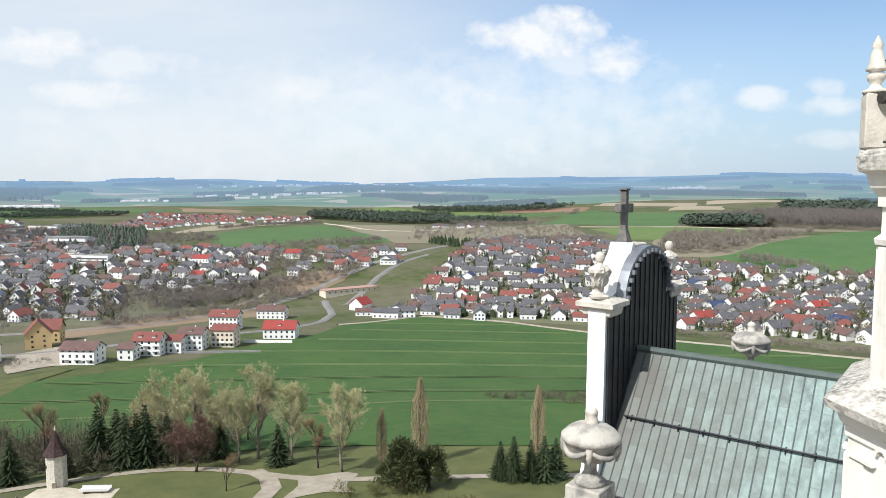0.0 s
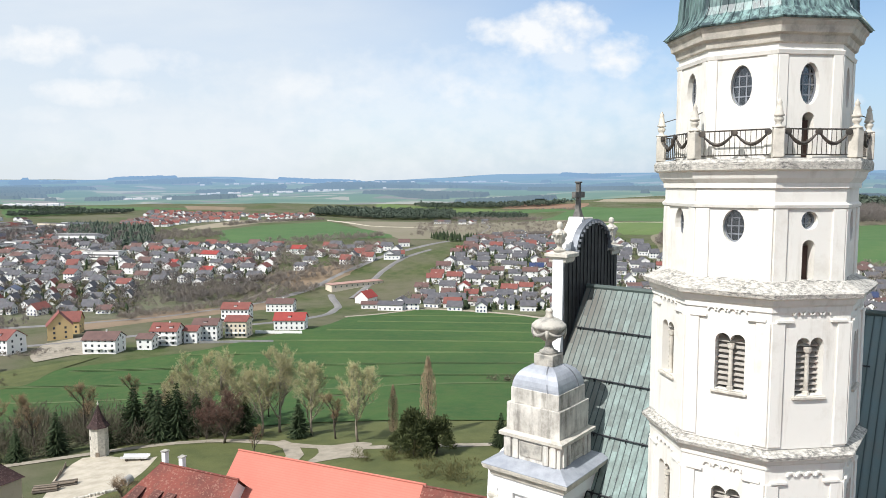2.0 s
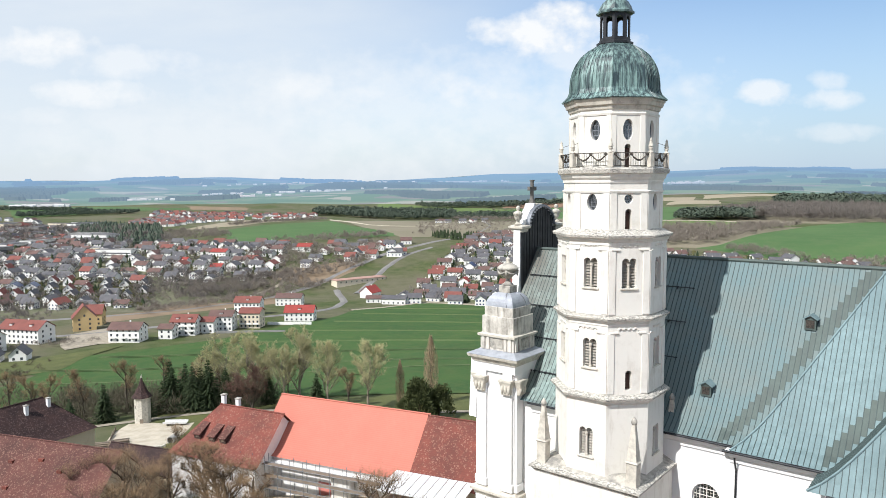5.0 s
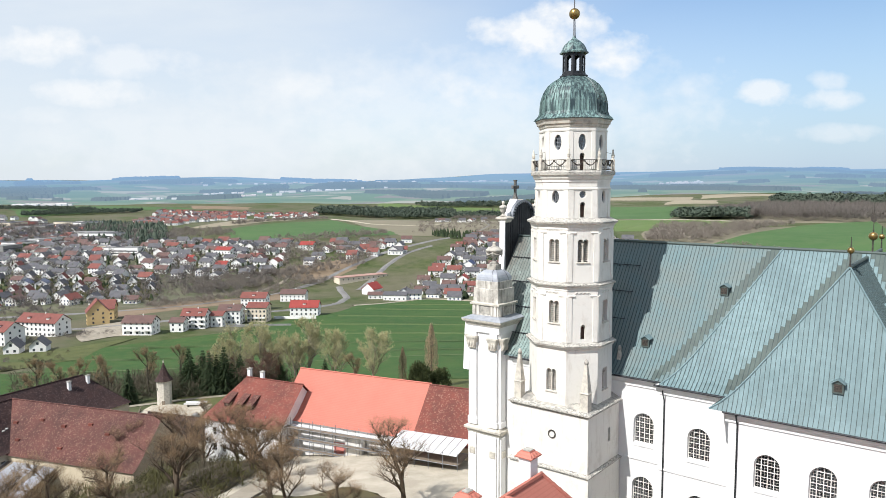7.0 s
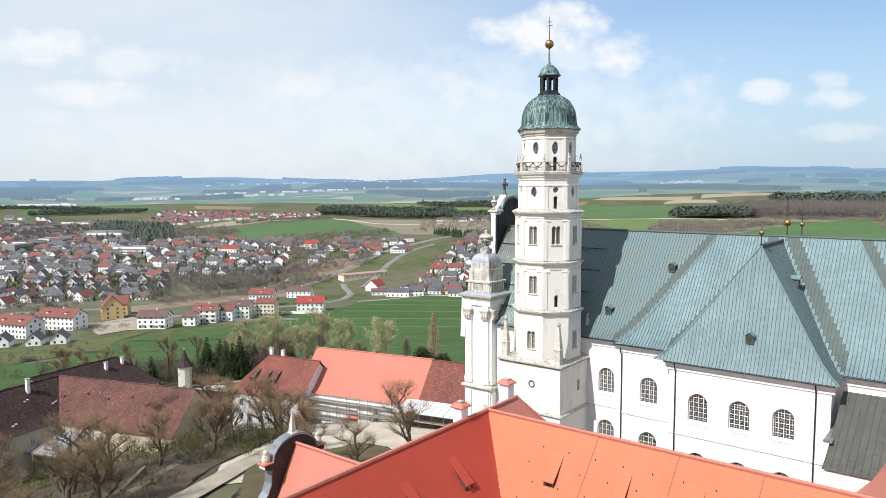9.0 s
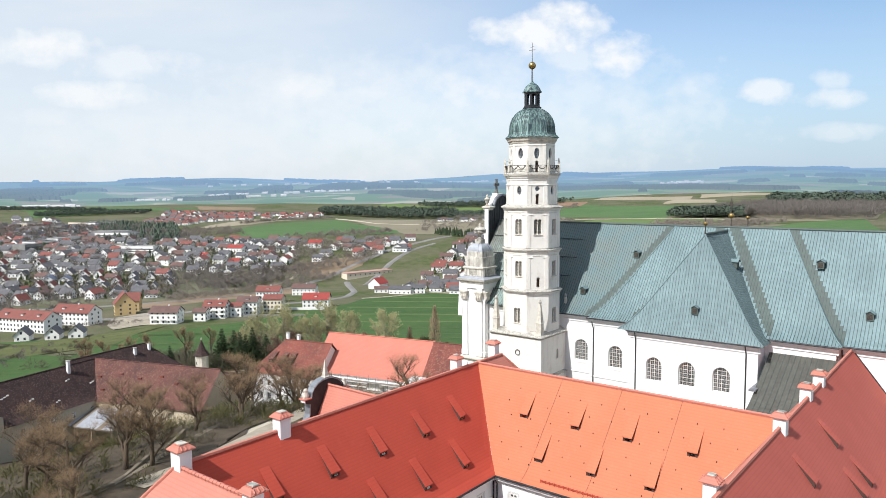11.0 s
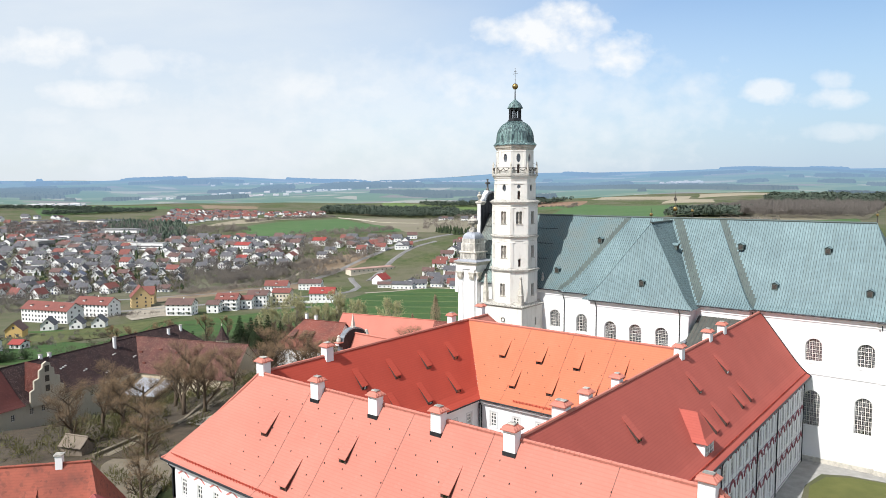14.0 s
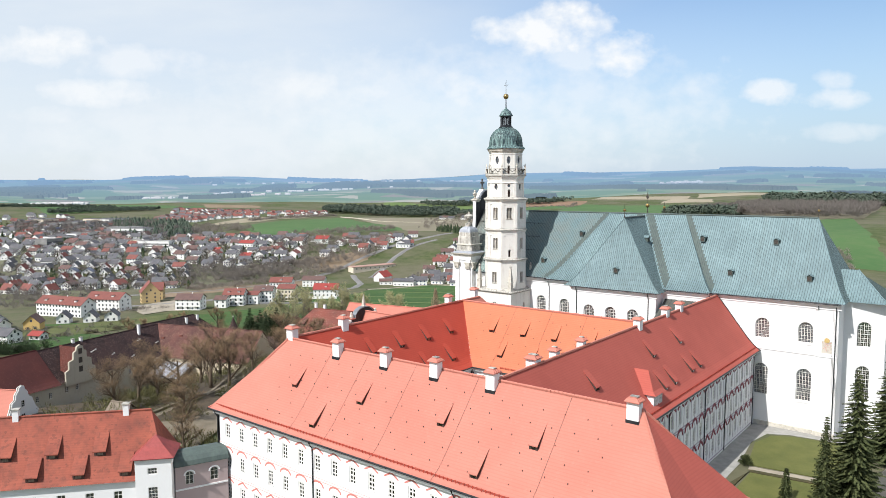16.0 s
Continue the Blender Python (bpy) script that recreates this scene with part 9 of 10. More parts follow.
DARKISH, MIXED, REDDISH = (9, 8, 4, 4, 1.5, 1.5, 0.4, 0.4), (6, 6, 5, 5, 3, 3, 0.4, 0.4), (6, 6, 4, 4, 3, 3, 0.6, 0.6)
estate([(535, -48), (500, 104), (690, 140), (690, -18)], 7, 9, DARKISH, 30, 101, 0.08)
estate([(695, -14), (690, 142), (880, 178), (900, 48)], 5, 8, DARKISH, 28, 102, 0.08)
estate([(455, 140), (372, 236), (510, 320), (585, 190)], 6, 7, DARKISH, 55, 103, 0.06)
estate([(590, 190), (515, 322), (630, 400), (715, 225)], 5, 7, DARKISH, 50, 104, 0.10)
STEEP = (0, 0, 0, 0, 0, 0, 0, 0, 6, 3)
estate([(632, -325), (634, -176), (778, -208), (765, -345)], 5, 8, DARKISH, 25, 105, 0.12)
estate([(530, -400), (520, -272), (592, -282), (612, -425)], 3, 8, STEEP, -42, 107, 0.05, 0.12, (0, 0, 0))
estate([(560, -540), (556, -430), (650, -440), (665, -560)], 4, 5, STEEP, -42, 109, 0.08, 0.16, (0, 0, 0))
estate([(440, -400), (430, -330), (520, -405), (540, -440)], 3, 3, STEEP, 20, 110, 0.1, 0.2, (0, 90, 0))
estate([(690, -560), (690, -400), (880, -470), (900, -640)], 6, 6, DARKISH, 25, 111, 0.15)
estate([(640, -480), (650, -360), (720, -370), (720, -520)], 2, 5, DARKISH, 30, 108, 0.2)

# apartment houses and other single buildings along the road
ONES = ((330, -190, 36, 8.6, 5.6, 7.4, 10.6, "brown", "wall", 5, 3, 3, 0), (338, -171, 36, 4.0, 4.0, 6.0, 8.0, "brown", "wall", 2, 2, 0, 0), (350, -165, 36, 7.2, 5.4, 8.2, 11.6, "red", "wall", 4, 3, 6, 2),
        (356, -153, 36, 3.6, 4.6, 7.0, 9.0, "red", "wall", 2, 2, 0, 0), (365, -148, 38, 6.8, 5.6, 9.0, 11.8, "brown", "wall", 5, 3, 0, 1), (436, -152, 36, 9.0, 5.4, 9.0, 12.4, "red", "wall", 7, 3, 0, 1),
        (374, -133, 36, 6.2, 5.6, 9.6, 12.0, "red", "beige", 5, 3, 3, 0), (494, -136, 36, 10.0, 5.6, 6.4, 9.4, "brown", "wall", 6, 2, 0, 0), (403, -109, 38, 9.4, 5.8, 6.2, 10.0, "bright", "wall", 6, 2, 0, 1),
        (372, -236, -22, 5.6, 6.4, 8.4, 15.6, "red", "ochre", 4, 3, 0, 0), (392, -240, 50, 6.0, 5.0, 8.0, 13.0, "red", "ochre", 3, 2, 0, 0), (545, -78, 100, 7.0, 6.2, 5.0, 10.0, "bright", "wall", 3, 1, 0, 0),
        (505, -54, 30, 9.6, 6.6, 4.6, 6.6, "dark", "wall", 5, 1, 0, 0), (514, -72, 40, 6.0, 5.0, 3.6, 5.4, "brown", "wall", 3, 1, 0, 0), (306, -263, 20, 18.5, 6.4, 8.4, 12.4, "red", "wall", 14, 3, 0, 3),
        (331, -247, 25, 13.0, 6.2, 8.4, 12.4, "red", "wall", 9, 3, 0, 2), (244, -248, -38, 4.6, 4.2, 4.6, 8.6, "brown", "yellow", 2, 1, 0, 0), (272, -246, -36, 4.4, 3.6, 3.6, 7.2, "dark", "wall", 2, 1, 0, 0),
        (277, -232, -38, 4.4, 3.6, 3.4, 7.0, "dark", "wall", 2, 1, 0, 0), (281, -221, -36, 4.6, 3.8, 3.6, 7.2, "dark", "wall", 2, 1, 0, 0), (232, -262, 20, 6.0, 4.4, 4.6, 7.8, "dark", "wall", 4, 1, 0, 0), (192, -232, 25, 6.4, 4.6, 4.8, 7.6, "dark", "wall", 4, 2, 0, 0), (204, -222, 25, 3.2, 3.0, 2.8, 4.4, "bright", "wall", 2, 1, 0, 0), (250, -272, -12, 5, 4.2, 4.6, 8.4, "dark", "wall", 2, 1, 0, 0), (742, -172, 30, 8, 6, 6, 9.4, "bright", "wall", 4, 2, 0, 0), (700, -255, 25, 9, 6, 7, 10, "bright", "wall", 5, 2, 0, 0))
for u, v, deg, l, w, e, r, roof, wall, n, fl, bal, dm in ONES:
    words = {"wall": "white", "beige": "beige", "ochre": "ochre", "yellow": "yellow"}[wall] + " house with a " + {"brown": "brown", "red": "red", "bright": "bright red", "dark": "dark grey"}[roof] + " tiled roof"
    big = l > 6.5
    h = dwelling("apartment_house" if big else "house", ("%d-storey " % fl if fl > 1 else "low ") + words + (" and balconies" if bal else " in the valley"), l, w, e, r, roof, wall, n, big, fl, "", True, bal, dm)
    h.matrix_world = lay(h, u, v, deg)
hall = thing("workshop_hall", "long low hall with a pale red flat roof", "building", lay(None, 604, -95, 74))
part("wall", box(bmesh.new(), -26, 26, -6, 6, -4, 3.6), HM["beige"], hall)
part("roof", box(bmesh.new(), -26.4, 26.4, -6.4, 6.4, 3.6, 4.0), crop("pale_red_roofing", (0.42, 0.26, 0.22), (0.36, 0.22, 0.18), (0.45, 0.32, 0.27), 0.05), hall)
for i in range(9):
    part("window", PANE, None, hall, "", pose(-22 + 5.5 * i, -6, 1.2))
wallr = thing("retaining_wall", "long pale retaining wall at the field edge", "wall", lay(None, 352, -128, 42))
part("wall", box(bmesh.new(), -20, 20, -0.3, 0.3, -3, 1.2, bevel=0.05), HM["flat"], wallr)
wall2 = thing("garden_wall", "pale garden wall beside the red-roofed house", "wall", lay(None, 383, -112, 36))
part("wall", box(bmesh.new(), -14, 14, -0.3, 0.3, -3, 1.6, bevel=0.05), HM["wall"], wall2)

# larger flat-roofed buildings of the town
rg = random.Random(77)
for k in range(26):
    u, v = rg.uniform(700, 1150), 0
    v = -0.56 * u - rg.uniform(-30, 110)
    l, w, hh = rg.uniform(9, 24), rg.uniform(7, 11), rg.choice((5, 8, 8, 11))
    b = thing("town_building", "flat-roofed %s town building" % rg.choice(("white", "pale grey", "white")), "building", lay(None, u, v, rg.choice((20, 25, 30, 112))), "flat-roofed buildings of the town")
    part("wall", box(bmesh.new(), -l, l, -w, w, -5, hh), HM[rg.choice(("wall", "wall", "beige", "flat"))], b)
    part("roof", box(bmesh.new(), -l - 0.2, l + 0.2, -w - 0.2, w + 0.2, hh, hh + 0.4), HM[rg.choice(("flat", "dark", "flat", "dark"))], b)
    for f in range(int(hh // 3)):
        part("window_band", box(bmesh.new(), -l + 0.8, l - 0.8, -w - 0.06, -w, 1.0 + 2.8 * f, 2.3 + 2.8 * f), HM["dark"], b)


WIN_BOXES = [(x, z) for z in (0.9, 3.6) for x in (-0.6, 0.0, 0.6)]


def far_village(name, label, zones, seed, roofs, apart=0.0, turns=(0.5, 0.6, 2.1)):
    """Many small gabled houses with window bands, joined; apart keeps them off each other and off the single houses."""
    rg = random.Random(seed)
    wv, wf, tops, gv, gf = [], [], {r: ([], []) for r in roofs}, [], []
    for a, b, c, d, n in zones:
        for _ in range(n):
            for _try in range(12):
                s, t = rg.random(), rg.random()
                u = (a[0] * (1 - t) + b[0] * t) * (1 - s) + (d[0] * (1 - t) + c[0] * t) * s
                v = (a[1] * (1 - t) + b[1] * t) * (1 - s) + (d[1] * (1 - t) + c[1] * t) * s
                if not apart or all((u - p) ** 2 + (v - q) ** 2 > apart * apart for p, q in HOUSE_AT):
                    break
            else:
                continue
            HOUSE_AT.append((u, v))
            x, y = place(u, v)
            m = Matrix.Translation((x, y, land(x, y))) @ Matrix.Rotation(rg.choice(turns) + rg.uniform(-0.15, 0.15), 4, "Z")
            l, w, e = rg.uniform(4.8, 7), rg.uniform(4.2, 5.4), rg.uniform(3.6, 5.6)
            r = e + w * rg.uniform(0.5, 0.95)
            k = len(wv)
            wv += [tuple(m @ Vector((q, p, z))) for q in (-l, l) for p, z in ((-w, -4), (w, -4), (w, e), (0, r - 0.1), (-w, e))]
            wf += [(k, k + 1, k + 2, k + 3, k + 4), (k + 9, k + 8, k + 7, k + 6, k + 5), (k, k + 4, k + 9, k + 5), (k + 1, k + 6, k + 7, k + 2)]
            for i, z in WIN_BOXES:
                if z + 1.4 > e:
                    continue
                for pts in ([(l * i - 0.6, -w - 0.05, z), (l * i + 0.6, -w - 0.05, z), (l * i + 0.6, -w - 0.05, z + 1.3), (l * i - 0.6, -w - 0.05, z + 1.3)],
                            [(l + 0.05, w * i - 0.6, z), (l + 0.05, w * i + 0.6, z), (l + 0.05, w * i + 0.6, z + 1.3), (l + 0.05, w * i - 0.6, z + 1.3)],
                            [(-l - 0.05, w * i - 0.6, z), (-l - 0.05, w * i + 0.6, z), (-l - 0.05, w * i + 0.6, z + 1.3), (-l - 0.05, w * i - 0.6, z + 1.3)]):
                    k = len(gv)
                    gv += [tuple(m @ Vector(p)) for p in pts]
                    gf.append((k, k + 1, k + 2, k + 3))
            tv, tf = tops[rg.choice(roofs)]
            k, o = len(tv), 0.6
            z0 = e - o * (r - e) / w
            tv += [tuple(m @ Vector((q, p, z))) for q in (-l - o, l + o) for p, z in ((-w - o, z0), (0, r), (w + o, z0), (w + o, z0 + 0.22), (0, r + 0.25), (-w - o, z0 + 0.22))]
            tf += [(k, k + 1, k + 2, k + 3, k + 4, k + 5), (k + 11, k + 10, k + 9, k + 8, k + 7, k + 6)] + [(k + i, k + 6 + i, k + 6 + (i + 1) % 6, k + (i + 1) % 6) for i in range(6)]

    def joined(title, vs, fs, material, words):
        me = bpy.data.meshes.new(title)
        me.from_pydata(vs, [], fs)
        me.materials.append(material)
        tagged(new(title, me), words, "village", "", "stuff")
    joined(name, wv, wf, HM["wall"], label)
    joined(name + "_windows", gv, gf, HM["blue"], "dark windows of " + label)
    for r, (tv, tf) in tops.items():
        if tv:
            joined(name + "_roofs", tv, tf, HM[r], "roofs of " + label)


far_village("far_village", "distant village of white houses with red roofs", [((1095, -525), (1389, -442), (1800, -510), (1640, -700), 150), ((1389, -442), (1600, -330), (1800, -350), (1720, -480), 44), ((1100, -560), (1120, -480), (1330, -470), (1330, -600), 50)], 201, ("red", "brown", "red", "brown", "red", "dark"))
far_village("far_town", "distant edge of the town with mixed roofs", [((700, -540), (740, -420), (1000, -540), (980, -740), 40), ((430, -420), (520, -420), (620, -560), (540, -640), 40), ((980, -900), (1040, -640), (1300, -800), (1200, -1100), 60)], 202, ("dark", "brown", "dark", "red"))
far_village("town_infill", "white houses with dark roofs filling the rows of the town", [((505, -55), (485, 110), (880, 178), (895, 35), 120), ((450, 150), (375, 240), (630, 400), (710, 225), 90), ((490, 108), (455, 148), (712, 222), (870, 180), 70), ((900, 60), (880, 190), (930, 200), (950, 70), 10)], 204, ("dark", "dark", "dark", "brown", "dark", "dark", "red"), 14.5)
far_village("town_quarter", "white houses with dark and red roofs between bare trees", [((600, -350), (610, -180), (790, -205), (800, -370), 90), ((470, -420), (480, -262), (600, -290), (620, -440), 24), ((600, -560), (600, -350), (820, -400), (860, -600), 130), ((830, -640), (800, -480), (1090, -600), (1120, -780), 90), ((640, -170), (700, -90), (790, -70), (760, -190), 14)], 205, ("dark", "dark", "brown", "dark", "red"), 15.5)
far_village("far_hamlet", "scattered far farms", [((690, -130), (700, -60), (800, -60), (800, -160), 12), ((1200, 0), (1250, 80), (1350, 60), (1300, -40), 8)], 203, ("dark", "brown", "red"))


# ---- woods and town greenery ----
def canopy(name, label, zones, material, seed, tris=36, fine=0.13, shape="round", broad=1.0):
    """Many small ragged crowns; zones: corners, number, height. Shapes: round crowns of leaf flakes, tiered conifers, bare fans of twigs."""
    rg = random.Random(seed)
    verts, faces = [], []
    for (a, b, c, d), n, h in zones:
        for _ in range(n):
            s, t = rg.random(), rg.random()
            u = (a[0] * (1 - t) + b[0] * t) * (1 - s) + (d[0] * (1 - t) + c[0] * t) * s
            v = (a[1] * (1 - t) + b[1] * t) * (1 - s) + (d[1] * (1 - t) + c[1] * t) * s
            x, y = place(u, v)
            z = land(x, y)
            hh = h * rg.uniform(0.6, 1.25)
            if shape == "conifer":
                hh = h * rg.uniform(0.72, 1.08)
                wide, turn = hh * rg.uniform(0.22, 0.30) * broad, rg.uniform(0, 6)
                for lo, hi, r in ((0.06, 0.62, 1.0), (0.36, 0.86, 0.82), (0.62, 1.0, 0.55)):
                    k = len(verts)
                    verts.append((x, y, z + hh * hi))
                    for i in range(6):
                        q = turn + lo * 9 + i * math.pi / 3
                        rr = wide * r * rg.uniform(0.7, 1.2)
                        verts.append((x + rr * math.cos(q), y + rr * math.sin(q), z + hh * (lo + rg.uniform(-0.05, 0.05))))
                    faces += [(k, k + 1 + i, k + 1 + (i + 1) % 6) for i in range(6)]
                continue
            lean = rg.uniform(0.85, 1.2)
            for _k in range(tris):
                q, e = rg.uniform(0, 6.283), rg.uniform(-0.35, 1.0)
                g = math.sqrt(max(0.0, 1 - e * e))
                out = Vector((g * math.cos(q), g * math.sin(q), e))
                k = len(verts)
                if shape == "bare":
                    p = Vector((x, y, z + hh * 0.5)) + Vector((out.x * 0.36 * lean, out.y * 0.36 * lean, out.z * 0.46)) * hh * rg.uniform(0.35, 1.0)
                    up = (out + Vector((rg.uniform(-0.5, 0.5), rg.uniform(-0.5, 0.5), rg.uniform(0.5, 1.4)))).normalized() * hh * rg.uniform(0.12, 0.24)
                    side = up.orthogonal().normalized()
                    side = (side * math.cos(q * 3) + up.normalized().cross(side) * math.sin(q * 3)) * hh * fine * 0.34
                    verts += [tuple(p - side), tuple(p + side), tuple(p + up)]
                else:
                    p = Vector((x, y, z + hh * 0.56)) + Vector((out.x * 0.38 * lean, out.y * 0.38 * lean, out.z * 0.42)) * hh * rg.uniform(0.7, 1.05)
                    e1 = out.orthogonal().normalized()
                    e2 = (out.cross(e1) + out * rg.uniform(-0.5, 0.5)).normalized()
                    e1 = (e1 + out * rg.uniform(-0.5, 0.5)).normalized()
                    sz = hh * fine * rg.uniform(0.7, 1.3)
                    ca, sa = math.cos(q * 5), math.sin(q * 5)
                    verts += [tuple(p + (e1 * ca + e2 * sa) * sz), tuple(p - (e1 * sa - e2 * ca) * sz), tuple(p - (e1 * ca + e2 * sa) * sz * 0.8)]
                faces.append((k, k + 1, k + 2))
    me = bpy.data.meshes.new(name)
    me.from_pydata(verts, [], faces)
    me.materials.append(M[material])
    return tagged(new(name, me), label, "trees", "", "stuff")


def strip(u0, v0, u1, v1, w):
    d = math.hypot(u1 - u0, v1 - v0)
    nx, ny = -(v1 - v0) / d * w / 2, (u1 - u0) / d * w / 2
    return (u0 - nx, v0 - ny), (u1 - nx, v1 - ny), (u1 + nx, v1 + ny), (u0 + nx, v0 + ny)


# wood tones raised so that distance haze is in the colour
M["wood_hazed"] = foliage("hazed_conifers", (0.048, 0.068, 0.052), (0.085, 0.105, 0.075))
M["wood_bare"] = foliage("hazed_bare_wood", (0.185, 0.160, 0.136), (0.28, 0.242, 0.205))
M["wood_grey"] = foliage("hazed_grey_wood", (0.135, 0.120, 0.110), (0.21, 0.185, 0.165))
ESTATE_A, ESTATE_B = ((520, -50), (490, 108), (880, 180), (900, 30)), ((450, 145), (365, 245), (620, 400), (715, 215))
canopy("bare_thicket", "bare brown thickets along the roads of the valley", [(((600, -170), (650, -95), (800, -80), (760, -200)), 420, 8), (strip(440, -235, 600, -130, 26), 260, 6), (strip(560, -240, 620, -150, 50), 320, 7), (((520, -330), (500, -240), (600, -180), (620, -330)), 160, 6),
       (strip(900, 60, 880, 190, 60), 300, 9), (((780, -200), (860, -100), (900, -90), (830, -240)), 160, 8), (((500, 100), (450, 130), (720, 215), (870, 180)), 300, 6), (strip(345, 215, 440, 130, 14), 120, 4),
       (((860, -380), (900, -300), (1010, -360), (1000, -440)), 160, 9), (strip(640, 410, 480, 330, 40), 220, 8), (strip(300, -260, 330, -200, 12), 60, 3.5)], "wood_bare", 301, 70, 0.075, "bare")
canopy("town_thicket", "bare brown trees between the houses of the town", [(ESTATE_A, 620, 7.5), (ESTATE_B, 560, 7.5), (((600, -500), (600, -175), (790, -210), (800, -540)), 420, 8.5), (((470, -440), (470, -235), (600, -285), (620, -500)), 420, 7.0), (((780, -580), (800, -330), (1050, -520), (1050, -760)), 700, 10.5), (((560, -290), (520, -215), (625, -150), (640, -300)), 260, 8), (((330, -330), (330, -262), (480, -300), (470, -420)), 200, 6), (((150, -235), (160, -190), (250, -215), (250, -280)), 70, 4)], "wood_grey", 307, 70, 0.08, "bare")
canopy("garden_greenery", "garden trees and hedges between the houses", [(ESTATE_A, 620, 5.2), (ESTATE_B, 560, 5.6), (((620, -345), (620, -175), (785, -210), (765, -355)), 380, 4.5), (((480, -420), (480, -245), (600, -285), (600, -440)), 480, 5.0), (((680, -520), (700, -350), (1150, -560), (1100, -800)), 600, 6)], "scrub_green", 302)
canopy("garden_conifers", "dark garden conifers between the houses", [(ESTATE_A, 380, 8), (ESTATE_B, 380, 8), (((490, 108), (455, 148), (712, 222), (870, 180)), 90, 8), (((620, -480), (620, -175), (785, -210), (765, -520)), 260, 8), (strip(505, 25, 520, -5, 14), 30, 7), (strip(900, -20, 840, 20, 40), 60, 10), (((480, -420), (480, -245), (600, -285), (600, -440)), 150, 7), (((700, -620), (700, -400), (1000, -560), (1040, -760)), 200, 10)], "needle", 303, shape="conifer")
canopy("town_wood", "dark mixed wood behind the town", [(((793, -454), (790, -353), (1080, -470), (1150, -640)), 420, 13)], "wood_hazed", 311, shape="conifer", broad=1.3)
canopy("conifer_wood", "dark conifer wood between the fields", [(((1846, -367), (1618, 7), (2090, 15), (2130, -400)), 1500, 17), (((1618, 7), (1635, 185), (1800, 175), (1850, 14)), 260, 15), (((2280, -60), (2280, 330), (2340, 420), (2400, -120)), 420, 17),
       (((1198, 393), (1110, 500), (1240, 570), (1330, 450)), 520, 17), (((1650, 820), (1640, 1130), (1850, 1250), (1850, 860)), 760, 25), (((1500, -1150), (1560, -820), (1620, -840), (1600, -1250)), 420, 10), (((1330, -860), (1560, -730), (1640, -740), (1420, -900)), 460, 9)], "wood_hazed", 304, 44, 0.15)
canopy("bare_wood", "brown bare wood on the slope", [(((1110, 500), (985, 640), (1600, 1050), (1620, 700)), 1500, 19), (((1240, 450), (1120, 510), (1620, 700), (1500, 560)), 420, 16)], "wood_grey", 305, 110, 0.055, "bare")
canopy("bare_belt", "belts of bare trees between the fields", [(((760, 222), (752, 292), (960, 500), (920, 285)), 520, 11), (strip(1133, -372, 1554, -292, 26), 300, 8), (((900, -60), (905, 170), (1280, 230), (1300, -60)), 420, 7), (strip(1480, 190, 1640, 10, 50), 200, 10), (strip(2150, 130, 2060, 400, 14), 90, 8), (strip(2000, 350, 2180, 400, 14), 60, 8), (strip(720, 300, 600, 400, 30), 160, 8)], "wood_bare", 306, 60, 0.085, "bare")


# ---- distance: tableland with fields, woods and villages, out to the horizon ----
def hazed_mat(name, a, b):
    """A far surface with haze painted in: a blue glow mixed in by distance."""
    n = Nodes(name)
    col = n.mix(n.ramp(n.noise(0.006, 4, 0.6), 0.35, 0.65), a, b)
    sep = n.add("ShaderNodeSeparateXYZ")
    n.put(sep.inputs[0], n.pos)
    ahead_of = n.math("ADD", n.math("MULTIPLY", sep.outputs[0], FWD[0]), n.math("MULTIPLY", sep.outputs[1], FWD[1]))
    haze_mix = n.ramp(ahead_of, 900.0, 4700.0)
    haze_mix = n.math("MULTIPLY", n.math("POWER", haze_mix, 0.7), 0.9)
    # emission stands in for the haze, bluer farther out
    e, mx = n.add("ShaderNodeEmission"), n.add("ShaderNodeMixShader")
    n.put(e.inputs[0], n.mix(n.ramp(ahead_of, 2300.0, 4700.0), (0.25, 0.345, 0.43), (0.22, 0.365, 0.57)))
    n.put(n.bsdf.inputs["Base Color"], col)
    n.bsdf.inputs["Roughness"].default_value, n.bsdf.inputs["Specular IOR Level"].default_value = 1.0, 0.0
    n.put(mx.inputs[0], haze_mix)
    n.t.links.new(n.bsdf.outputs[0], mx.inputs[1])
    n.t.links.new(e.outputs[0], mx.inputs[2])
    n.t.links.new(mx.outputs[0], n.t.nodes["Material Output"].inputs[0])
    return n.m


FAR = [hazed_mat("far_crop", (0.075, 0.145, 0.055), (0.095, 0.165, 0.065)), hazed_mat("far_grass", (0.14, 0.19, 0.085), (0.17, 0.215, 0.10)), hazed_mat("far_stubble", (0.40, 0.36, 0.27), (0.34, 0.30, 0.22)),
       hazed_mat("far_earth", (0.23, 0.18, 0.135), (0.19, 0.15, 0.115)), hazed_mat("far_forest", (0.030, 0.042, 0.030), (0.055, 0.060, 0.045)), hazed_mat("far_houses", (0.75, 0.74, 0.72), (0.60, 0.50, 0.46))]
rg = random.Random(12)
cells = np.array([(rg.uniform(-0.8, 0.8), rg.uniform(2250, 4850)) for _ in range(900)])
crops = [rg.choices((0, 1, 2, 3), (9, 7, 2.2, 1.6))[0] for _ in range(900)]
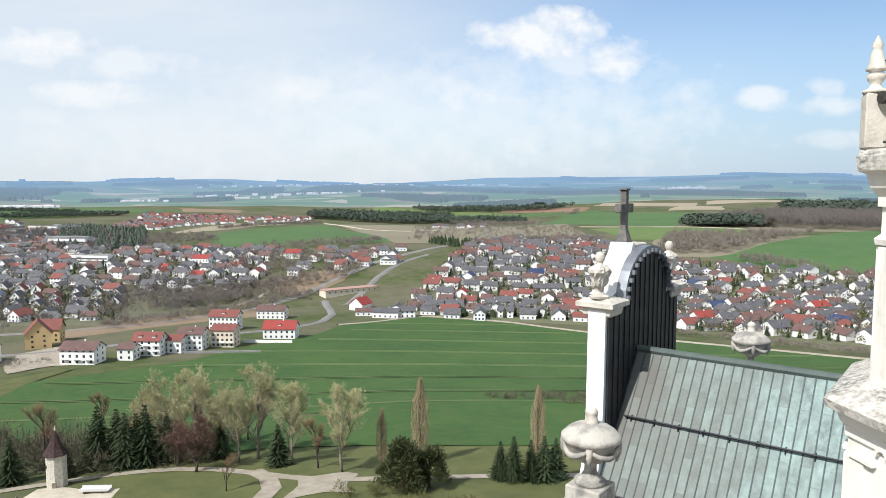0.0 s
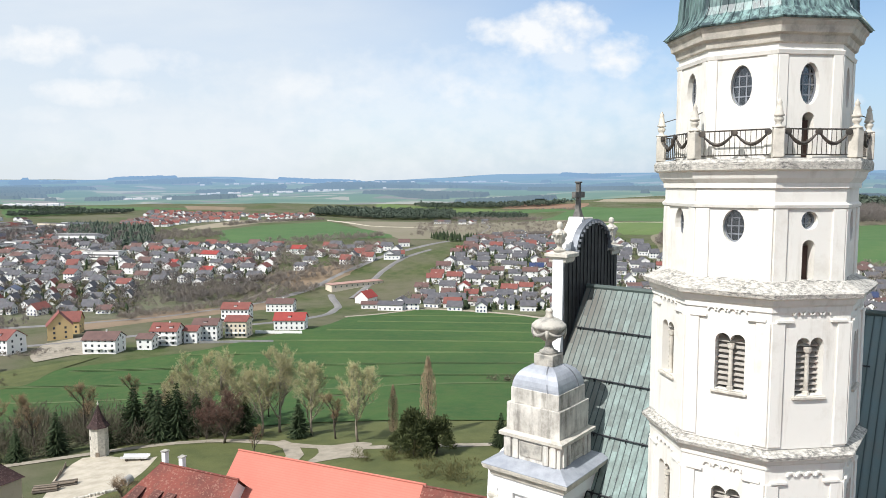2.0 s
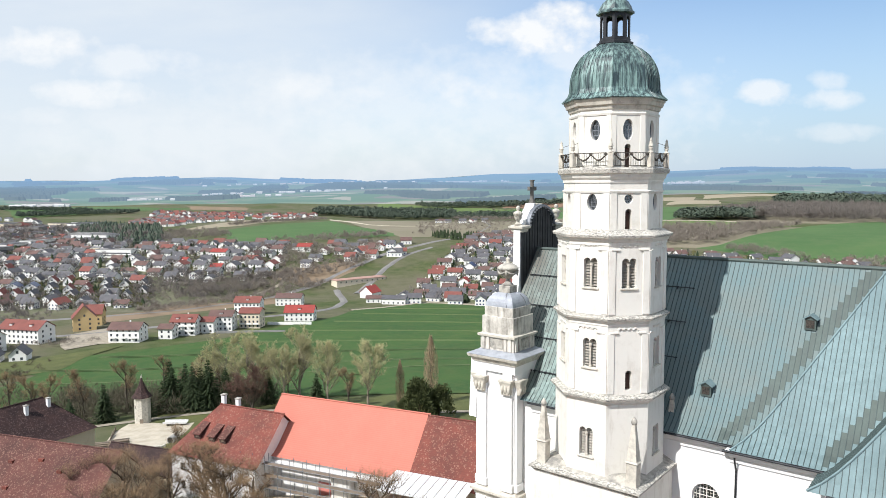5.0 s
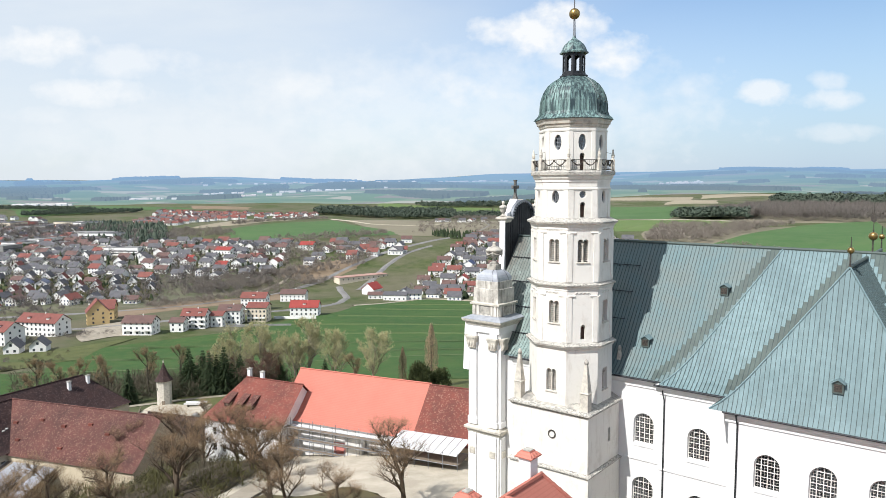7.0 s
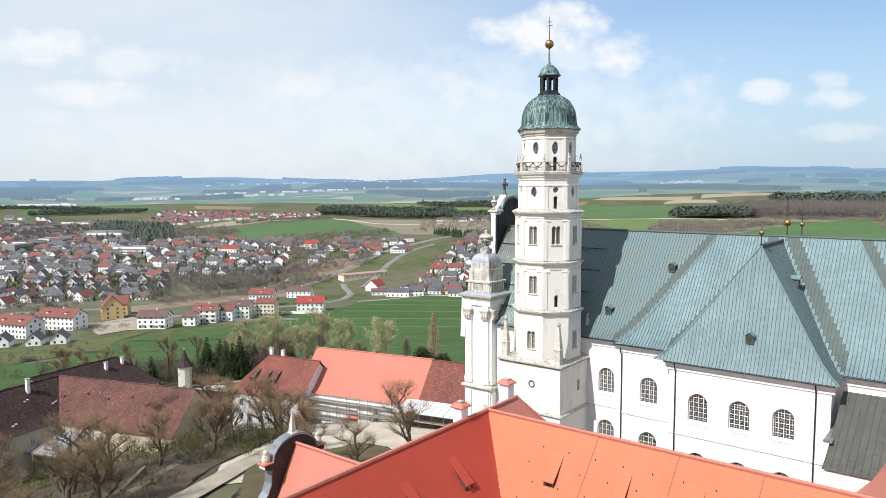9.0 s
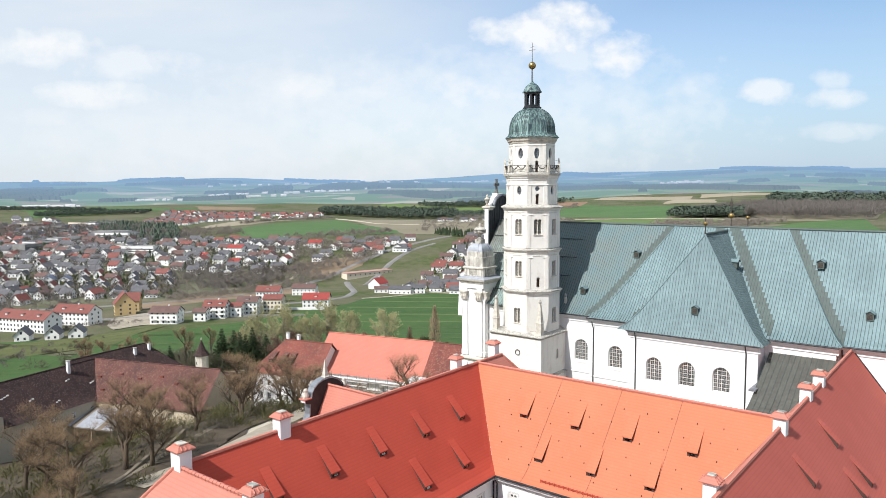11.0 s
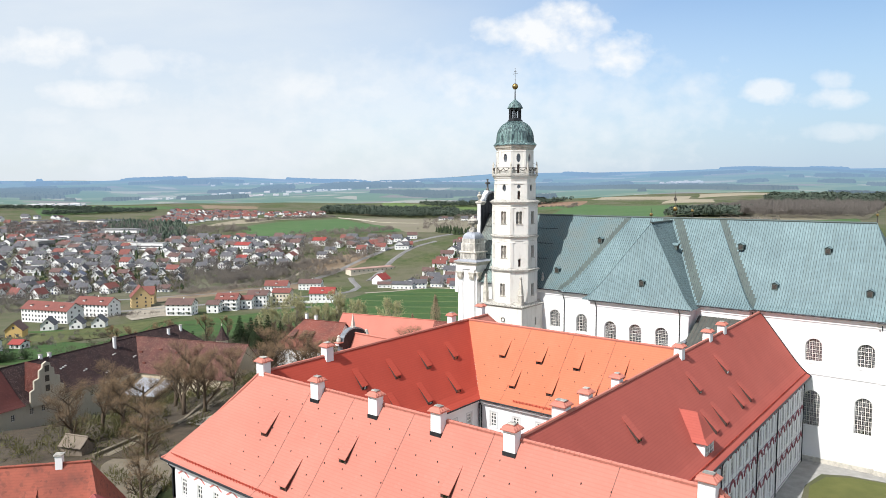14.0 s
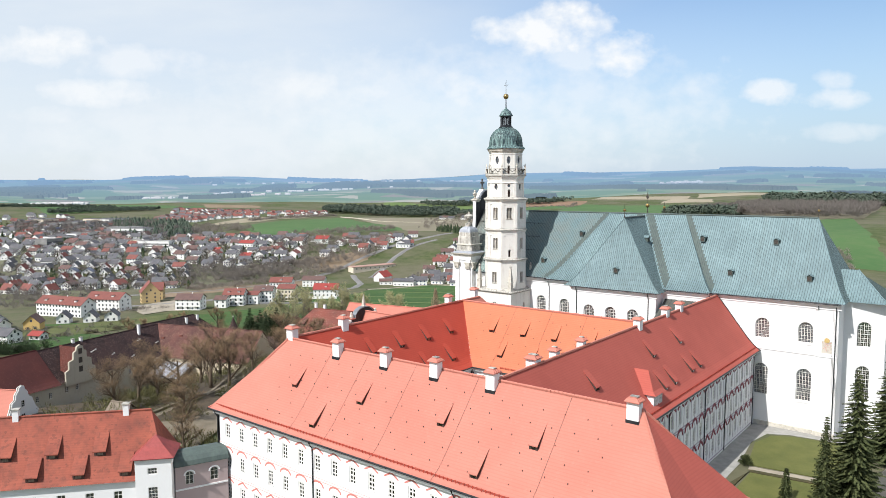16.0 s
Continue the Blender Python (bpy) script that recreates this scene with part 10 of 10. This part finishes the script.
# woods (+) and open land (-): across as a share of the distance, distance, half width, half depth, weight
LEAN = ((-0.13, 3500, 0.16, 240, 0.55), (0.12, 3650, 0.16, 330, 0.5), (0.06, 2560, 0.10, 90, 0.7), (0.38, 2950, 0.13, 190, 0.6), (-0.33, 2760, 0.07, 60, 0.8), (-0.58, 3500, 0.14, 420, 0.45), (0.5, 4300, 0.3, 260, 0.35),
        (-0.42, 2560, 0.24, 170, -0.8), (-0.2, 2800, 0.14, 260, -0.7), (0.57, 3000, 0.12, 300, -0.7), (0.25, 2500, 0.12, 150, -0.7), (-0.4, 3150, 0.18, 240, -0.45), (0.0, 3050, 0.16, 160, -0.45))
NC, NR = 620, 150
verts, faces, kinds, tall = [], [], [], []
for i in range(NR + 1):
    u = 2480 + 2290 * (i / NR) ** 1.15
    for j in range(NC + 1):
        w = -0.74 + 1.48 * j / NC
        x, y = place(u, w * u)
        k = noise.noise(Vector((w * u / 620, u / 300, 11.0))) + 0.5 * noise.noise(Vector((w * u / 170, u / 120, 4.0))) - 0.22
        k += sum(f * max(0.0, 1 - ((w - a) / ra) ** 2 - ((u - b) / rb) ** 2) for a, b, ra, rb, f in LEAN)
        wood = k > 0.08
        tall.append(wood)
        verts.append((x, y, land(x, y) + 0.1 + 1.9 * min(1.0, i / 5) + (rg.uniform(11, 16) if wood else 0)))
spots = np.array([(-0.74 + 1.48 * (j + 0.5) / NC, 2480 + 2290 * ((i + 0.5) / NR) ** 1.15) for i in range(NR) for j in range(NC)])
nearest = []
for lo in range(0, len(spots), 4000):
    d = ((spots[lo:lo + 4000, None, :] - cells[None]) / np.array((0.052, 95.0))) ** 2
    nearest += list(np.argmin(d.sum(axis=2), axis=1))
for i in range(NR):
    for j in range(NC):
        k = i * (NC + 1) + j
        faces.append((k, k + 1, k + NC + 2, k + NC + 1))
        kinds.append(4 if tall[k] or tall[k + 1] or tall[k + NC + 1] or tall[k + NC + 2] else crops[nearest[i * NC + j]])
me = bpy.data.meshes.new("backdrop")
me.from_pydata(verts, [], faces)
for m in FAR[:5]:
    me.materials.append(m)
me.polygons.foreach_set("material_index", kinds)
tagged(new("backdrop", me), "tableland of fields and dark woods to the horizon, its haze a painted glow", "distance", "", "structure")
# white specks of villages on the tableland
verts, faces = [], []
for w0, u0, dw, du, count in ((-0.36, 2900, 0.10, 60, 90), (-0.22, 3300, 0.12, 60, 50), (-0.59, 2340, 0.05, 40, 26), (0.33, 3700, 0.035, 50, 26), (0.02, 4200, 0.06, 60, 20), (-0.16, 3900, 0.12, 60, 26)):
    for _ in range(count):
        u, w = u0 + rg.gauss(0, du * 0.6), w0 + rg.gauss(0, dw * 0.5)
        x, y = place(u, w * u)
        z, l, d, h = land(x, y) + 1, rg.uniform(5, 16), rg.uniform(4, 7), rg.uniform(7, 11)
        k = len(verts)
        for q, r, t in ((-l, -d, 0), (l, -d, 0), (l, d, 0), (-l, d, 0), (-l, -d, h * 0.65), (l, -d, h * 0.65), (l, d, h * 0.65), (-l, d, h * 0.65), (-l, 0, h), (l, 0, h)):
            verts.append((x + RGT[0] * q + FWD[0] * r, y + RGT[1] * q + FWD[1] * r, z + t))
        faces += [(k, k + 1, k + 5, k + 4), (k + 1, k + 2, k + 6, k + 9, k + 5), (k + 3, k, k + 4, k + 8, k + 7), (k + 4, k + 5, k + 9, k + 8), (k + 8, k + 9, k + 6, k + 7)]
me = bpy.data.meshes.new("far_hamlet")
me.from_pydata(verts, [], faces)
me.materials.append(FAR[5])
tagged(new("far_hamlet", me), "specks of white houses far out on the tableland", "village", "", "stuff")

# ---- single copper sheets on the nave roof near the gable ----
SW = (64.4 - W0) / round((64.4 - W0) / STRIP)
SHEETS = [mesh_of("roof_sheet", B(-SW / 2 + 0.015, SW / 2 - 0.015, 0.0, h - 0.006, 0.0, 0.014), "copper_sheet") for h in (1.45, 0.72)]
DXZ = [(q / 40 * AD, EZ + (RZ - EZ) * flare(q / 40)) for q in range(41)]
run_len = [0.0]
for (q0, h0), (q1, h1) in zip(DXZ, DXZ[1:]):
    run_len.append(run_len[-1] + math.hypot(q1 - q0, h1 - h0))


def along_slope(s):
    """Depth and height after a length s up the slope."""
    for i in range(40):
        if s <= run_len[i + 1]:
            f = (s - run_len[i]) / (run_len[i + 1] - run_len[i])
            return DXZ[i][0] + f * (DXZ[i + 1][0] - DXZ[i][0]), DXZ[i][1] + f * (DXZ[i + 1][1] - DXZ[i][1])
    return DXZ[-1]


for c in range(0, 26):
    x = W0 + SW * (c + 0.5)
    s = 0.3 if c % 2 else 0.3 - 0.72
    while s < run_len[-1] - 0.5:
        h, s0 = (1.45, s) if s > 0 else (0.72, 0.3)
        if s + 1.45 > run_len[-1] - 0.1:
            h = 0.72
        if s0 + h < run_len[-1] - 0.05:
            (q0, z0), (q1, z1) = along_slope(s0), along_slope(s0 + h)
            part("roof_sheet", SHEETS[0 if h > 1 else 1], None, church, "", pose(x, ea + q0, z0 + 0.012, math.degrees(math.atan2(z1 - z0, q1 - q0))))
        s += 1.45
    k = len(DXZ) - 1
    bm = bmesh.new()
    for (q0, z0), (q1, z1) in zip(DXZ[1::3], DXZ[4::3]):
        vs = [bm.verts.new((sx, ea + q, z + u)) for q, z in ((q0, z0), (q1, z1)) for sx, u in ((-0.03, 0.0), (-0.026, 0.065), (0.026, 0.065), (0.03, 0.0))]
        for i in range(3):
            bm.faces.new((vs[i], vs[i + 1], vs[i + 5], vs[i + 4]))
    if c == 0:
        SEAM = mesh_of("roof_seam", bm, "dark_metal")
    else:
        bm.free()
    part("roof_seam", SEAM, None, church, "", pose(x - SW / 2, 0, 0))
